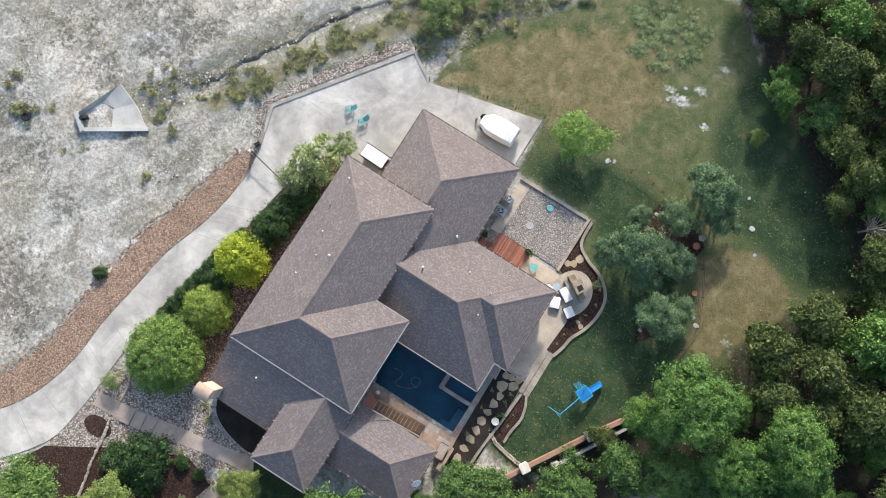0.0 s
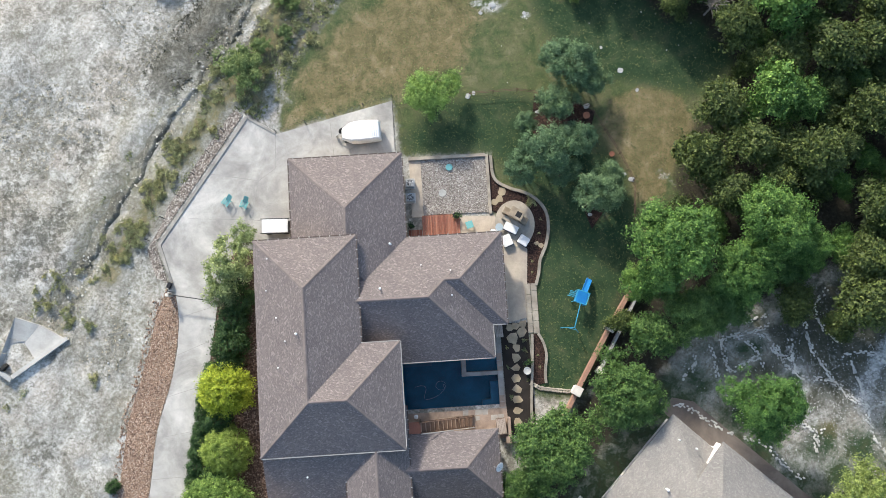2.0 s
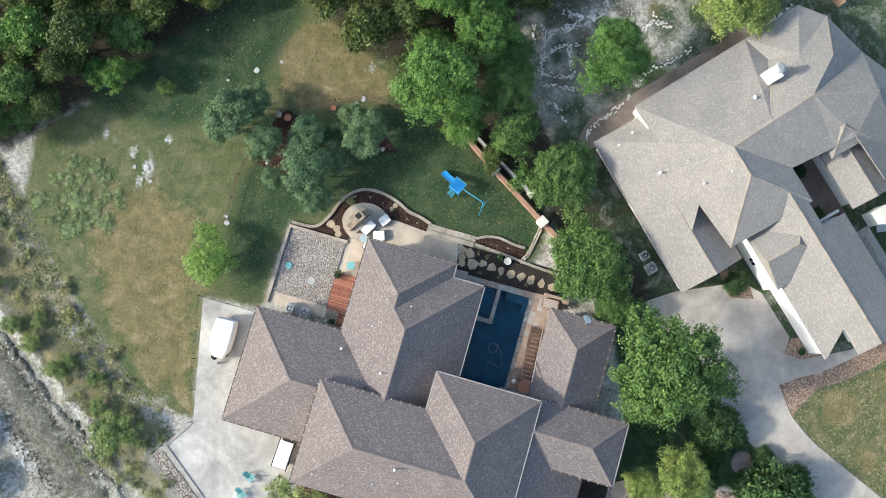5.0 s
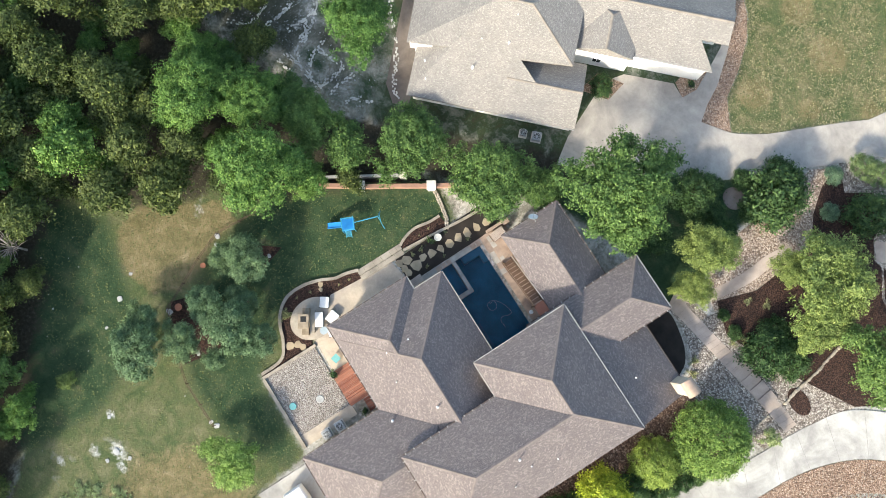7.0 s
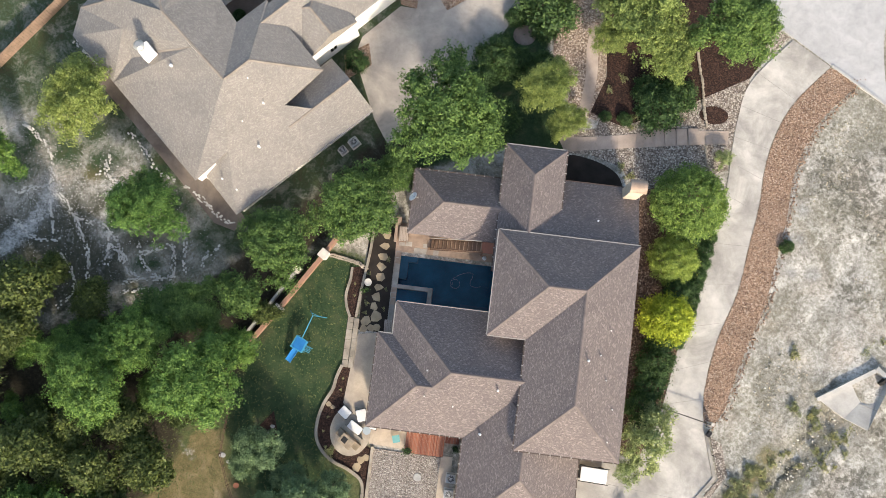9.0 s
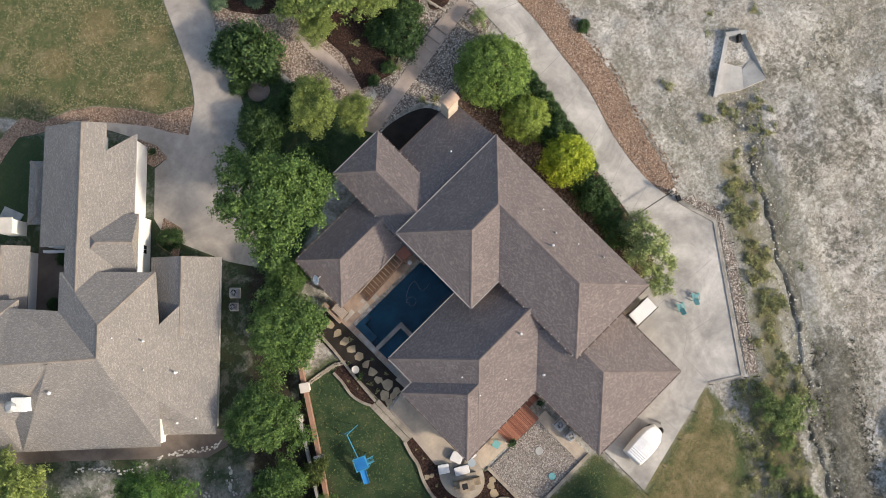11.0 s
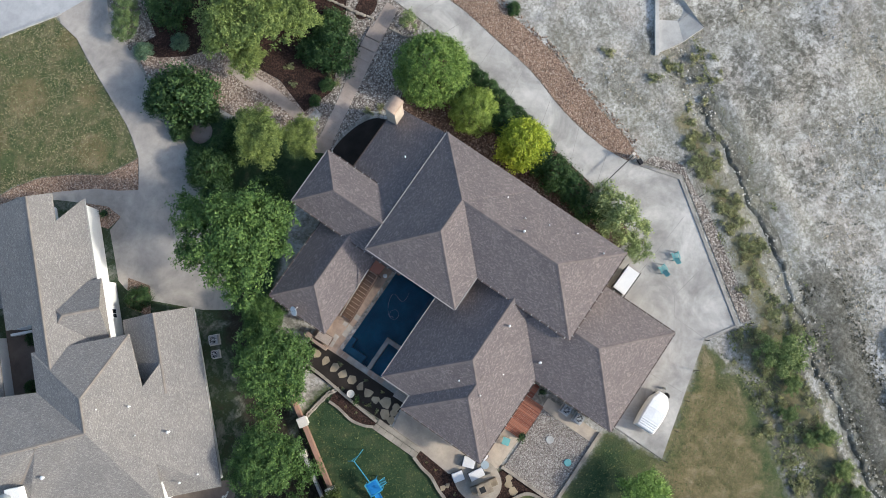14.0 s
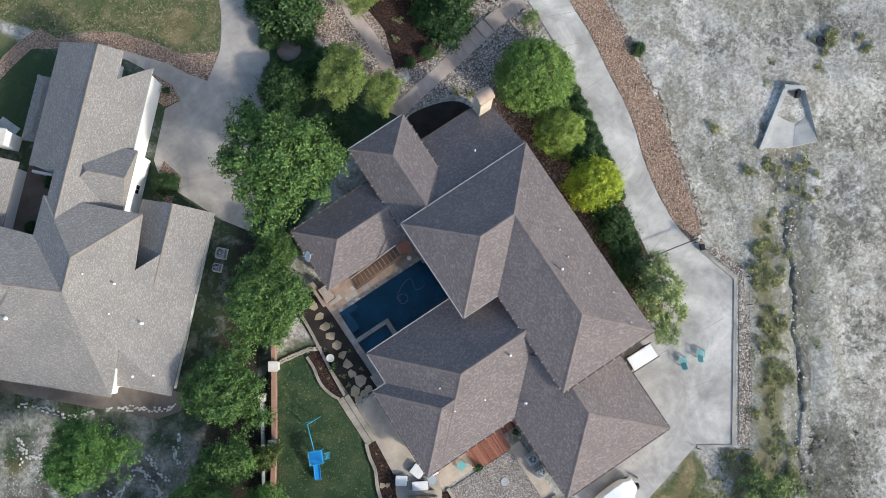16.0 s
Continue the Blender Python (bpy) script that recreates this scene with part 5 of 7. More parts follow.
def leaf_mesh(name, v, material, corners=3):
    me = bpy.data.meshes.new(name)
    k = len(v) // corners
    me.vertices.add(len(v))
    me.vertices.foreach_set("co", v.astype(np.float32).ravel())
    me.loops.add(len(v))
    me.loops.foreach_set("vertex_index", np.arange(len(v), dtype=np.int32))
    me.polygons.add(k)
    me.polygons.foreach_set("loop_start", np.arange(0, len(v), corners, dtype=np.int32))
    me.update(calc_edges=True)
    me.materials.append(material)
    return me


def make_lobes(seed, r, h, base, count, tight=0.34, top=0.35):
    """Clumps of foliage in an uneven outline, no two alike."""
    rng = random.Random(seed)
    p, q = rng.uniform(0, 6.28), rng.uniform(0, 6.28)
    out = []
    for i in range(count):
        a = i * 2.4 + rng.uniform(-0.5, 0.5)
        reach = r * (0.84 + 0.15 * math.sin(2 * a + p) + 0.15 * math.sin(3 * a + q))
        d = reach * math.sqrt((i + 0.3) / count) * rng.uniform(0.7, 0.98)
        z = base + (h - base) * (top + (0.92 - top) * (1 - (d / r) ** 2) * rng.uniform(0.6, 1.05))
        out.append((d * math.cos(a), d * math.sin(a), z, r * tight * rng.choice((0.5, 0.7, 0.9, 1.1, 1.35))))
    return out


def dome_lobes(seed, r, h, count, tight):
    """Clumps spread evenly over a dome."""
    rng = random.Random(seed)
    out = []
    for i in range(count):
        z = (i + 0.5) / count
        d, a = r * 0.84 * math.sqrt(1 - z * z), i * 2.39996
        out.append((d * math.cos(a) + rng.uniform(-0.1, 0.1), d * math.sin(a) + rng.uniform(-0.1, 0.1), 0.15 * h + z * h * 0.75, r * tight * rng.uniform(0.8, 1.2)))
    return out


def tree_proto(name, seed, r, h, base, lobes, leaves, size, material, label, trunk=0.16, stems=1, tight=0.34, kind_name="tree", group="", top=0.35, dome=False):
    t = thing(name, label, kind_name, group=group)
    rng = random.Random(seed)
    lb = dome_lobes(seed, r, h, lobes, tight) if dome else make_lobes(seed, r, h, base, lobes, tight, top)
    bm = bmesh.new()
    for s in range(stems):
        a = s * math.tau / stems + 0.5
        ox, oy = (0.25 * math.cos(a), 0.25 * math.sin(a)) if stems > 1 else (0, 0)
        fork = Vector((ox * 2.5, oy * 2.5, base + 0.25 * (h - base)))
        add_tube(bm, [(ox, oy, -0.3), (ox * 1.4, oy * 1.4, base * 0.5), fork], [trunk * 1.3, trunk, trunk * 0.75], 8)
        for k, l in enumerate(lb):
            if k % stems == s and (k < 12):
                end = Vector(l[:3])
                mid = fork.lerp(end, 0.5) + Vector((rng.uniform(-0.2, 0.2), rng.uniform(-0.2, 0.2), 0.15))
                add_tube(bm, [fork, mid, end], [trunk * 0.5, trunk * 0.3, trunk * 0.1], 5)
    part("trunk", bm, M["bark"], t, "grey brown bark")
    ob = new("crown", leaf_mesh("crown", leaf_cloud(seed, lb, leaves, size), M[material]))
    ob.parent = t
    return t


def hedge_row(line, r, h, leaves, material, label, seed):
    """A clipped hedge: small clumps over a rounded bar along a line."""
    rng = random.Random(seed)
    pts = curve_through(line, 6)
    t = thing("clipped_hedge", label, "hedge", (*line[0], 0))
    lobes, bm = [], bmesh.new()
    for x, y in pts:
        ox, oy = x - line[0][0], y - line[0][1]
        add_tube(bm, [(ox, oy, -0.2), (ox, oy, h * 0.5)], [0.05, 0.03], 5)
        for k in range(9):
            a, e = k * math.tau / 9, rng.uniform(0.1, 1.4)
            lobes.append((ox + r * 0.82 * math.cos(e) * math.cos(a), oy + r * 0.82 * math.cos(e) * math.sin(a), h * (0.3 + 0.6 * math.sin(e)), r * 0.2))
    part("stems", bm, M["bark"], t)
    ob = new("foliage", leaf_mesh("foliage", leaf_cloud(seed, lobes, leaves, 0.06), M[material]))
    ob.parent = t
    return t


USED = {}


def plant(proto, x, y, r, turn=None, zs=None, label="", group=""):
    """Stands a tree at a place with a crown radius; the first one is the pattern itself."""
    ob, base_r = proto
    s = r / base_r
    rng = random.Random(int(x * 131 + y * 517))
    turn = rng.uniform(0, 360) if turn is None else turn
    zs = zs or s * rng.uniform(0.92, 1.08)
    m = pose(x, y, -0.05, 0, 0, turn) @ Matrix.Diagonal((s, s, zs, 1))
    if not USED.get(ob.name):
        USED[ob.name] = True
        ob.matrix_basis = m
        got = ob
    else:
        got = copy_thing(ob, pose(0, 0, 0))
        got.matrix_basis = m
    return tagged(got, label, group=group)


P = {
    "oak": (tree_proto("oak_tree", 11, 4.5, 7.0, 0.9, 90, 40000, 0.098, "leaf_oak", "broad live oak with dense dark green leaves", 0.2, tight=0.17), 4.5),
    "oak2": (tree_proto("oak_tree", 12, 4.5, 7.5, 0.9, 90, 40000, 0.098, "leaf_oak", "tall live oak with dense green leaves", 0.2, tight=0.17), 4.5),
    "low": (tree_proto("oak_tree", 31, 4.5, 5.2, 0.8, 90, 40000, 0.098, "leaf_oak", "spreading low live oak between the houses", 0.18, tight=0.17), 4.5),
    "big": (tree_proto("shade_tree", 13, 5.0, 9.0, 2.0, 50, 42000, 0.112, "leaf_bright", "large shade tree with billowing bright green crown", 0.24, tight=0.26), 5.0),
    "big2": (tree_proto("shade_tree", 14, 5.0, 9.5, 2.0, 46, 42000, 0.112, "leaf_bright", "large shade tree with billowing bright green crown", 0.24, tight=0.27), 5.0),
    "olive": (tree_proto("yard_oak", 15, 3.2, 4.8, 0.6, 46, 14000, 0.098, "leaf_olive", "airy grey green live oak on the lawn", 0.12, 3, tight=0.17), 3.2),
    "olive2": (tree_proto("yard_oak", 16, 3.2, 4.6, 0.6, 42, 13500, 0.098, "leaf_olive", "airy grey green live oak on the lawn", 0.12, 3, tight=0.17), 3.2),
    "cedar": (tree_proto("cedar_tree", 17, 2.6, 6.0, 1.0, 41, 8500, 0.138, "leaf_cedar", "dark olive juniper in the woods", 0.13, tight=0.23), 2.6),
    "cedar2": (tree_proto("cedar_tree", 18, 2.6, 5.4, 0.8, 38, 8500, 0.138, "leaf_cedar", "dark olive juniper in the woods", 0.13, tight=0.25), 2.6),
    "wood": (tree_proto("woodland_tree", 19, 3.0, 6.5, 0.7, 44, 8500, 0.138, "leaf_oak", "green oak in the woodland edge", 0.14, tight=0.23), 3.0),
    "wood2": (tree_proto("woodland_tree", 29, 3.0, 7.0, 0.7, 50, 8500, 0.138, "leaf_bright", "bright green tree in the woods", 0.14, tight=0.2), 3.0),
    "cedar3": (tree_proto("cedar_tree", 30, 2.6, 6.4, 0.8, 54, 8500, 0.138, "leaf_cedar", "ragged dark olive juniper in the woods", 0.13, tight=0.17), 2.6),
    "light": (tree_proto("young_elm", 20, 3.2, 4.6, 0.5, 72, 27000, 0.077, "leaf_light", "light green young elm by the path", 0.12, 2, tight=0.17), 3.2),
    "sparse": (tree_proto("mesquite_tree", 21, 2.8, 3.4, 0.3, 34, 7000, 0.09, "leaf_mesquite", "sparse feathery mesquite beside the driveway", 0.1, 4, tight=0.15), 2.8),
    "feather": (tree_proto("feathery_shrub", 33, 3.0, 3.0, 0.3, 46, 11000, 0.085, "leaf_feather", "feathery green shrub on the ditch bank", 0.08, 5, kind_name="shrub", tight=0.16), 3.0),
    "fresh": (tree_proto("young_tree", 34, 3.2, 4.6, 0.5, 64, 17000, 0.09, "leaf_fresh", "fresh green young tree at the meadow fence", 0.12, 2, tight=0.18), 3.2),
    "round": (tree_proto("round_bush", 22, 3.4, 4.4, 0.2, 70, 36000, 0.084, "leaf_round", "large rounded evergreen bush", 0.12, 3, kind_name="bush", tight=0.19, dome=True), 3.4),
    "lime": (tree_proto("round_bush", 27, 3.0, 3.8, 0.2, 64, 27000, 0.085, "leaf_lime", "rounded bright green bush in the driveway bed", 0.1, 3, kind_name="bush", tight=0.19, dome=True), 3.0),
    "yellow": (tree_proto("golden_bush", 23, 2.4, 3.2, 0.2, 60, 17000, 0.09, "leaf_yellow", "bright yellow green rounded bush", 0.1, 3, kind_name="bush", tight=0.19, dome=True), 2.4),
    "hedge": (tree_proto("hedge_shrub", 24, 1.6, 1.9, 0.1, 40, 6500, 0.085, "leaf_dark", "dark green hedge shrub", 0.07, 3, kind_name="shrub", dome=True, tight=0.22), 1.6),
    "shrub": (tree_proto("scrub_bush", 25, 1.0, 0.32, 0.05, 30, 1000, 0.06, "leaf_scrub", "small olive scrub bush", 0.04, 3, kind_name="shrub", tight=0.15), 1.0),
    "weed": (tree_proto("weed_clump", 28, 1.0, 0.45, 0.05, 26, 900, 0.075, "leaf_weed", "rank green weeds in the meadow", 0.03, 3, kind_name="weeds", tight=0.34), 1.0),
    "sage": (tree_proto("sage_shrub", 26, 1.1, 1.2, 0.1, 60, 7500, 0.055, "leaf_sage", "clipped grey green sage shrub", 0.05, 3, kind_name="shrub", dome=True, tight=0.17), 1.1),
}

GROVE = [(26.6, 7.6, 4.9, "big"), (36.4, 9.2, 4.4, "big2"), (40.3, 7.0, 2.9, "big"), (35.9, 11.7, 2.8, "big2"), (33.2, 4.8, 3.8, "big"), (28.4, 1.2, 3.6, "oak"), (24.2, 4.6, 2.5, "big"), (31.6, 1.6, 3.2, "oak2"), (30.8, 9.6, 2.4, "big2")]
for x, y, r, k in GROVE:
    plant(P[k], x, y, r)
for x, y, r, k in ((44.6, 0.9, 3.1, "cedar"), (43.2, -1.3, 1.7, "cedar2"), (45.3, 4.9, 3.0, "cedar3"), (51.2, 2.2, 3.4, "wood2"), (38.8, 1.3, 2.2, "cedar2"), (48.4, 4.4, 2.4, "cedar"), (54.4, -7.1, 2.3, "wood"), (57.2, -3.0, 2.3, "wood"), (50.4, -11.9, 2.4, "wood2"), (43.2, -18.2, 4.6, "light"), (34.5, -8.1, 3.9, "big2")):
    plant(P[k], x, y, r)
for x, y, r, k in ((6.3, -20.9, 6.2, "oak2"), (14.2, -11.2, 4.8, "low"), (21.8, -6.4, 4.2, "low"), (10.6, -15.0, 2.6, "low"), (30.6, -43.4, 4.6, "big2")):
    plant(P[k], x, y, r)
# yard oaks, each of several airy stems
for x, y, r, k in ((18.6, 26.9, 2.7, "olive"), (20.8, 25.4, 2.0, "olive2"), (17.1, 23.2, 2.2, "olive2"), (19.0, 19.3, 2.0, "olive"), (15.6, 18.0, 2.9, "olive2"), (13.0, 16.8, 2.0, "olive"), (13.9, 21.4, 1.4, "olive2"), (17.3, 16.2, 1.7, "olive"), (20.4, 13.7, 2.4, "olive"), (22.1, 15.6, 1.6, "olive2")):
    plant(P[k], x, y, r * 1.16)
for x, y, r, k in ((-3.3, -25.4, 3.3, "light"), (-5.7, -22.2, 2.3, "light"), (-12.2, -33.2, 5.0, "light"), (-15.2, -30.6, 3.4, "light"), (-9.4, -31.6, 2.5, "light"), (-21.0, -33.4, 5.0, "oak"), (-16.6, 8.2, 3.5, "sparse"), (-15.2, 11.2, 2.2, "sparse"), (-17.5, 5.8, 2.0, "sparse"), (-22.0, -20.6, 1.3, "sparse")):
    plant(P[k], x, y, r)
for x, y, r, k in ((-13.4, 54.0, 2.6, "wood"), (-16.6, 50.4, 2.4, "cedar"), (-18.8, 46.6, 2.6, "wood"), (-20.8, 43.4, 2.2, "wood2"), (-23.0, 40.6, 2.4, "wood"), (-17.6, 53.6, 3.0, "cedar2"), (-21.8, 47.6, 3.0, "wood"), (-16.4, 47.2, 2.3, "cedar3"), (-18.8, 42.9, 2.2, "cedar2"), (-15.0, 49.6, 2.2, "wood")):
    plant(P[k], x, y, r, zs=r * 0.1, label="low dense dark green thicket beyond the ditch")
plant(P["feather"], -15.0, 29.3, 3.2, zs=0.7, label="feathery green shrub on the ditch bank")
for x, y, r in ((-10.4, 32.9, 1.2), (-10.6, 37.0, 1.5), (-9.3, 36.0, 1.1), (-8.6, 40.0, 1.4), (-7.4, 42.4, 1.5), (-6.4, 40.0, 1.1), (-13.0, 31.4, 1.4), (-4.4, 45.6, 1.3), (-2.0, 47.4, 1.5)):
    plant(P["feather"], x, y, r, zs=r * 0.24, label="olive green feathery shrub on the ditch bank")
plant(P["fresh"], 4.4, 25.0, 3.2, zs=0.8)
plant(P["wood2"], 19.6, 39.4, 1.9, label="rounded green tree at the meadow edge")
plant(P["light"], 20.0, 35.1, 1.1, label="small light green tree at the meadow edge")
BUSHES = [(-18.8, -15.4), (-17.9, -9.6), (-17.7, -3.6)]
plant(P["round"], BUSHES[0][0], BUSHES[0][1], 3.8, label="large rounded dark green evergreen bush in the driveway bed")
plant(P["lime"], BUSHES[1][0], BUSHES[1][1], 2.5)
plant(P["yellow"], BUSHES[2][0], BUSHES[2][1], 2.65)
for x, y, r in ((-19.2, -1.6, 0.9), (-19.6, -3.2, 0.9), (-19.9, -4.6, 0.9), (-20.2, -5.9, 0.9), (-20.4, -7.2, 0.9), (-20.6, -8.5, 0.9), (-20.9, -9.8, 0.9), (-21.2, -11.1, 0.9), (-21.4, -12.4, 0.8), (-17.2, 0.8, 1.8), (-16.9, 3.0, 1.7), (-16.2, 5.4, 1.7), (-18.8, -6.6, 1.5), (-19.0, -12.4, 1.5), (-17.4, -1.4, 1.5), (-2.6, -34.6, 3.1), (-1.2, -36.2, 2.0), (1.7, -29.6, 1.4), (0.0, -28.4, 1.5), (0.7, -33.0, 1.0), (2.2, -28.2, 2.1), (3.6, -26.2, 1.8), (-2.4, -32.0, 1.3), (-15.0, -25.0, 2.4), (-16.9, -26.6, 1.9), (-13.6, -27.0, 1.4), (-11.8, -23.6, 0.75), (-9.7, -23.7, 0.6), (0.8, -22.2, 1.8), (-2.4, -28.2, 1.5), (16.6, -26.4, 1.2), (-9.2, -41.6, 2.3), (4.2, -24.6, 1.6)):
    plant(P["hedge"], x, y, r)
for p, q, r in ((17.4, 16.4, 0.9), (16.6, 15.4, 0.8), (12.6, 17.4, 0.7), (13.2, 15.2, 0.6)):
    plant(P["hedge"], *from_local(p, q), r, label="dark green shrub in the neighbouring courtyard")
for x, y, r in ((-6.9, -38.7, 0.95), (-4.0, -41.2, 1.0)):
    plant(P["sage"], x, y, r)
hedge_row([(-8.0, -46.3), (-6.0, -44.7), (-4.4, -43.8)], 1.45, 1.9, 16000, "leaf_clipped", "smoothly clipped light green hedge beside the street", 41)
for x, y, r in ((-11.9, -18.6, 0.6), (-12.9, -17.8, 0.6), (-29.4, -12.4, 0.7), (14.0, 13.6, 0.8), (-31.1, -1.8, 0.8), (-42.1, 2.5, 0.5)):
    plant(P["shrub" if y != -12.4 else "hedge"], x, y, r)
SCRUB = [(-27.4, 10.8, 1.5), (-26.3, 12.6, 1.2), (-28.7, 9.3, 1.1), (-29.2, 12.4, 0.9), (-28.0, 14.2, 0.9), (-24.8, 16.5, 1.2), (-23.3, 18.5, 1.2), (-22.1, 21.0, 1.1), (-32.5, 3.6, 1.3), (-35.0, 8.4, 0.8), (-31.5, 8.9, 0.6), (-46.6, -2.8, 1.2), (-44.1, -1.3, 0.9), (-39.2, -3.1, 1.0), (-48.6, -0.9, 0.9), (-35.8, 6.7, 0.9), (-33.4, 4.4, 0.9), (-7.3, 40.8, 1.2), (-1.0, 43.9, 0.8), (-18.0, 26.8, 1.0), (-20.4, 24.2, 0.9)]
rng = random.Random(5)
WOODLAND = [(33.1, 21.4, 2.9, "cedar"), (30.6, 16.3, 2.9, "cedar2"), (35.5, 17.2, 3.0, "cedar3"), (33.3, 12.6, 2.6, "cedar"), (38.9, 16.6, 2.7, "cedar2"), (41.4, 15.6, 3.1, "cedar"), (37.9, 13.3, 2.7, "cedar3"), (44.9, 26.3, 3.1, "cedar"), (40.4, 26.2, 2.7, "cedar2"), (48.3, 27.0, 3.0, "cedar3"), (35.4, 29.4, 2.7, "cedar"), (47.7, 19.9, 3.0, "cedar2"),
            (38.1, 22.2, 3.3, "wood2"), (41.8, 21.6, 2.6, "wood2"), (40.2, 31.2, 3.4, "wood2"), (37.4, 33.9, 2.5, "wood2"), (21.3, 48.6, 2.8, "wood2")]
for x, y, rad, k in WOODLAND:
    plant(P[k], x, y, rad)
WOODLAND_WEST = [(15.4, 48.6, 2.4, "wood"), (14.6, 45.2, 1.7, "cedar"), (21.8, 43.6, 2.8, "cedar"), (23.8, 39.4, 2.3, "wood"), (27.0, 37.9, 2.5, "cedar2"), (30.0, 36.0, 2.4, "cedar3"), (28.4, 44.2, 3.1, "cedar"), (24.8, 41.8, 2.4, "cedar2"), (18.4, 44.8, 2.2, "cedar3"), (33.6, 34.6, 2.0, "wood")]
for x, y, rad, k in WOODLAND_WEST:
    plant(P[k], x, y, rad)
spots = [(x, y, rad) for x, y, rad, k in (*WOODLAND, *WOODLAND_WEST, *GROVE)] + [(44.0, 10.4, 2.4), (34.0, 31.6, 1.6), (19.6, 39.4, 1.9)]
first = len(spots)
for k in range(6000):
    x, y, rad = rng.uniform(8, 62), rng.uniform(-1, 62), rng.choice((1.6, 2.0, 2.3, 2.6, 3.0, 3.4))
    one = np.array([x]), np.array([y])
    if math.hypot(x - 3.5, y - 0.6) > 60 or not inside(*one, WOODS)[0] or near_line(*one, WOODS)[0] < rad * 0.6 or inside(*one, CREEK)[0]:
        continue
    if any(math.hypot(x - a, y - b) < 0.6 * (rad + c) for a, b, c in spots):
        continue
    spots.append((x, y, rad))
for x, y, rad in spots[first:]:
    k = rng.choice(["cedar", "cedar2", "cedar3", "cedar3", "wood", "wood2"])
    plant(P[k], x, y, rad)
# scrub along the ditch bank and weeds in the meadow corner
placed = 0
while placed < 90:
    x, y = rng.uniform(-33, 9), rng.uniform(7, 56)
    if inside(np.array([x]), np.array([y]), BANK)[0]:
        plant(P["shrub"], x, y, rng.choice((0.35, 0.5, 0.6, 0.8, 1.0)))
        placed += 1
for k in range(60):
    a, d = rng.uniform(0, 6.28), math.sqrt(rng.random())
    plant(P["weed"], 6.6 + 3.9 * d * math.cos(a), 40.4 + 4.6 * d * math.sin(a), rng.choice((0.35, 0.5, 0.7, 0.9)), zs=0.25)
for x, y, s in SCRUB:
    for k in range(3):
        plant(P["shrub"], x + rng.uniform(-1.1, 1.1), y + rng.uniform(-1.1, 1.1), s * rng.uniform(0.45, 0.85))


# ---- stone borders ----
STONE_RNG = random.Random(3)
STONES = {}
for key, mat in (("rubble", "rubble"), ("grey_rock", "grey_rock"), ("pale", "pale_rock"), ("creek", "creek_rock")):
    STONES[key] = []
M["creek_rock"] = plain("creek_limestone", (0.56, 0.545, 0.5), 0.9, 0.3, 3.0, bump=0.5)
M["pale_rock"] = plain("pale_limestone", (0.58, 0.55, 0.48), 0.9, 0.2, 3.0, bump=0.5)
for key in STONES:
    for k in range(6):
        me = stone_mesh(STONE_RNG, 1.0, 0.72, 0.6)
        me.materials.append(M[{"pale": "pale_rock", "creek": "creek_rock"}.get(key, key)])
        STONES[key].append(me)


def lay_stones(parent, line, size, key, z=0.0, jitter=0.25, gap=0.92, rows=1, skip=0.0):
    """Stones laid end to end along a plan line, each a piece of its own."""
    r = random.Random(int(line[0][0] * 97 + line[0][1] * 31))
    for row in range(rows):
        for (x0, y0), (x1, y1) in zip(line, line[1:]):
            d = math.hypot(x1 - x0, y1 - y0)
            n = max(1, round(d / (size * gap)))
            a = math.degrees(math.atan2(y1 - y0, x1 - x0))
            for i in range(n):
                if r.random() < skip:
                    continue
                t = (i + 0.5) / n
                s = size * r.uniform(0.8, 1.15)
                ob = new("stone", r.choice(STONES[key]))
                off = (row - (rows - 1) / 2) * size * 0.7 + r.uniform(-1, 1) * jitter * size * 0.5
                ob.parent = parent
                ob.matrix_basis = pose(x0 + (x1 - x0) * t - off * math.sin(radians(a)), y0 + (y1 - y0) * t + off * math.cos(radians(a)), z + s * 0.12, r.uniform(-8, 8), r.uniform(-8, 8), a + r.uniform(-14, 14)) @ Matrix.Diagonal((s, s, s, 1))


def stone_border(name, label, line, size, key, z=0.0, rows=1, jitter=0.25, curved=False, category="stone border", group="", skip=0.0):
    t = thing(name, label, category, (0, 0, 0), group=group)
    lay_stones(t, curve_through(line, 4) if curved else line, size, key, z, jitter, rows=rows, skip=skip)
    return t


def block_edging(label, line, width, height, material):
    """Fitted blocks with thin joints along a curve."""
    t = thing("garden_edging", label, "garden edging")
    pts = curve_through(line, 5)
    for k, (a, b) in enumerate(zip(pts, pts[1:])):
        d = Vector((b[0] - a[0], b[1] - a[1]))
        n = Vector((-d.y, d.x)).normalized() * width / 2
        p, q = Vector(a), Vector(a) + d * 0.97
        part("block", prism_bm([tuple(v) for v in (p - n, q - n, q + n, p + n)], -0.2, height + 0.012 * math.sin(k * 2.3)), M[material], t)
    return t


BED_OUT = [(13.9, 4.9), (14.3, 6.2), (14.5, 7.4), (15.2, 8.9), (15.6, 10.6), (15.5, 12.3), (14.7, 13.6), (13.4, 14.5), (11.8, 15.1), (10.4, 16.2), (10.2, 18.6)]
slab("curved_bed", [*curve_through(BED_OUT, 4), (9.95, 18.7), (9.95, 12.8), (11.5, 12.0), (13.2, 9.0), (13.0, 5.0)], -0.2, 0.01, M["mulch"], "dark mulch bed curving round the fire patio", "mulch bed")
block_edging("curved tan limestone garden edging round the fire patio", BED_OUT, 0.3, 0.2, "edging")
BED_S = [(13.75, 0.0), (14.2, -0.9), (14.45, -2.2), (14.2, -3.8), (14.2, -5.0)]
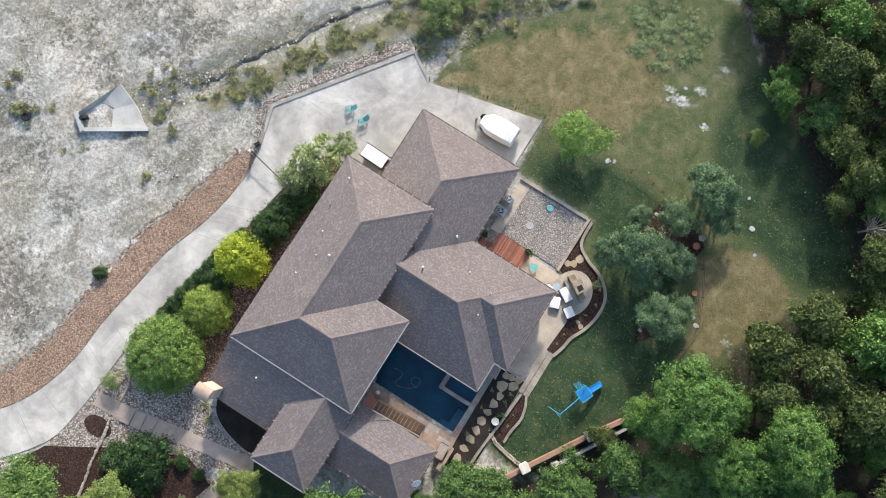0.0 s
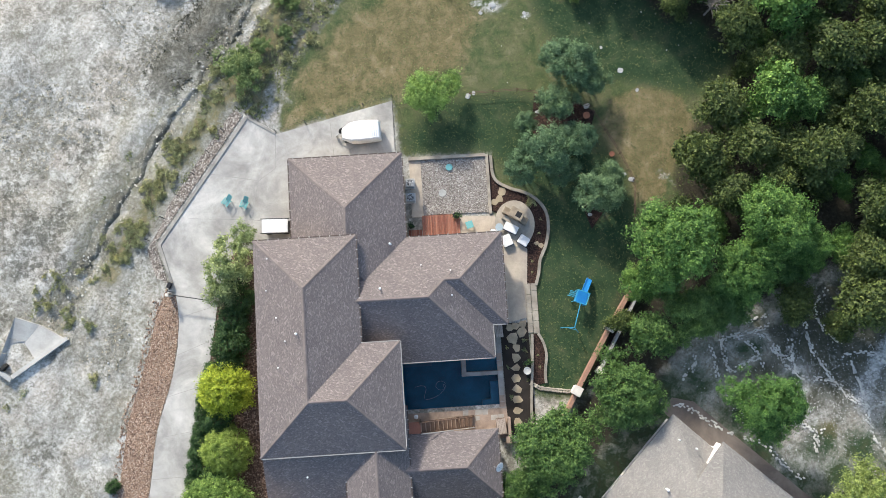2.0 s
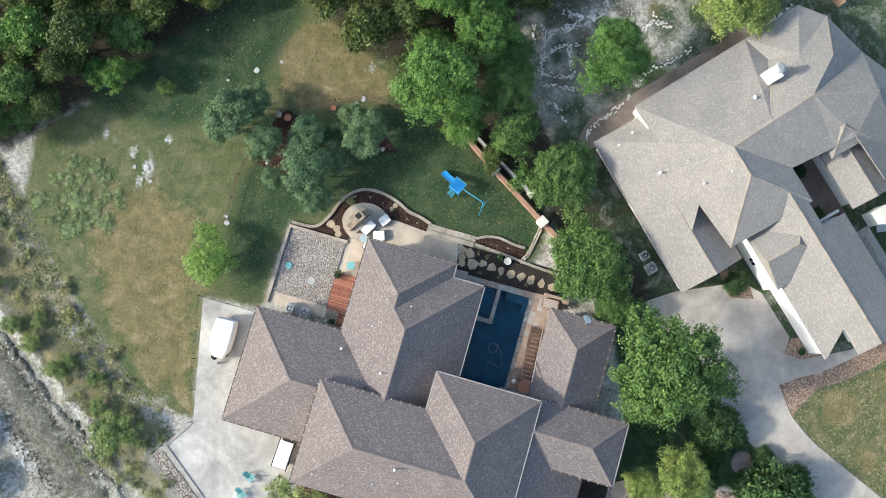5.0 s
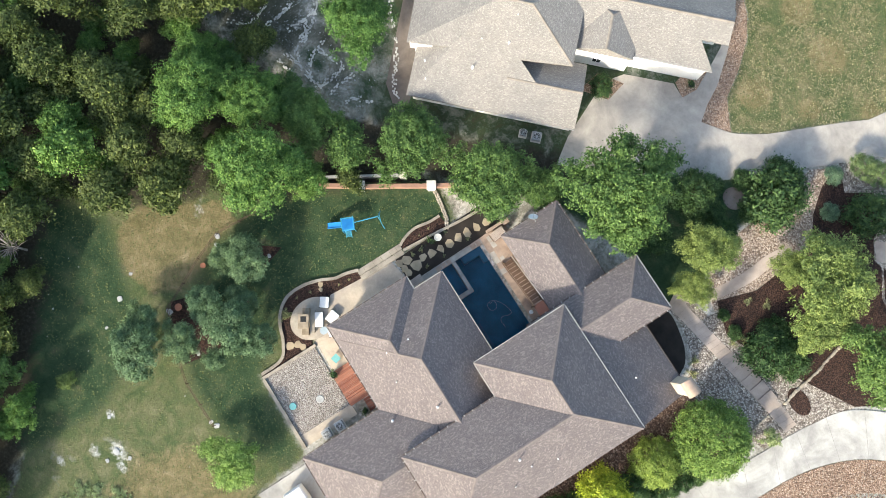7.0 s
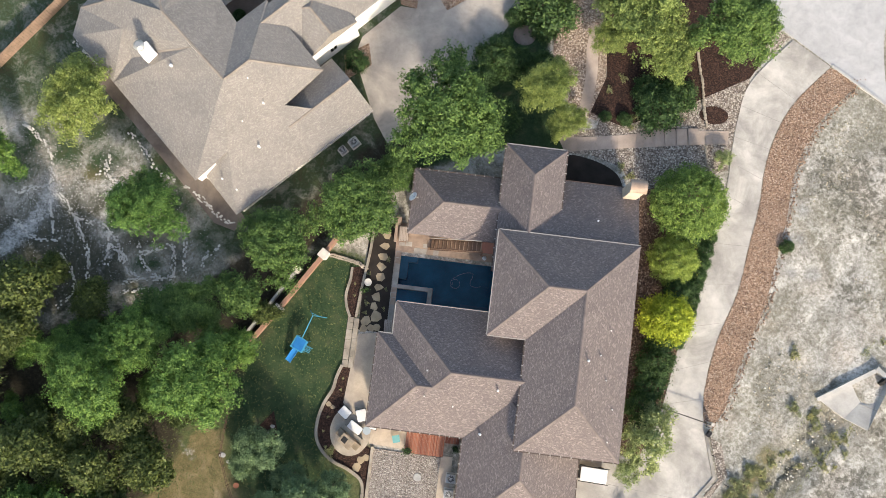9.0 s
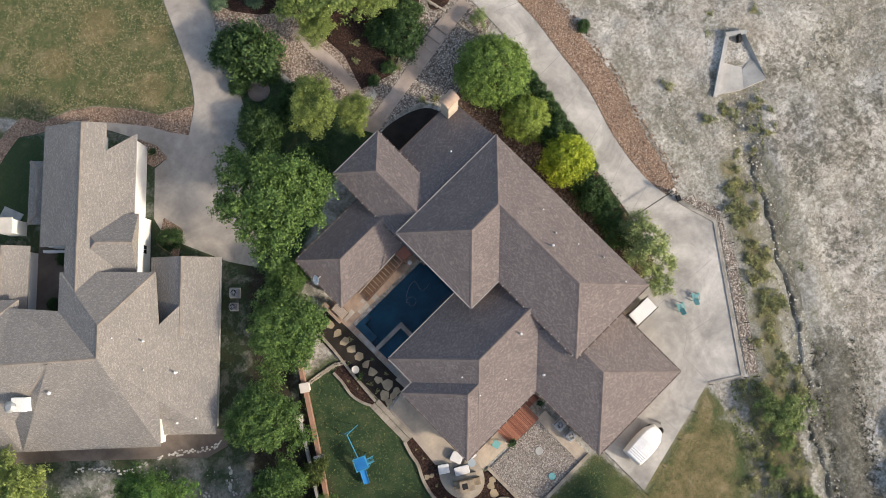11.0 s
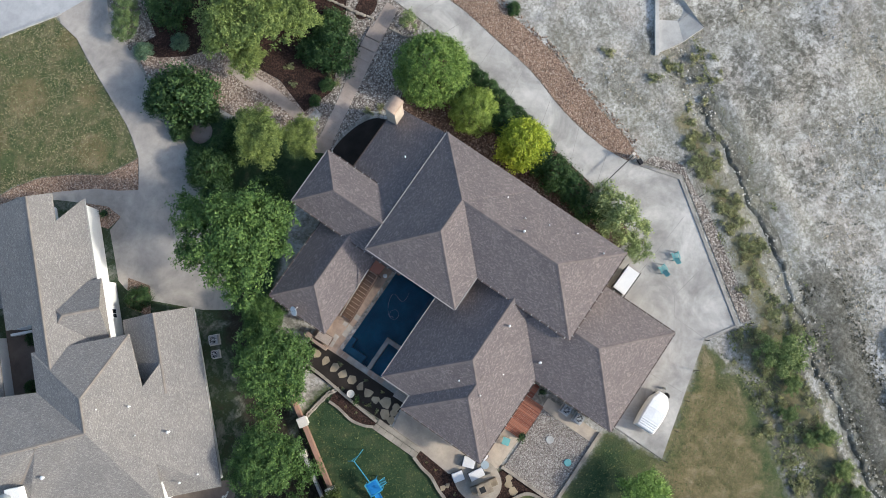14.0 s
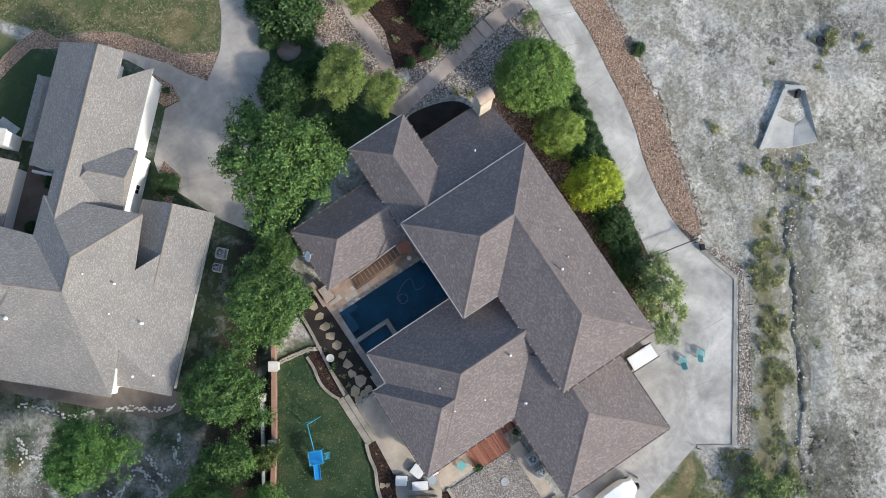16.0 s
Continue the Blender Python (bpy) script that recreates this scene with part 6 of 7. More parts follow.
slab("lower_bed", [*curve_through(BED_S, 4), (12.9, -5.2), (13.1, 0.0)], -0.2, 0.008, M["mulch"], "narrow mulch bed with small plants", "mulch bed")
block_edging("curved tan limestone edging beside the lawn", BED_S, 0.26, 0.18, "edging")
block_edging("weathered grey stone retaining edge", [(13.15, 0.0), (12.95, -3.0), (12.6, -6.6), (12.5, -9.0)], 0.26, 0.22, "edging")
stone_border("rock_row", "pale rubble row on the lawn", [(16.6, -6.0), (15.0, -5.75), (13.6, -5.5), (12.6, -4.9)], 0.3, "rubble", 0.0, rows=2)
steps = thing("stone_steps", "two long weathered limestone terrace steps", "steps", kind="structure")
for k, (x0, x1) in enumerate(((12.78, 13.3), (13.34, 13.95))):
    y = 5.1
    r = random.Random(k)
    while y > 0.1:
        l = min(r.uniform(0.7, 1.2), y - 0.0)
        part("slab", box_bm(x0, y - l + 0.02, -0.2, x1, y, 0.14 - 0.06 * k + r.uniform(-0.01, 0.01), bevel=0.025), M["rubble"], steps)
        y -= l

# creek yard rubble rows of the neighbouring plot
ROWS_EAST = [[(50.3, -15.8), (47.6, -13.9), (46.7, -12.3), (46.4, -9.9), (48.7, -9.0), (49.8, -8.4)], [(46.5, -25.2), (45.0, -24.0), (43.6, -23.2)], [(40.8, -13.6), (40.7, -11.5), (38.9, -10.3)], [(40.7, -12.3), (41.9, -11.2)], [(46.4, -9.4), (44.6, -8.2), (43.3, -6.8), (40.9, -6.2), (39.6, -5.7), (39.2, -1.9)], [(43.3, -6.8), (42.3, -4.8), (41.3, -3.1), (40.9, -0.2)], [(44.2, -2.8), (42.7, -1.2), (42.2, 1.0), (43.6, 2.7)], [(46.4, -9.7), (46.0, -7.6), (45.2, -4.7)], [(49.6, -5.8), (47.2, -4.1), (44.3, -4.2)], [(57.8, 1.2), (58.6, -0.6), (57.2, -2.6), (54.3, -1.9)]]
ROWS_WEST = [[(39.2, -16.2), (37.3, -14.5), (35.5, -12.4), (33.6, -11.7)], [(32.5, -11.3), (30.7, -10.2), (28.3, -8.4), (26.8, -7.9)], [(39.4, -4.2), (37.6, -3.4), (37.2, -2.0), (36.0, -1.4)], [(35.9, -3.7), (34.7, -4.2), (32.8, -4.9), (32.3, -1.7)], [(31.6, -5.5), (31.2, -2.3)], [(29.5, -3.2), (29.1, -4.4), (27.9, -5.6)], [(37.4, -0.5), (36.0, -1.1), (34.3, -1.4), (32.0, -1.8)], [(37.1, 0.3), (35.1, 0.0), (33.1, -0.3)], [(36.2, -4.9), (35.8, -3.1), (33.8, -1.7)], [(37.9, -2.7), (38.3, -4.6), (39.6, -5.7)], [(55.5, -9.8), (56.0, -12.0), (56.2, -14.2)]]
for line in ROWS_EAST + ROWS_WEST:
    stone_border("rubble_row", "low row of pale creek rubble", line, 0.25, "creek", -0.03, jitter=1.3, rows=2, curved=True, skip=0.25, category="stone row", group="creek yard rubble rows")
front_edge = [(-18.6, -31.8), (-19.0, -30.0), (-19.5, -28.2), (-19.7, -26.4), (-20.0, -25.0), (-20.3, -23.8)]
stone_border("bed_edging", "tan stone edging through the mulch", front_edge, 0.42, "rubble", 0.03, jitter=0.15)
stone_border("bed_edging", "tan stone edging through the rock bed", [(-20.4, -22.0), (-20.5, -20.2), (-21.5, -18.6)], 0.36, "rubble", 0.02, jitter=0.2)

# stepping stones
FLAGS = [(12.3, 1.0, 0.42), (12.1, 0.25, 0.55), (11.55, 0.9, 0.4), (10.9, 0.8, 0.45), (11.2, -0.35, 0.6), (11.5, -1.3, 0.45), (11.35, -2.3, 0.5), (11.3, -3.35, 0.45), (11.25, -4.4, 0.5), (11.3, -5.45, 0.5), (11.2, -6.5, 0.5), (11.1, -7.6, 0.5), (11.05, -8.7, 0.45), (11.1, 14.7, 0.5), (10.8, 14.0, 0.42), (10.25, 13.7, 0.4), (14.7, 8.9, 0.28), (14.25, 9.2, 0.25)]
for x, y, s in FLAGS:
    r = random.Random(int(x * 100 + y * 10))
    pts = [(s * r.uniform(0.75, 1.3) * math.cos(a), s * r.uniform(0.65, 1.15) * math.sin(a)) for a in [k * math.tau / 6 + r.uniform(-0.25, 0.25) for k in range(6)]]
    bm = prism_bm(pts, -0.1, 0.04)
    bmesh.ops.bevel(bm, geom=[e for e in bm.edges if all(v.co.z > 0 for v in e.verts)], offset=0.02, segments=1, affect="EDGES")
    single("stepping_stone", bm, M["flag"], "irregular tan flagstone set in the ground", "stepping stone", "stepping stones", at=(x, y, 0.0))

# ---- garden walls with pillars ----
def garden_wall():
    w = thing("yard_wall", "terracotta coloured yard wall with cast stone pillar caps", "wall")
    a, b = Vector((11.0, -16.0)), Vector((24.6, 5.6))
    d = (b - a).normalized()
    n = Vector((-d.y, d.x))
    for s, e in ((a, Vector((17.05, -6.1))), (Vector((17.25, -5.75)), Vector((20.8, -0.05))), (Vector((21.1, 0.4)), b)):
        q = [s + n * 0.17, e + n * 0.17, e - n * 0.17, s - n * 0.17]
        part("wall_run", prism_bm([tuple(v) for v in q], -0.3, 0.9), M["fence"], w)
        q = [s + n * 0.2, e + n * 0.2, e - n * 0.2, s - n * 0.2]
        part("coping", prism_bm([tuple(v) for v in q], 0.9, 0.98), M["fence"], w)
    t = math.degrees(math.atan2(d.y, d.x))
    for p in ((17.1, -5.9), (20.95, 0.2)):
        part("pillar", box_bm(p[0] - 0.38, p[1] - 0.38, -0.3, p[0] + 0.38, p[1] + 0.38, 1.25, turn=t), M["capstone"], w, "cream limestone pillar")
        bm = box_bm(p[0] - 0.48, p[1] - 0.48, 1.25, p[0] + 0.48, p[1] + 0.48, 1.4, turn=t, bevel=0.03)
        part("pillar_cap", bm, M["capstone"], w, "cream cast stone cap")


garden_wall()


def back_rail():
    w = thing("boundary_wall", "thin pale boundary wall with an end pillar", "wall")
    a, b = Vector((19.7, -4.0)), Vector((25.2, 5.2))
    d = (b - a).normalized()
    n = Vector((-d.y, d.x)) * 0.12
    part("wall_run", prism_bm([tuple(v) for v in (a + n, b + n, b - n, a - n)], -0.4, 0.85), M["grey_rock"], w)
    part("pillar_cap", box_bm(19.3, -4.45, -0.3, 20.0, -3.75, 1.15, turn=57, bevel=0.03), M["capstone"], w, "cream cast stone pillar")


back_rail()
# Dark sheet for the shadow that fills the gap between the walls.
slab("wall_gap", [(17.6, -6.4), (19.9, -4.3), (25.6, 4.8), (25.0, 5.4), (21.4, -0.2)], -0.2, -0.02, M["soil_and_shade"], "dark strip painting the shade between the two walls", "garden bed")


# ---- play set ----
def play_set():
    p = thing("swing_set", "blue metal swing set with platform and slide on the lawn", "swing set", (18.2, 3.35, 0.0), 150.0)
    # local x runs along the swing beam's far end from the platform
    for x in (-0.6, 0.6):
        for y in (-0.6, 0.6):
            part("post", tube_bm([(x, y, -0.1), (x, y, 2.1)], 0.04, 8), M["blue_metal"], p)
    part("platform", box_bm(-0.62, -0.62, 1.2, 0.62, 0.62, 1.27, bevel=0.02), M["blue"], p, "bright blue platform deck")
    for z in (1.65, 2.05):
        for q in (((-0.6, -0.6, z), (0.6, -0.6, z)), ((-0.6, 0.6, z), (0.6, 0.6, z)), ((-0.6, -0.6, z), (-0.6, 0.6, z)), ((0.6, -0.6, z), (0.6, 0.6, z))):
            part("rail", tube_bm(q, 0.03, 6), M["blue_metal"], p)
    bm = bmesh.new()
    add_box(bm, -0.28, 0.62, 0.0, 0.28, 2.2, 0.05)
    for x in (-0.3, 0.25):
        add_box(bm, x, 0.62, 0.0, x + 0.05, 2.2, 0.2)
    for v in bm.verts:
        v.co.z += 1.2 - 0.62 * (v.co.y - 0.62)
    s = part("slide", bm, M["blue"], p, "bright blue plastic slide")
    s.matrix_basis = pose(0, 0, 0, 0, 0, 82)
    lad = part("ladder", tube_bm([(-0.3, 0, 0), (-0.3, 0, 0.01)], 0.02, 6), M["blue_metal"], p, "pale blue ladder")
    bm = bmesh.new()
    for x in (-0.28, 0.28):
        add_tube(bm, [(x, -0.62, 1.3), (x, -1.15, -0.05)], 0.03, 6)
    for k in range(6):
        add_tube(bm, [(-0.28, -0.68 - 0.08 * k, 1.15 - 0.2 * k), (0.28, -0.68 - 0.08 * k, 1.15 - 0.2 * k)], 0.025, 6)
    old = lad.data
    bm.to_mesh(old)
    bm.free()
    lad.matrix_basis = pose(0, 0, 0, 0, 0, -8)
    beam_end = (3.1, 0.25, 2.15)
    part("beam", tube_bm([(0.6, 0.0, 2.1), beam_end], 0.05, 8), M["blue_metal"], p)
    part("leg", tube_bm([beam_end, (3.3, 1.1, -0.05)], 0.04, 8), M["blue_metal"], p)
    part("leg", tube_bm([beam_end, (3.5, -0.75, -0.05)], 0.04, 8), M["blue_metal"], p)
    part("brace", tube_bm([(3.2, 0.68, 1.1), (3.3, -0.25, 1.1)], 0.03, 6), M["blue_metal"], p)
    return p


PLAY = play_set()
PLAY.matrix_basis = pose(18.2, 3.3, 0, 0, 0, 246)


# ---- parking court ----
def trailer():
    t = thing("covered_trailer", "small trailer under a white fitted cover", "trailer", (-3.0, 21.6, 0.03), 2.0)
    bm = bmesh.new()
    rows = []
    prof = [(-1.95, 0.5, 0.95), (-1.8, 0.56, 1.3), (-1.0, 0.98, 1.7), (-0.2, 1.06, 1.85), (0.9, 1.06, 1.85)]
    prof += [(1.05 + 0.11 * k, 1.05 - 0.008 * k, 1.84 - 0.015 * k + 0.035 * (k % 2)) for k in range(9)] + [(2.06, 0.97, 1.3)]
    for x, w, h in prof:
        rows.append([bm.verts.new((x, y * w, z)) for y, z in ((-1.0, 0.45), (-1.03, 0.9), (-0.98, h - 0.22), (-0.84, h - 0.04), (0.0, h), (0.84, h - 0.04), (0.98, h - 0.22), (1.03, 0.9), (1.0, 0.45))])
    for a, b in zip(rows, rows[1:]):
        for k in range(8):
            bm.faces.new((a[k], a[k + 1], b[k + 1], b[k]))
    bm.faces.new(rows[0])
    bm.faces.new(list(reversed(rows[-1])))
    bmesh.ops.recalc_face_normals(bm, faces=bm.faces)
    part("cover", bm, M["white_cover"], t, "taut white fabric cover")
    part("chassis", box_bm(-1.7, -0.8, 0.35, 1.8, 0.8, 0.5), M["dark_metal"], t)
    for y in (-1.0, 0.8):
        wh = part("wheel", lathe_bm([(0.2, 0.0), (0.33, 0.02), (0.34, 0.1), (0.33, 0.18), (0.2, 0.2)]), M["rubber"], t, "black rubber tyre")
        wh.matrix_basis = pose(0.2, y + 0.2, 0.34, 90, 0, 0)
    part("drawbar", tube_bm([(-1.7, 0.5, 0.45), (-2.6, 0.0, 0.45), (-1.7, -0.5, 0.45)], 0.04, 6), M["grey_metal"], t)
    part("jockey_wheel", lathe_bm([(0.1, 0.0), (0.12, 0.05), (0.1, 0.3), (0.06, 0.7)], (-2.5, 0.0, 0.0), 10), M["grey_metal"], t)
    sp = part("spare_tyre", lathe_bm([(0.16, 0.0), (0.31, 0.02), (0.33, 0.1), (0.31, 0.18), (0.16, 0.2)]), M["rubber"], t, "black spare tyre")
    sp.matrix_basis = pose(-2.0, 0.45, 0.75, 60, 0, 40)


trailer()


def utility_cart():
    c = thing("utility_cart", "utility cart with a flat white roof beside the house", "cart", (-12.0, 12.35, 0.03), -2.0)
    part("roof", box_bm(-1.3, -0.68, 1.8, 1.3, 0.68, 1.9, bevel=0.04), M["white_metal"], c, "flat white plastic roof")
    for y in (-0.74, 0.74):
        part("roof_rail", tube_bm([(-1.45, y, 1.82), (1.45, y, 1.82)], 0.05, 6), M["dark_metal"], c, "black roof rail")
    part("body", box_bm(-1.35, -0.62, 0.35, 1.35, 0.62, 0.75, bevel=0.06), M["dark_metal"], c)
    part("seat", box_bm(-0.3, -0.55, 0.75, 0.5, 0.55, 0.95, bevel=0.05), M["rubber"], c)
    for x in (-1.15, 1.1):
        for y in (-0.58, 0.58):
            part("post", tube_bm([(x, y, 0.7), (x * 0.98, y, 1.8)], 0.03, 6), M["dark_metal"], c)
    for x in (-0.9, 0.9):
        for y in (-0.66, 0.46):
            wh = part("wheel", lathe_bm([(0.1, 0.0), (0.27, 0.02), (0.28, 0.1), (0.27, 0.18), (0.1, 0.2)], sides=16), M["rubber"], c)
            wh.matrix_basis = pose(x, y + 0.2, 0.28, 90, 0, 0)
    part("bumper", tube_bm([(-1.4, -0.6, 1.0), (-1.42, 0.6, 1.0)], 0.04, 6), M["white_metal"], c, "white bar")


utility_cart()


def adirondack(at, turn):
    ch = thing("garden_chair", "teal adirondack chair on the concrete", "chair", at, turn, group="teal garden chairs")
    for k in range(5):
        part("seat_slat", box_bm(-0.28, -0.3 + 0.12 * k, 0.36 - 0.02 * k, 0.28, -0.2 + 0.12 * k, 0.38 - 0.02 * k), M["teal"], ch)
    for k in range(5):
        x = -0.26 + 0.105 * k
        bm = box_bm(x, 0.0, 0.0, x + 0.095, 0.025, 0.75 + 0.08 * math.sin((k + 0.5) / 5 * math.pi))
        b = part("back_slat", bm, M["teal"], ch)
        b.matrix_basis = pose(0, 0.2, 0.32, -52, 0, 0)
    for x in (-0.38, 0.26):
        part("arm", box_bm(x, -0.4, 0.56, x + 0.12, 0.38, 0.585, bevel=0.008), M["teal"], ch)
        part("leg", box_bm(x + 0.03, -0.36, 0.0, x + 0.09, -0.27, 0.56), M["teal"], ch)
        part("leg", box_bm(x + 0.03, 0.3, 0.0, x + 0.09, 0.38, 0.56), M["teal"], ch)
    return ch


adirondack((-17.1, 15.3, 0.026), -40)
adirondack((-15.3, 14.95, 0.026), -25)

court = bpy.data.objects["parking_court"]
for line in ([(-21.1, 13.9), (-14.9, 13.4), (-13.8, 17.4), (-12.0, 18.6)], [(-13.8, 17.4), (-18.7, 18.4)], [(-12.0, 18.6), (-11.9, 22.1)], [(-14.9, 13.4), (-10.2, 12.9)], [(-5.9, 18.9), (-6.2, 23.4)]):
    for (x0, y0), (x1, y1) in zip(line, line[1:]):
        d = Vector((x1 - x0, y1 - y0)).normalized()
        n = Vector((-d.y, d.x)) * 0.025
        a, b = Vector((x0, y0)), Vector((x1, y1))
        part("joint", prism_bm([tuple(v) for v in (a - n, b - n, b + n, a + n)], 0.0, 0.031), M["joint"], court)
drive = bpy.data.objects["driveway"]
for k in range(4, len(DRIVE_L) - 2, 4):
    j = min(len(DRIVE_R) - 1, round(k * len(DRIVE_R) / len(DRIVE_L)) + 2)
    a, b = Vector(DRIVE_L[k]), Vector(DRIVE_R[j])
    d = (b - a).normalized()
    n = Vector((-d.y, d.x)) * 0.02
    part("joint", prism_bm([tuple(v) for v in (a - n, b - n, b + n, a + n)], 0.0, 0.025), M["joint"], drive)

# kerb wall, stone strip and wire fence along the court
slab("court_kerb", [(-23.0, 6.9), (-24.35, 11.4), (-14.95, 24.25), (-14.7, 24.0), (-24.0, 11.4), (-22.7, 6.8)], -0.2, 0.12, M["court_kerb"], "grey brown concrete kerb round the parking court", "kerb")
slab("court_gravel", [(-23.4, 7.4), (-24.6, 11.5), (-15.2, 24.4), (-16.2, 25.1), (-25.7, 11.8), (-24.6, 8.0)], -0.2, 0.0, M["gravel_grey"], "grey rubble strip outside the parking court", "gravel bed")
slab("court_kerb", [(-14.7, 24.2), (-11.9, 22.4), (-11.9, 22.15), (-14.8, 24.0)], -0.2, 0.1, M["court_kerb"], "grey brown kerb at the court corner", "kerb")


def wire_fence(line, spacing, h, name="wire_fence", label="wire fence with dark steel posts", material="dark_metal", wires=(0.6, 1.1), bar=0.008):
    f = thing(name, label, "fence")
    for (x0, y0), (x1, y1) in zip(line, line[1:]):
        d = math.hypot(x1 - x0, y1 - y0)
        n = max(1, round(d / spacing))
        for i in range(n + 1):
            t = i / n
            part("post", tube_bm([(x0 + (x1 - x0) * t, y0 + (y1 - y0) * t, -0.3), (x0 + (x1 - x0) * t, y0 + (y1 - y0) * t, h)], 0.035, 6), M[material], f)
        for z in wires:
            part("wire", tube_bm([(x0, y0, z * h / 1.2), (x1, y1, z * h / 1.2)], bar, 4), M[material], f)
    return f


wire_fence([(-23.0, 6.5), (-23.7, 9.2), (-25.2, 11.9), (-15.6, 25.0)], 2.9, 1.5)
wire_fence([(-14.8, 24.4), (-11.8, 22.4), (-5.7, 23.9), (0.4, 25.3)], 3.0, 1.2)
wire_fence([(0.4, 25.3), (0.5, 19.2)], 3.0, 1.2)
wire_fence([(8.4, 25.1), (13.4, 25.2), (15.9, 24.7), (20.8, 23.0), (23.5, 17.9), (24.7, 15.0), (24.4, 10.0)], 2.4, 1.2, "rail_fence", "weathered dark wood rail fence round the garden", "wood", wires=(0.55, 1.05), bar=0.03)


def board_fence(x0, y0, x1, y1, h=1.7):
    f = thing("board_fence", "weathered brown timber fence behind the neighbouring house", "fence")
    d = Vector((x1 - x0, y1 - y0))
    n = int(d.length / 0.3)
    turn = math.degrees(math.atan2(d.y, d.x))
    for k in range(n):
        p = Vector((x0, y0)) + d * ((k + 0.5) / n)
        part("board", box_bm(p.x - 0.14, p.y - 0.02, -0.1, p.x + 0.14, p.y + 0.02, h, turn=turn), M["pale_wood"], f)
    for k in range(0, n, 8):
        p = Vector((x0, y0)) + d * (k / n) + Vector((-d.y, d.x)).normalized() * 0.08
        part("post", box_bm(p.x - 0.06, p.y - 0.06, -0.2, p.x + 0.06, p.y + 0.06, h + 0.1, turn=turn), M["wood"], f)


board_fence(54.6, -20.2, 47.6, -29.8)


def gate():
    g = thing("driveway_gate", "dark metal swing gate across the driveway", "gate")
    part("post", box_bm(-23.3, 6.0, -0.2, -23.0, 6.3, 1.5), M["capstone"], g, "pale gate post")
    part("arm", tube_bm([(-23.1, 6.2, 1.15), (-17.4, 5.0, 1.15)], 0.05, 6), M["dark_metal"], g)
    part("post", tube_bm([(-17.4, 5.0, -0.2), (-17.4, 5.0, 1.3)], 0.06, 8), M["dark_metal"], g)
    part("opener_box", box_bm(-23.5, 7.0, 0.0, -22.9, 7.35, 0.5, turn=60), M["dark_metal"], g)


gate()

# ---- house surroundings ----
def condenser(at, turn, label="grey air conditioner condenser beside the wall", s=0.85):
    a = thing("air_conditioner", label, "air conditioner", at, turn, group="air conditioners")
    h = s / 2
    part("case", box_bm(-h, -h, 0.06, h, h, 0.8, bevel=0.03), M["grey_metal"], a)
    part("pad", box_bm(-h - 0.1, -h - 0.1, -0.05, h + 0.1, h + 0.1, 0.06), M["capstone"], a)
    bm = bmesh.new()
    for r in (0.12, 0.2, 0.28, 0.34):
        add_tube(bm, [(r * math.cos(k * math.tau / 20), r * math.sin(k * math.tau / 20), 0.83) for k in range(21)], 0.012, 4)
    part("grille", bm, M["white_metal"], a, "pale wire fan grille")
    part("fan_well", lathe_bm([(0.36, 0.8), (0.36, 0.806)]), M["dark_metal"], a, "dark fan opening")
    part("fan_hub", lathe_bm([(0.1, 0.806), (0.1, 0.82), (0.06, 0.84)], sides=12), M["grey_metal"], a)


condenser((1.72, 16.1, 0.0), 0)
condenser((1.7, 14.6, 0.0), 0)
condenser((15.7, -17.8, 0.0), 45, "large grey condenser beside the neighbouring wall", 0.88)
condenser((16.75, -16.85, 0.0), 45, "small grey condenser beside the neighbouring wall", 0.66)


def fireplace():
    f = thing("outdoor_fireplace", "tan limestone outdoor fireplace with a dark flue", "fireplace", (12.3, 12.1, 0.05), -33.0)
    part("chimney", box_bm(-0.65, -0.45, 0.0, 0.65, 0.45, 1.7, bevel=0.03), M["hearth"], f)
    part("chimney_top", box_bm(-0.72, -0.52, 1.7, 0.72, 0.52, 1.82, bevel=0.02), M["hearth"], f)
    part("flue", box_bm(-0.05, -0.28, 1.815, 0.5, 0.28, 1.84), M["rubber"], f, "black flue opening")
    part("hearth", box_bm(-1.1, -0.95, 0.0, 1.15, -0.45, 0.4, bevel=0.03), M["rubble"], f, "grey stone hearth")
    part("side_wall", box_bm(0.65, -0.4, 0.0, 1.35, 0.3, 0.7, bevel=0.03), M["hearth"], f)
    part("side_wall", box_bm(-1.35, -0.4, 0.0, -0.65, 0.3, 0.7, bevel=0.03), M["hearth"], f)


fireplace()


def lounger(at, turn, l=1.5, w=0.75):
    c = thing("patio_lounge", "patio seat with thick white cushion", "lounge chair", at, turn, group="white patio seats")
    part("frame", box_bm(-w / 2 - 0.04, -l / 2 - 0.04, 0.22, w / 2 + 0.04, l / 2 + 0.04, 0.3, bevel=0.02), M["dark_metal"], c)
    part("cushion", box_bm(-w / 2, -l / 2, 0.3, w / 2, l / 2, 0.46, bevel=0.05), M["cushion"], c)
    for x in (-w / 2, w / 2 - 0.05):
        for y in (-l / 2, l / 2 - 0.05):
            part("leg", box_bm(x, y, 0.0, x + 0.05, y + 0.05, 0.22), M["dark_metal"], c)


lounger((11.75, 10.85, 0.052), 60, 1.5, 0.85)
lounger((12.95, 9.5, 0.052), 55, 1.1, 0.95)
lounger((11.25, 9.6, 0.052), 20, 1.2, 1.0)
lounger((10.1, 10.45, 0.052), 80, 1.0, 0.7)


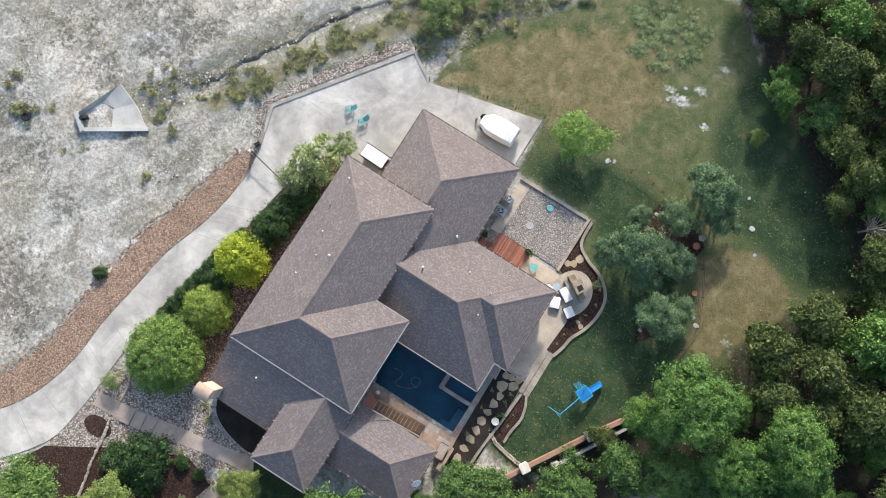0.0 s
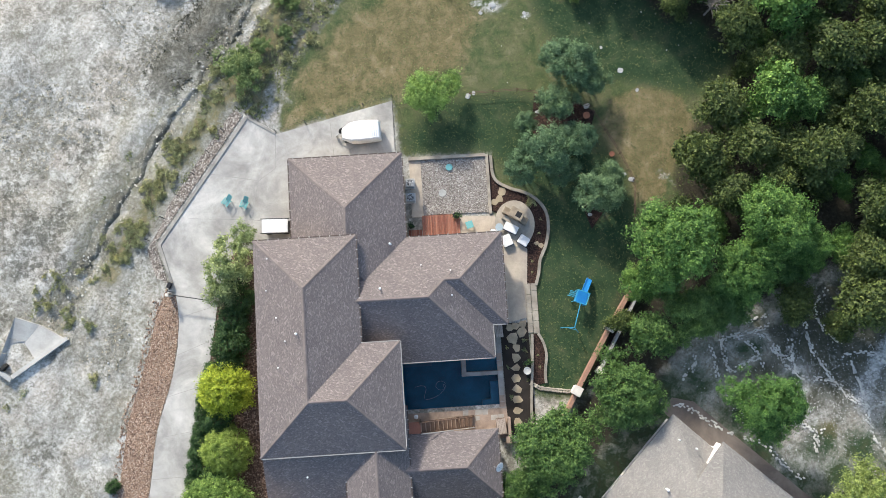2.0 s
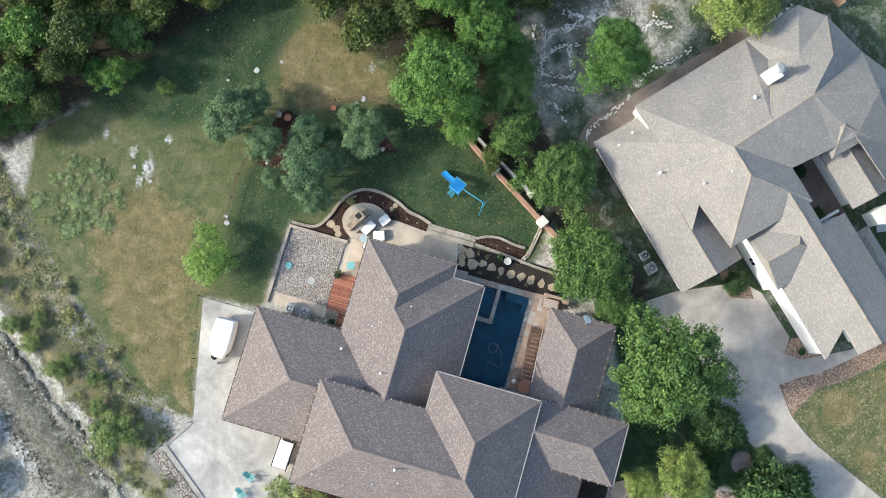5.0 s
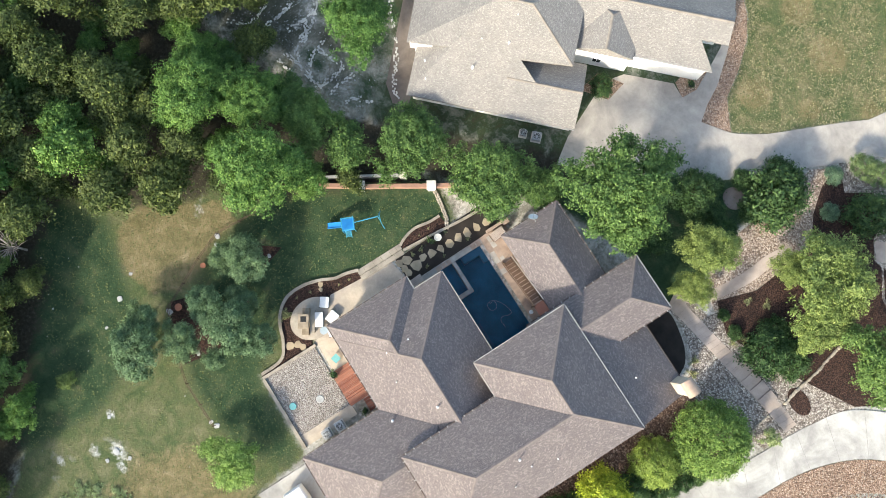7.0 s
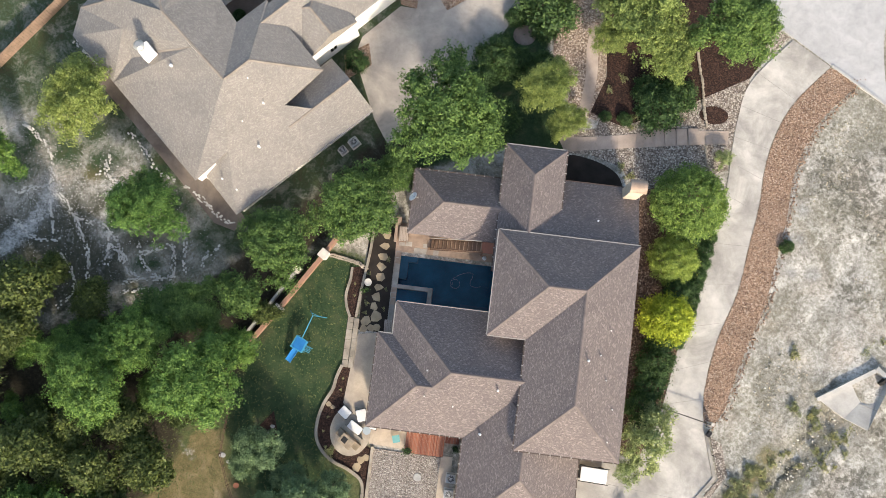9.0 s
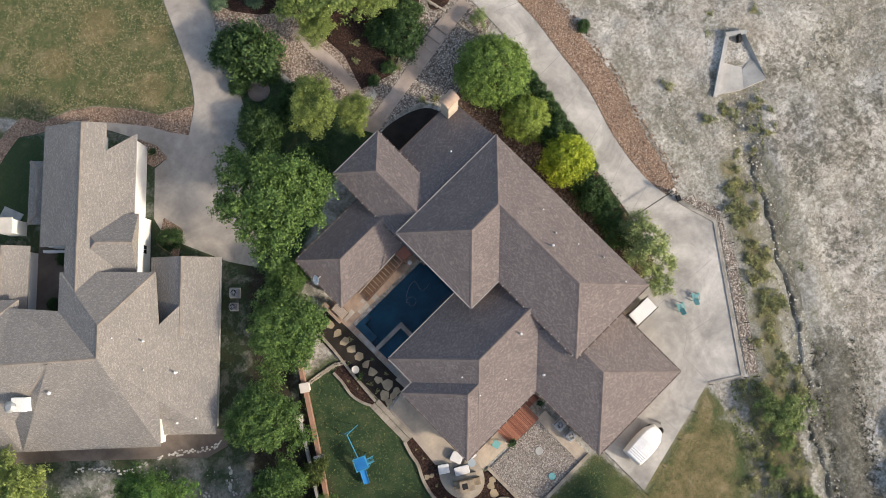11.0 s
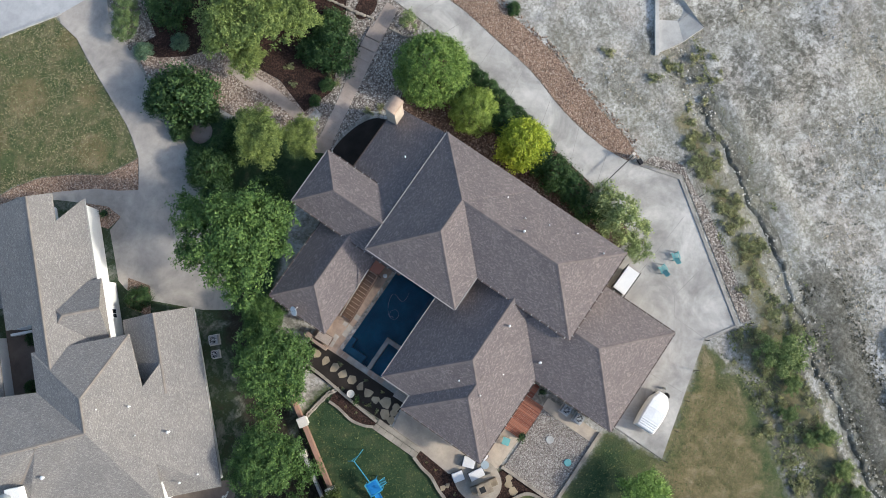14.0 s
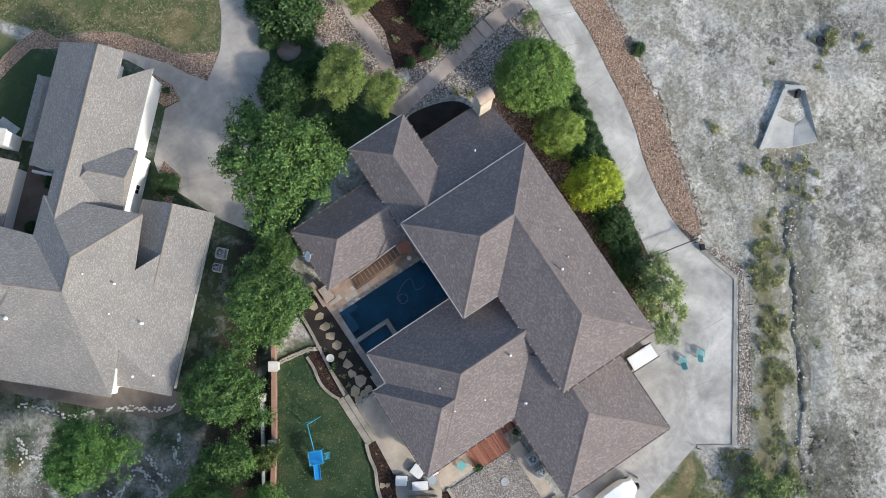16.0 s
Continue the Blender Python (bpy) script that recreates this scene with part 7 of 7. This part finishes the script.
def side_table():
    t = thing("side_table", "square teal side table on the patio", "table", (7.55, 11.45, 0.04), 15)
    part("top", box_bm(-0.36, -0.36, 0.46, 0.36, 0.36, 0.5, bevel=0.01), M["teal"], t)
    for x in (-0.33, 0.27):
        for y in (-0.33, 0.27):
            part("leg", box_bm(x, y, 0.0, x + 0.06, y + 0.06, 0.46), M["teal"], t)


side_table()
single("glass_table", lathe_bm([(0.05, 0.0), (0.3, 0.01), (0.05, 0.05), (0.04, 0.5), (0.4, 0.52), (0.4, 0.54)], (0, 0, 0)), M["hose"], "small round glass patio table", "table", at=(10.55, 11.0, 0.052))


def pot(at, r, material, label, plant_it=None):
    p = thing("planter_pot", label, "plant pot", at)
    part("pot", lathe_bm([(r * 0.6, 0.0), (r * 0.9, r * 0.8), (r, r * 1.6), (r * 1.08, r * 1.65), (r * 0.9, r * 1.66), (r * 0.85, r * 1.5)]), M[material], p)
    if plant_it:
        ob = new("foliage", leaf_mesh("foliage", leaf_cloud(int(at[0] * 10), [(0, 0, r * 1.9, r * 0.9), (r * 0.4, 0, r * 2.2, r * 0.6)], 160, 0.08), M[plant_it]))
        ob.parent = p


# ---- pool surroundings ----
def stair():
    s = thing("outdoor_stair", "weathered wooden outdoor stair beside the pool", "stairs")
    n = 12
    for k in range(n):
        x = 6.5 - k * 0.42
        z = 0.45 + k * 0.215
        part("tread", box_bm(x - 0.36, -8.75, z - 0.06, x, -7.85, z, bevel=0.01), M["wood"], s)
    for y in (-8.85, -7.8):
        bm = bmesh.new()
        add_box(bm, 1.4, y, -0.35, 6.75, y + 0.08, -0.05)
        for v in bm.verts:
            v.co.z += 0.45 + (6.5 - v.co.x) * 0.512
        part("stringer", bm, M["wood"], s)
        part("handrail", tube_bm([(6.7, y + 0.04, 1.3), (1.45, y + 0.04, 3.95)], 0.045, 6), M["fascia"] if y < -8 else M["wood"], s)
        for x in (6.6, 4.9, 3.2, 1.5):
            part("baluster", box_bm(x - 0.04, y, 0.0 if x > 6 else 0.35 + (6.5 - x) * 0.5, x + 0.04, y + 0.08, 1.3 + (6.7 - x) * 0.5), M["wood"], s)
    part("landing", box_bm(0.1, -8.85, 2.95, 1.4, -7.75, 3.05), M["deck"], s, "red brown stained landing")
    for x in (0.15, 1.3):
        part("post", box_bm(x, -7.87, 0.0, x + 0.1, -7.77, 4.0), M["wood"], s)
    return s


stair()
single("pool_light", lathe_bm([(0.14, 0.0), (0.2, 0.15), (0.16, 0.4), (0.22, 0.45), (0.1, 0.55)]), M["white_metal"], "small white urn at the pool corner", "urn", at=(0.95, -7.5, 0.03))


def slat_box(at, sx, sy, h, turn=0.0):
    b = thing("pump_cover", "slatted brown wooden pump cover", "cover", at, turn)
    n = round(sx / 0.16)
    for k in range(n):
        x = -sx / 2 + k * sx / n
        part("slat", box_bm(x, -sy / 2, h - 0.05, x + sx / n - 0.02, sy / 2, h), M["path"], b)
    part("frame", box_bm(-sx / 2 + 0.02, -sy / 2 + 0.02, 0.0, sx / 2 - 0.02, sy / 2 - 0.02, h - 0.06), M["wood"], b)


slat_box((9.35, -8.9, 0.03), 0.9, 1.5, 1.1, 4)
slat_box((9.75, 0.5, 0.03), 0.8, 1.3, 1.0, 3)
slab("pool_pillar", [(9.75, -10.6), (10.3, -10.6), (10.3, -8.1), (10.0, -8.1), (10.0, -9.9), (9.75, -9.9)], 0.0, 0.9, M["deck_stone"], "tan stone pool wall end", "wall")


def dish():
    d = thing("satellite_dish", "white satellite dish on the roof edge", "satellite dish", (8.6, -12.4, 3.0))
    part("mast", tube_bm([(-0.5, 0.0, 0.0), (-0.3, 0.0, 0.5), (0.0, 0.0, 0.65)], 0.035, 8), M["grey_metal"], d)
    bowl = part("bowl", lathe_bm([(0.02, -0.12), (0.2, -0.1), (0.38, -0.03), (0.48, 0.05), (0.46, 0.06), (0.36, -0.01), (0.18, -0.08), (0.02, -0.1)], sides=20), M["white_metal"], d, "white dish reflector")
    bowl.matrix_basis = pose(0.1, 0, 0.68, 0, 48, -30)
    part("feed_arm", tube_bm([(0.0, 0.0, 0.6), (0.55, -0.25, 0.85)], 0.02, 6), M["grey_metal"], d)


dish()
pot((12.35, -3.65, 0.0), 0.36, "pot", "large pale glazed planter")
pot((12.45, -2.85, 0.0), 0.3, "dark_metal", "dark planter with a small plant", "leaf_dark")
pot((6.25, 12.5, 0.05), 0.3, "dark_metal", "dark round pot at the deck corner", "leaf_dark")
pot((20.4, 22.1, 0.0), 0.34, "terracotta", "terracotta bowl in the garden bed")
pot((22.7, 17.9, 0.0), 0.26, "terracotta", "terracotta pot by the fence")
pot((1.6, 11.7, 0.0), 0.25, "dark_metal", "dark pot beside the house wall", "leaf_dark")

# garden beds under the yard oaks
for pts, label in (([(15.2, 24.6), (14.6, 21.0), (16.6, 18.0), (18.0, 21.0), (20.8, 20.7), (21.4, 22.6), (18.6, 24.2)], "dark mulch bed under the yard oaks"), ([(18.9, 13.9), (22.2, 13.0), (20.1, 10.3)], "triangular mulch bed with pale stones")):
    slab("mulch_bed", pts, -0.2, -0.005, M["mulch"], label, "mulch bed")
for x, y, s, k in ((19.8, 12.8, 0.45, "pale"), (20.0, 11.8, 0.5, "pale"), (20.4, 12.6, 0.4, "pale"), (20.6, 23.2, 0.8, "pale"), (15.1, 21.2, 0.5, "rubble"), (8.3, 25.0, 0.7, "pale"), (8.9, 25.3, 0.5, "pale"), (24.6, 15.2, 0.7, "grey_rock"), (23.9, 15.8, 0.5, "grey_rock"), (19.9, 21.0, 0.4, "rubble"), (16.0, 19.8, 0.5, "rubble"), (15.4, 22.9, 0.5, "pale"), (11.5, 34.7, 0.8, "pale"), (11.2, 35.9, 0.5, "pale"), (14.8, 33.6, 0.5, "pale"), (24.4, 26.8, 0.7, "pale"), (26.0, 24.6, 0.45, "pale"), (22.6, 29.4, 0.4, "pale"), (10.2, 33.9, 0.5, "pale")):
    ob = new("boulder", random.Random(int(x * 10)).choice(STONES["grey_rock" if k == "pale" else k]))
    ob.matrix_basis = pose(x, y, 0.0, 0, 0, x * 40) @ Matrix.Diagonal((s * 0.7, s * 1.2, s * 0.16, 1))
    tagged(ob, "weathered pale limestone boulder in the grass", "boulder", "loose boulders")


# ---- culvert in the field ----
def culvert():
    c = thing("culvert", "weathered concrete culvert headwall with wing walls", "culvert")
    part("apron", prism_bm([(-39.3, -0.9), (-40.1, 0.0), (-36.4, 4.0), (-33.9, 2.5)], -0.5, 0.12), M["culvert_apron"], c, "bright worn concrete apron")
    bm = bmesh.new()
    ins, out = [Vector((-40.0, 0.05, 0.13)), Vector((-36.4, 4.0, 0.13))], [Vector((-40.5, -0.1, 0.85)), Vector((-38.7, 4.9, 0.45))]
    top = [bm.verts.new(q) for q in (*ins, out[1], out[0])]
    foot = [bm.verts.new((q.x, q.y, -0.5)) for q in (*ins, out[1], out[0])]
    bm.faces.new(top)
    for k in range(4):
        bm.faces.new((foot[k], foot[(k + 1) % 4], top[(k + 1) % 4], top[k]))
    bmesh.ops.recalc_face_normals(bm, faces=bm.faces)
    slope = part("slope_panel", bm, M["culvert"], c, "grey sloping concrete panel")
    for t in (0.3, 0.6):
        a, b = ins[0].lerp(ins[1], t), out[0].lerp(out[1], t)
        part("joint", tube_bm([a + Vector((0, 0, 0.01)), b + Vector((0, 0, 0.01))], 0.03, 5), M["joint"], slope)
    part("headwall", prism_bm([(-39.1, -1.5), (-40.9, -0.1), (-40.6, 0.2), (-38.9, -1.1)], -0.5, 0.85), M["culvert"], c)
    bm = prism_bm([(-39.2, -1.45), (-33.5, 2.35), (-33.7, 2.65), (-39.2, -0.95)], -0.5, 0.3)
    for v in bm.verts:
        if v.co.z > 0 and v.co.x < -38:
            v.co.z = 0.75
    part("wing_wall", bm, M["culvert_apron"], c, "pale concrete wing wall")
    p = part("pipe", lathe_bm([(0.42, 0.0), (0.5, 0.0), (0.5, 0.3), (0.42, 0.3)]), M["rubber"], c, "dark pipe mouth")
    p.matrix_basis = pose(-39.9, 0.0, 0.5, 90, 0, 50)


culvert()

tyre = single("tyre", lathe_bm([(0.3, 0.0), (0.5, 0.03), (0.55, 0.13), (0.5, 0.24), (0.3, 0.26), (0.26, 0.13)], sides=24), M["dark_metal"], "old black tyre lying in the field", "tyre", at=(-45.2, -3.1, -0.05))
for a, b, r in ((-45.6, -2.2, 0.55), (-44.7, -3.7, 0.4)):
    plant(P["shrub"], a, b, r)

# street kerb
slab("kerb", [(-32.6, -31.8), (-60.0, -15.4), (-60.1, -15.6), (-32.7, -32.05)], -0.2, 0.12, M["street_kerb"], "pale concrete street kerb", "kerb")
slab("kerb", [(-28.3, -34.4), (-15.0, -43.3), (-7.1, -48.5), (-7.2, -48.75), (-15.1, -43.6), (-28.4, -34.65)], -0.2, 0.12, M["street_kerb"], "pale concrete street kerb", "kerb")
slab("kerb", [(-2.4, -50.7), (4.0, -54.9), (62.0, -97.6), (62.2, -97.9), (4.1, -55.15), (-2.5, -50.95)], -0.2, 0.12, M["street_kerb"], "pale concrete street kerb", "kerb")


# ---- low cover: tufts, litter and stones nobody could count ----
def scatter(count, area, keep, seed):
    r = np.random.default_rng(seed)
    p = np.stack([r.uniform(area[0], area[2], count), r.uniform(area[1], area[3], count)], 1)
    return p[keep(p[:, 0], p[:, 1])]


def tuft_stuff(name, label, pts, blades, size, height, material, seed):
    r = np.random.default_rng(seed)
    n = len(pts)
    size = size * (0.5 + r.random(n))
    c = np.repeat(np.column_stack([pts, np.zeros(n)]), blades, 0)
    s = np.repeat(size, blades)[:, None]
    d = r.normal(size=(n * blades, 3)) * np.array([1, 1, 0.0])
    d /= np.linalg.norm(d, axis=1, keepdims=True) + 1e-6
    base = c + d * s * 0.3 * r.random((n * blades, 1)) + np.array([0, 0, -0.05])
    side = np.column_stack([-d[:, 1], d[:, 0], np.zeros(n * blades)]) * s * 0.22
    tip = base + d * s * (0.5 + 0.5 * r.random((n * blades, 1))) + np.array([0, 0, 1.0]) * s * height
    v = np.stack([base - side, base + side, tip + side * 0.5, tip - side * 0.5], 1).reshape(-1, 3)
    return tagged(new(name, leaf_mesh(name, v, M[material], 4)), label, "ground cover", kind="stuff")


def in_field(x, y):
    west = (x < np.interp(y, [-40, -25, -10, 5, 12, 25, 35, 60], [-38, -33, -29.5, -27.0, -27.5, -17.5, -9.0, 3.0]))
    patch = np.sin(x * 0.23 + 1.3 * np.sin(y * 0.19)) + np.sin(y * 0.27 + 1.1 * np.sin(x * 0.13)) + 0.5 * np.sin(x * 0.9) * np.sin(y * 0.8)
    return west & (patch > -0.3)


def in_brush(x, y):
    return (near_line(x, y, BRUSH_LINE) < 2.4) & (np.sin(x * 1.9 + 1.4 * np.sin(y * 1.3)) + np.sin(y * 2.1 + x * 0.7) + np.sin(x * 127.1 + y * 311.7) > -0.9)


def in_open_field(x, y):
    return in_field(x, y) & ~in_brush(x, y)


tuft_stuff("field_tufts", "dull olive grass tufts over the pale field", scatter(22000, (-60, -45, 6, 60), in_open_field, 1), 4, 0.15, 0.4, "leaf_tuft", 2)
tuft_stuff("field_straw", "bleached straw tufts over the pale field", scatter(12000, (-60, -45, 6, 60), in_open_field, 3), 4, 0.13, 0.4, "leaf_straw", 4)

tuft_stuff("field_brush", "dark grey brown brush in the pale field", scatter(60000, (-52, -28, 0, 56), in_brush, 21), 5, 0.15, 0.5, "leaf_brush", 22)


def near_ditch(x, y):
    d = near_line(x, y, DITCH)
    clump = np.sin(x * 0.7 + 1.5 * np.sin(y * 0.5)) + np.sin(y * 0.8 + x * 0.3)
    return (clump + 1.6 * np.sin(x * 3.1 + 2.0 * np.sin(y)) * np.sin(y * 2.7 + x) > -0.9) & (inside(x, y, BANK) | (d < 2.2)) & (d > 1.7) & ~inside(x, y, [(-23, 5), (-25.5, 11.8), (-16, 25), (-11.5, 22.3), (0, 26), (-10, 5)])


tuft_stuff("bank_scrub", "tall green and grey scrub along the ditch", scatter(60000, (-44, -2, 10, 57), near_ditch, 5)[:17000], 5, 0.17, 0.45, "leaf_bank", 6)


def in_meadow(x, y):
    return inside(x, y, MEADOW) | inside(x, y, LAWN_NB)


tuft_stuff("meadow_grass", "uneven green grass tufts on the lawns", scatter(60000, (-14, -60, 36, 48), in_meadow, 7), 3, 0.1, 0.4, "leaf_grass", 8)
tuft_stuff("lawn_straw", "pale straw flecks in the front lawn", scatter(26000, (-3, -60, 24, -34), lambda x, y: inside(x, y, LAWN_NB) & (np.sin(x * 0.9 + 1.3 * np.sin(y * 0.7)) + np.sin(y * 1.1 + x * 0.4) + 1.5 * np.sin(x * 127.1 + y * 311.7) > -0.1), 19), 3, 0.11, 0.4, "leaf_lawn", 20)
tuft_stuff("meadow_straw", "straw coloured seed heads on the lawns", scatter(26000, (-14, -60, 36, 48), lambda x, y: inside(x, y, DRY_NORTH) | inside(x, y, DRY_EAST) | inside(x, y, LAWN_NB), 9), 3, 0.09, 0.4, "leaf_hay", 10)


def rock_stuff(name, label, pts, size, material, seed):
    r = np.random.default_rng(seed)
    octa = np.array([(1, 0, 0), (0, 1, 0), (-1, 0, 0), (0, -1, 0), (0, 0, 0.7), (0, 0, -0.7)], float)
    tri = np.array([(0, 1, 4), (1, 2, 4), (2, 3, 4), (3, 0, 4), (1, 0, 5), (2, 1, 5), (3, 2, 5), (0, 3, 5)])
    n = len(pts)
    s = size * (0.35 + r.random(n) ** 2 * 1.2)
    v = octa[None] * s[:, None, None] * (0.7 + 0.6 * r.random((n, 6, 1)))
    a = r.uniform(0, 6.28, n)
    x, y = v[..., 0].copy(), v[..., 1].copy()
    v[..., 0], v[..., 1] = x * np.cos(a)[:, None] - y * np.sin(a)[:, None], x * np.sin(a)[:, None] + y * np.cos(a)[:, None]
    v += np.column_stack([pts, np.full(n, -0.03)])[:, None]
    f = (tri[None] + 6 * np.arange(n)[:, None, None]).reshape(-1, 3)
    me = bpy.data.meshes.new(name)
    me.from_pydata(v.reshape(-1, 3).tolist(), [], f.tolist())
    me.materials.append(material)
    return tagged(new(name, me), label, "stones", kind="stuff")


rock_stuff("creek_rubble_spread", "pale angular rubble washed over the creek yard", np.random.default_rng(31).normal(size=(1100, 2)) * np.array([3.2, 2.4]) + np.array([45.4, -8.4]), 0.055, M["creek_rock"], 32)
rock_stuff("creek_stones", "scattered grey and white creek stones", scatter(16000, (24, -18, 58, 8), lambda x, y: inside(x, y, CREEK), 11)[:2500], 0.055, M["grey_rock"], 12)
STRIP_EDGE = [(x - 0.25, y) for x, y in GRAVEL_OUT]
rock_stuff("strip_stones", "loose brown river rock spilling from the driveway strip", scatter(26000, (-38, -32, -21, 8), lambda x, y: (inside(x, y, GRAVEL_W) & (np.sin(x * 7.1) * np.sin(y * 6.3) > -0.2)) | (near_line(x, y, STRIP_EDGE) < 0.12 + 0.4 * np.abs(np.sin(x * 5.3 + y * 3.1))), 17), 0.1, M["gravel_brown"], 18)
rock_stuff("field_stones", "small pale limestone pieces on the field", scatter(3500, (-60, -45, 6, 60), in_open_field, 13), 0.1, M["grey_rock"], 14)
rock_stuff("meadow_stones", "few pale stones showing through the grass", scatter(900, (5, 25, 34, 44), in_meadow, 15)[:30], 0.08, M["pale_rock"], 16)


def ditch_bank():
    """An eroded lip of earth with a steep face on the far side of the ditch."""
    line = curve_through(DITCH[1:13], 14)
    r = random.Random(8)
    bm = bmesh.new()
    cover = {k: bm.verts.layers.float.new(k) for k in ("brush", "soil", "scrub")}
    last = None
    for k, (x, y) in enumerate(line[:-1]):
        d = Vector((line[k + 1][0] - x, line[k + 1][1] - y)).normalized()
        far = Vector((d.y, -d.x))
        if far.y < 0:
            far = -far
        s = k * 0.38
        off = 0.25 + 0.25 * math.sin(1.1 * s) * math.sin(0.37 * s) + 0.09 * math.sin(2.9 * s + 1.0) + r.uniform(-0.1, 0.1)
        top = -0.05 + 0.04 * math.sin(0.5 * s) + r.uniform(-0.03, 0.03)
        row = []
        # dirt darkens the face: bare soil plus the scarp's shadow line in its colour.
        for along, z, dirt in ((off + 1.6, -0.2, 0.0), (off + 0.7, top - 0.03, 0.1), (off + 0.1, top, 0.3), (off - 0.06, top - 0.05, 0.4), (off - 0.22 - r.uniform(0, 0.16), -0.24, 0.5), (off - 0.6, -0.45, 0.5)):
            q = Vector((x, y)) + far * along
            v = bm.verts.new((q.x, q.y, z))
            v[cover["brush"]], v[cover["soil"]], v[cover["scrub"]] = 0.75 + 0.3 * math.sin(0.9 * s), dirt, 0.5
            row.append(v)
        if last:
            for i in range(5):
                bm.faces.new((last[i], last[i + 1], row[i + 1], row[i]))
        last = row
    bmesh.ops.recalc_face_normals(bm, faces=bm.faces)
    return single("ditch_bank", bm, M["ground"], "pale eroded earth bank along the ditch", "bank", kind="structure")


ditch_bank()


def along_ditch(count, seed, spread):
    r = np.random.default_rng(seed)
    line = np.array(DITCH)
    seg = np.hypot(*np.diff(line, axis=0).T)
    k = r.choice(len(seg), count, p=seg / seg.sum())
    t = r.random(count)[:, None]
    p = line[k] * (1 - t) + line[k + 1] * t
    w = 0.5 * np.sin(p[:, 0] * 1.3 + 2 * np.sin(p[:, 1] * 0.7)) + 0.5 * np.sin(p[:, 1] * 1.1 + 1.7 * np.sin(p[:, 0] * 0.9))
    return p + r.normal(size=(count, 2)) * spread + w[:, None] * 0.35


rock_stuff("ditch_rubble", "pale eroded rubble beside the ditch", along_ditch(700, 23, 0.9), 0.09, M["pale_rock"], 24)


# bare tree at the wood's edge
def bare_tree(x, y, h, r, seed):
    t = thing("bare_tree", "leafless grey tree at the edge of the woods", "tree", (x, y, 0))
    rr = random.Random(seed)
    part("trunk", tube_bm([(0, 0, -0.2), (0.1, 0, h * 0.4), (0.0, 0.1, h * 0.6)], [0.14, 0.1, 0.07], 7), M["twig"], t)
    bm = bmesh.new()
    for k in range(46):
        a = rr.uniform(0, 6.28)
        s = Vector((0.05, 0.05, h * rr.uniform(0.3, 0.6)))
        e = Vector((r * rr.uniform(0.4, 1) * math.cos(a), r * rr.uniform(0.4, 1) * math.sin(a), h * rr.uniform(0.6, 1.0)))
        add_tube(bm, [s, s.lerp(e, 0.5) + Vector((0, 0, 0.2)), e], [0.05, 0.035, 0.015], 4)
    part("branch_spray", bm, M["twig"], t)["kind"] = "stuff"


bare_tree(33.8, 32.3, 5.0, 1.8, 1)
bare_tree(35.2, 30.6, 4.5, 1.4, 2)

# small planting beside the pool wall and in the beds
for k, (x, y, r) in enumerate(((12.3, -1.6, 0.35), (12.35, -0.6, 0.3), (12.5, -4.6, 0.28), (10.5, -1.2, 0.25), (10.5, -3.2, 0.25), (10.6, -6.2, 0.3), (13.6, -2.2, 0.2), (13.7, -3.4, 0.2), (14.6, 10.2, 0.22), (14.9, 11.6, 0.22), (13.6, 6.2, 0.2), (13.7, 7.4, 0.2), (-12.6, -22.9, 0.5), (-17.6, -24.4, 0.4), (-9.9, -26.6, 0.5), (-11.2, -28.0, 0.6), (-13.0, -24.2, 0.5))):
    plant(P["shrub"], x, y, r)


slab("corner_bed", [(12.0, -36.7), (11.0, -34.6), (11.1, -32.9), (12.8, -33.2), (13.2, -34.6)], -0.1, 0.04, M["gravel_brown"], "brown gravel bed at the garage corner", "gravel bed")
pot((11.7, -34.3, 0.04), 0.3, "dark_metal", "dark round pot in the corner gravel bed", "leaf_dark")

# coping and deck stones round the pool
PIECE_RNG = random.Random(17)


def stone_piece(x0, y0, x1, y1, z, material):
    j = [PIECE_RNG.uniform(-0.04, 0.04) for _ in range(8)]
    bm = prism_bm([(x0 + j[0], y0 + j[1]), (x1 + j[2], y0 + j[3]), (x1 + j[4], y1 + j[5]), (x0 + j[6], y1 + j[7])], 0.0, z + PIECE_RNG.uniform(0.0, 0.012))
    part("coping_stone", bm, material, POOL)


x = -2.5
while x < 9.2:
    l = PIECE_RNG.uniform(0.45, 0.8)
    stone_piece(x, -7.72, min(x + l - 0.05, 9.4), -7.22, 0.055, M[PIECE_RNG.choice(("coping", "deck_stone", "deck_stone"))])
    x += l
y = -7.1
while y < 1.0:
    l = PIECE_RNG.uniform(0.45, 0.8)
    stone_piece(9.42, y, 9.9, min(y + l - 0.05, 1.15), 0.065, M[PIECE_RNG.choice(("coping", "coping", "deck_stone"))])
    y += l
for row in range(3):
    x = 6.9 + 0.1 * row
    while x < 9.2:
        l = PIECE_RNG.uniform(0.4, 0.75)
        stone_piece(x, -8.3 - 0.52 * row, x + l - 0.05, -7.83 - 0.52 * row, 0.05, M[PIECE_RNG.choice(("coping", "deck_stone", "deck_stone"))])
        x += l
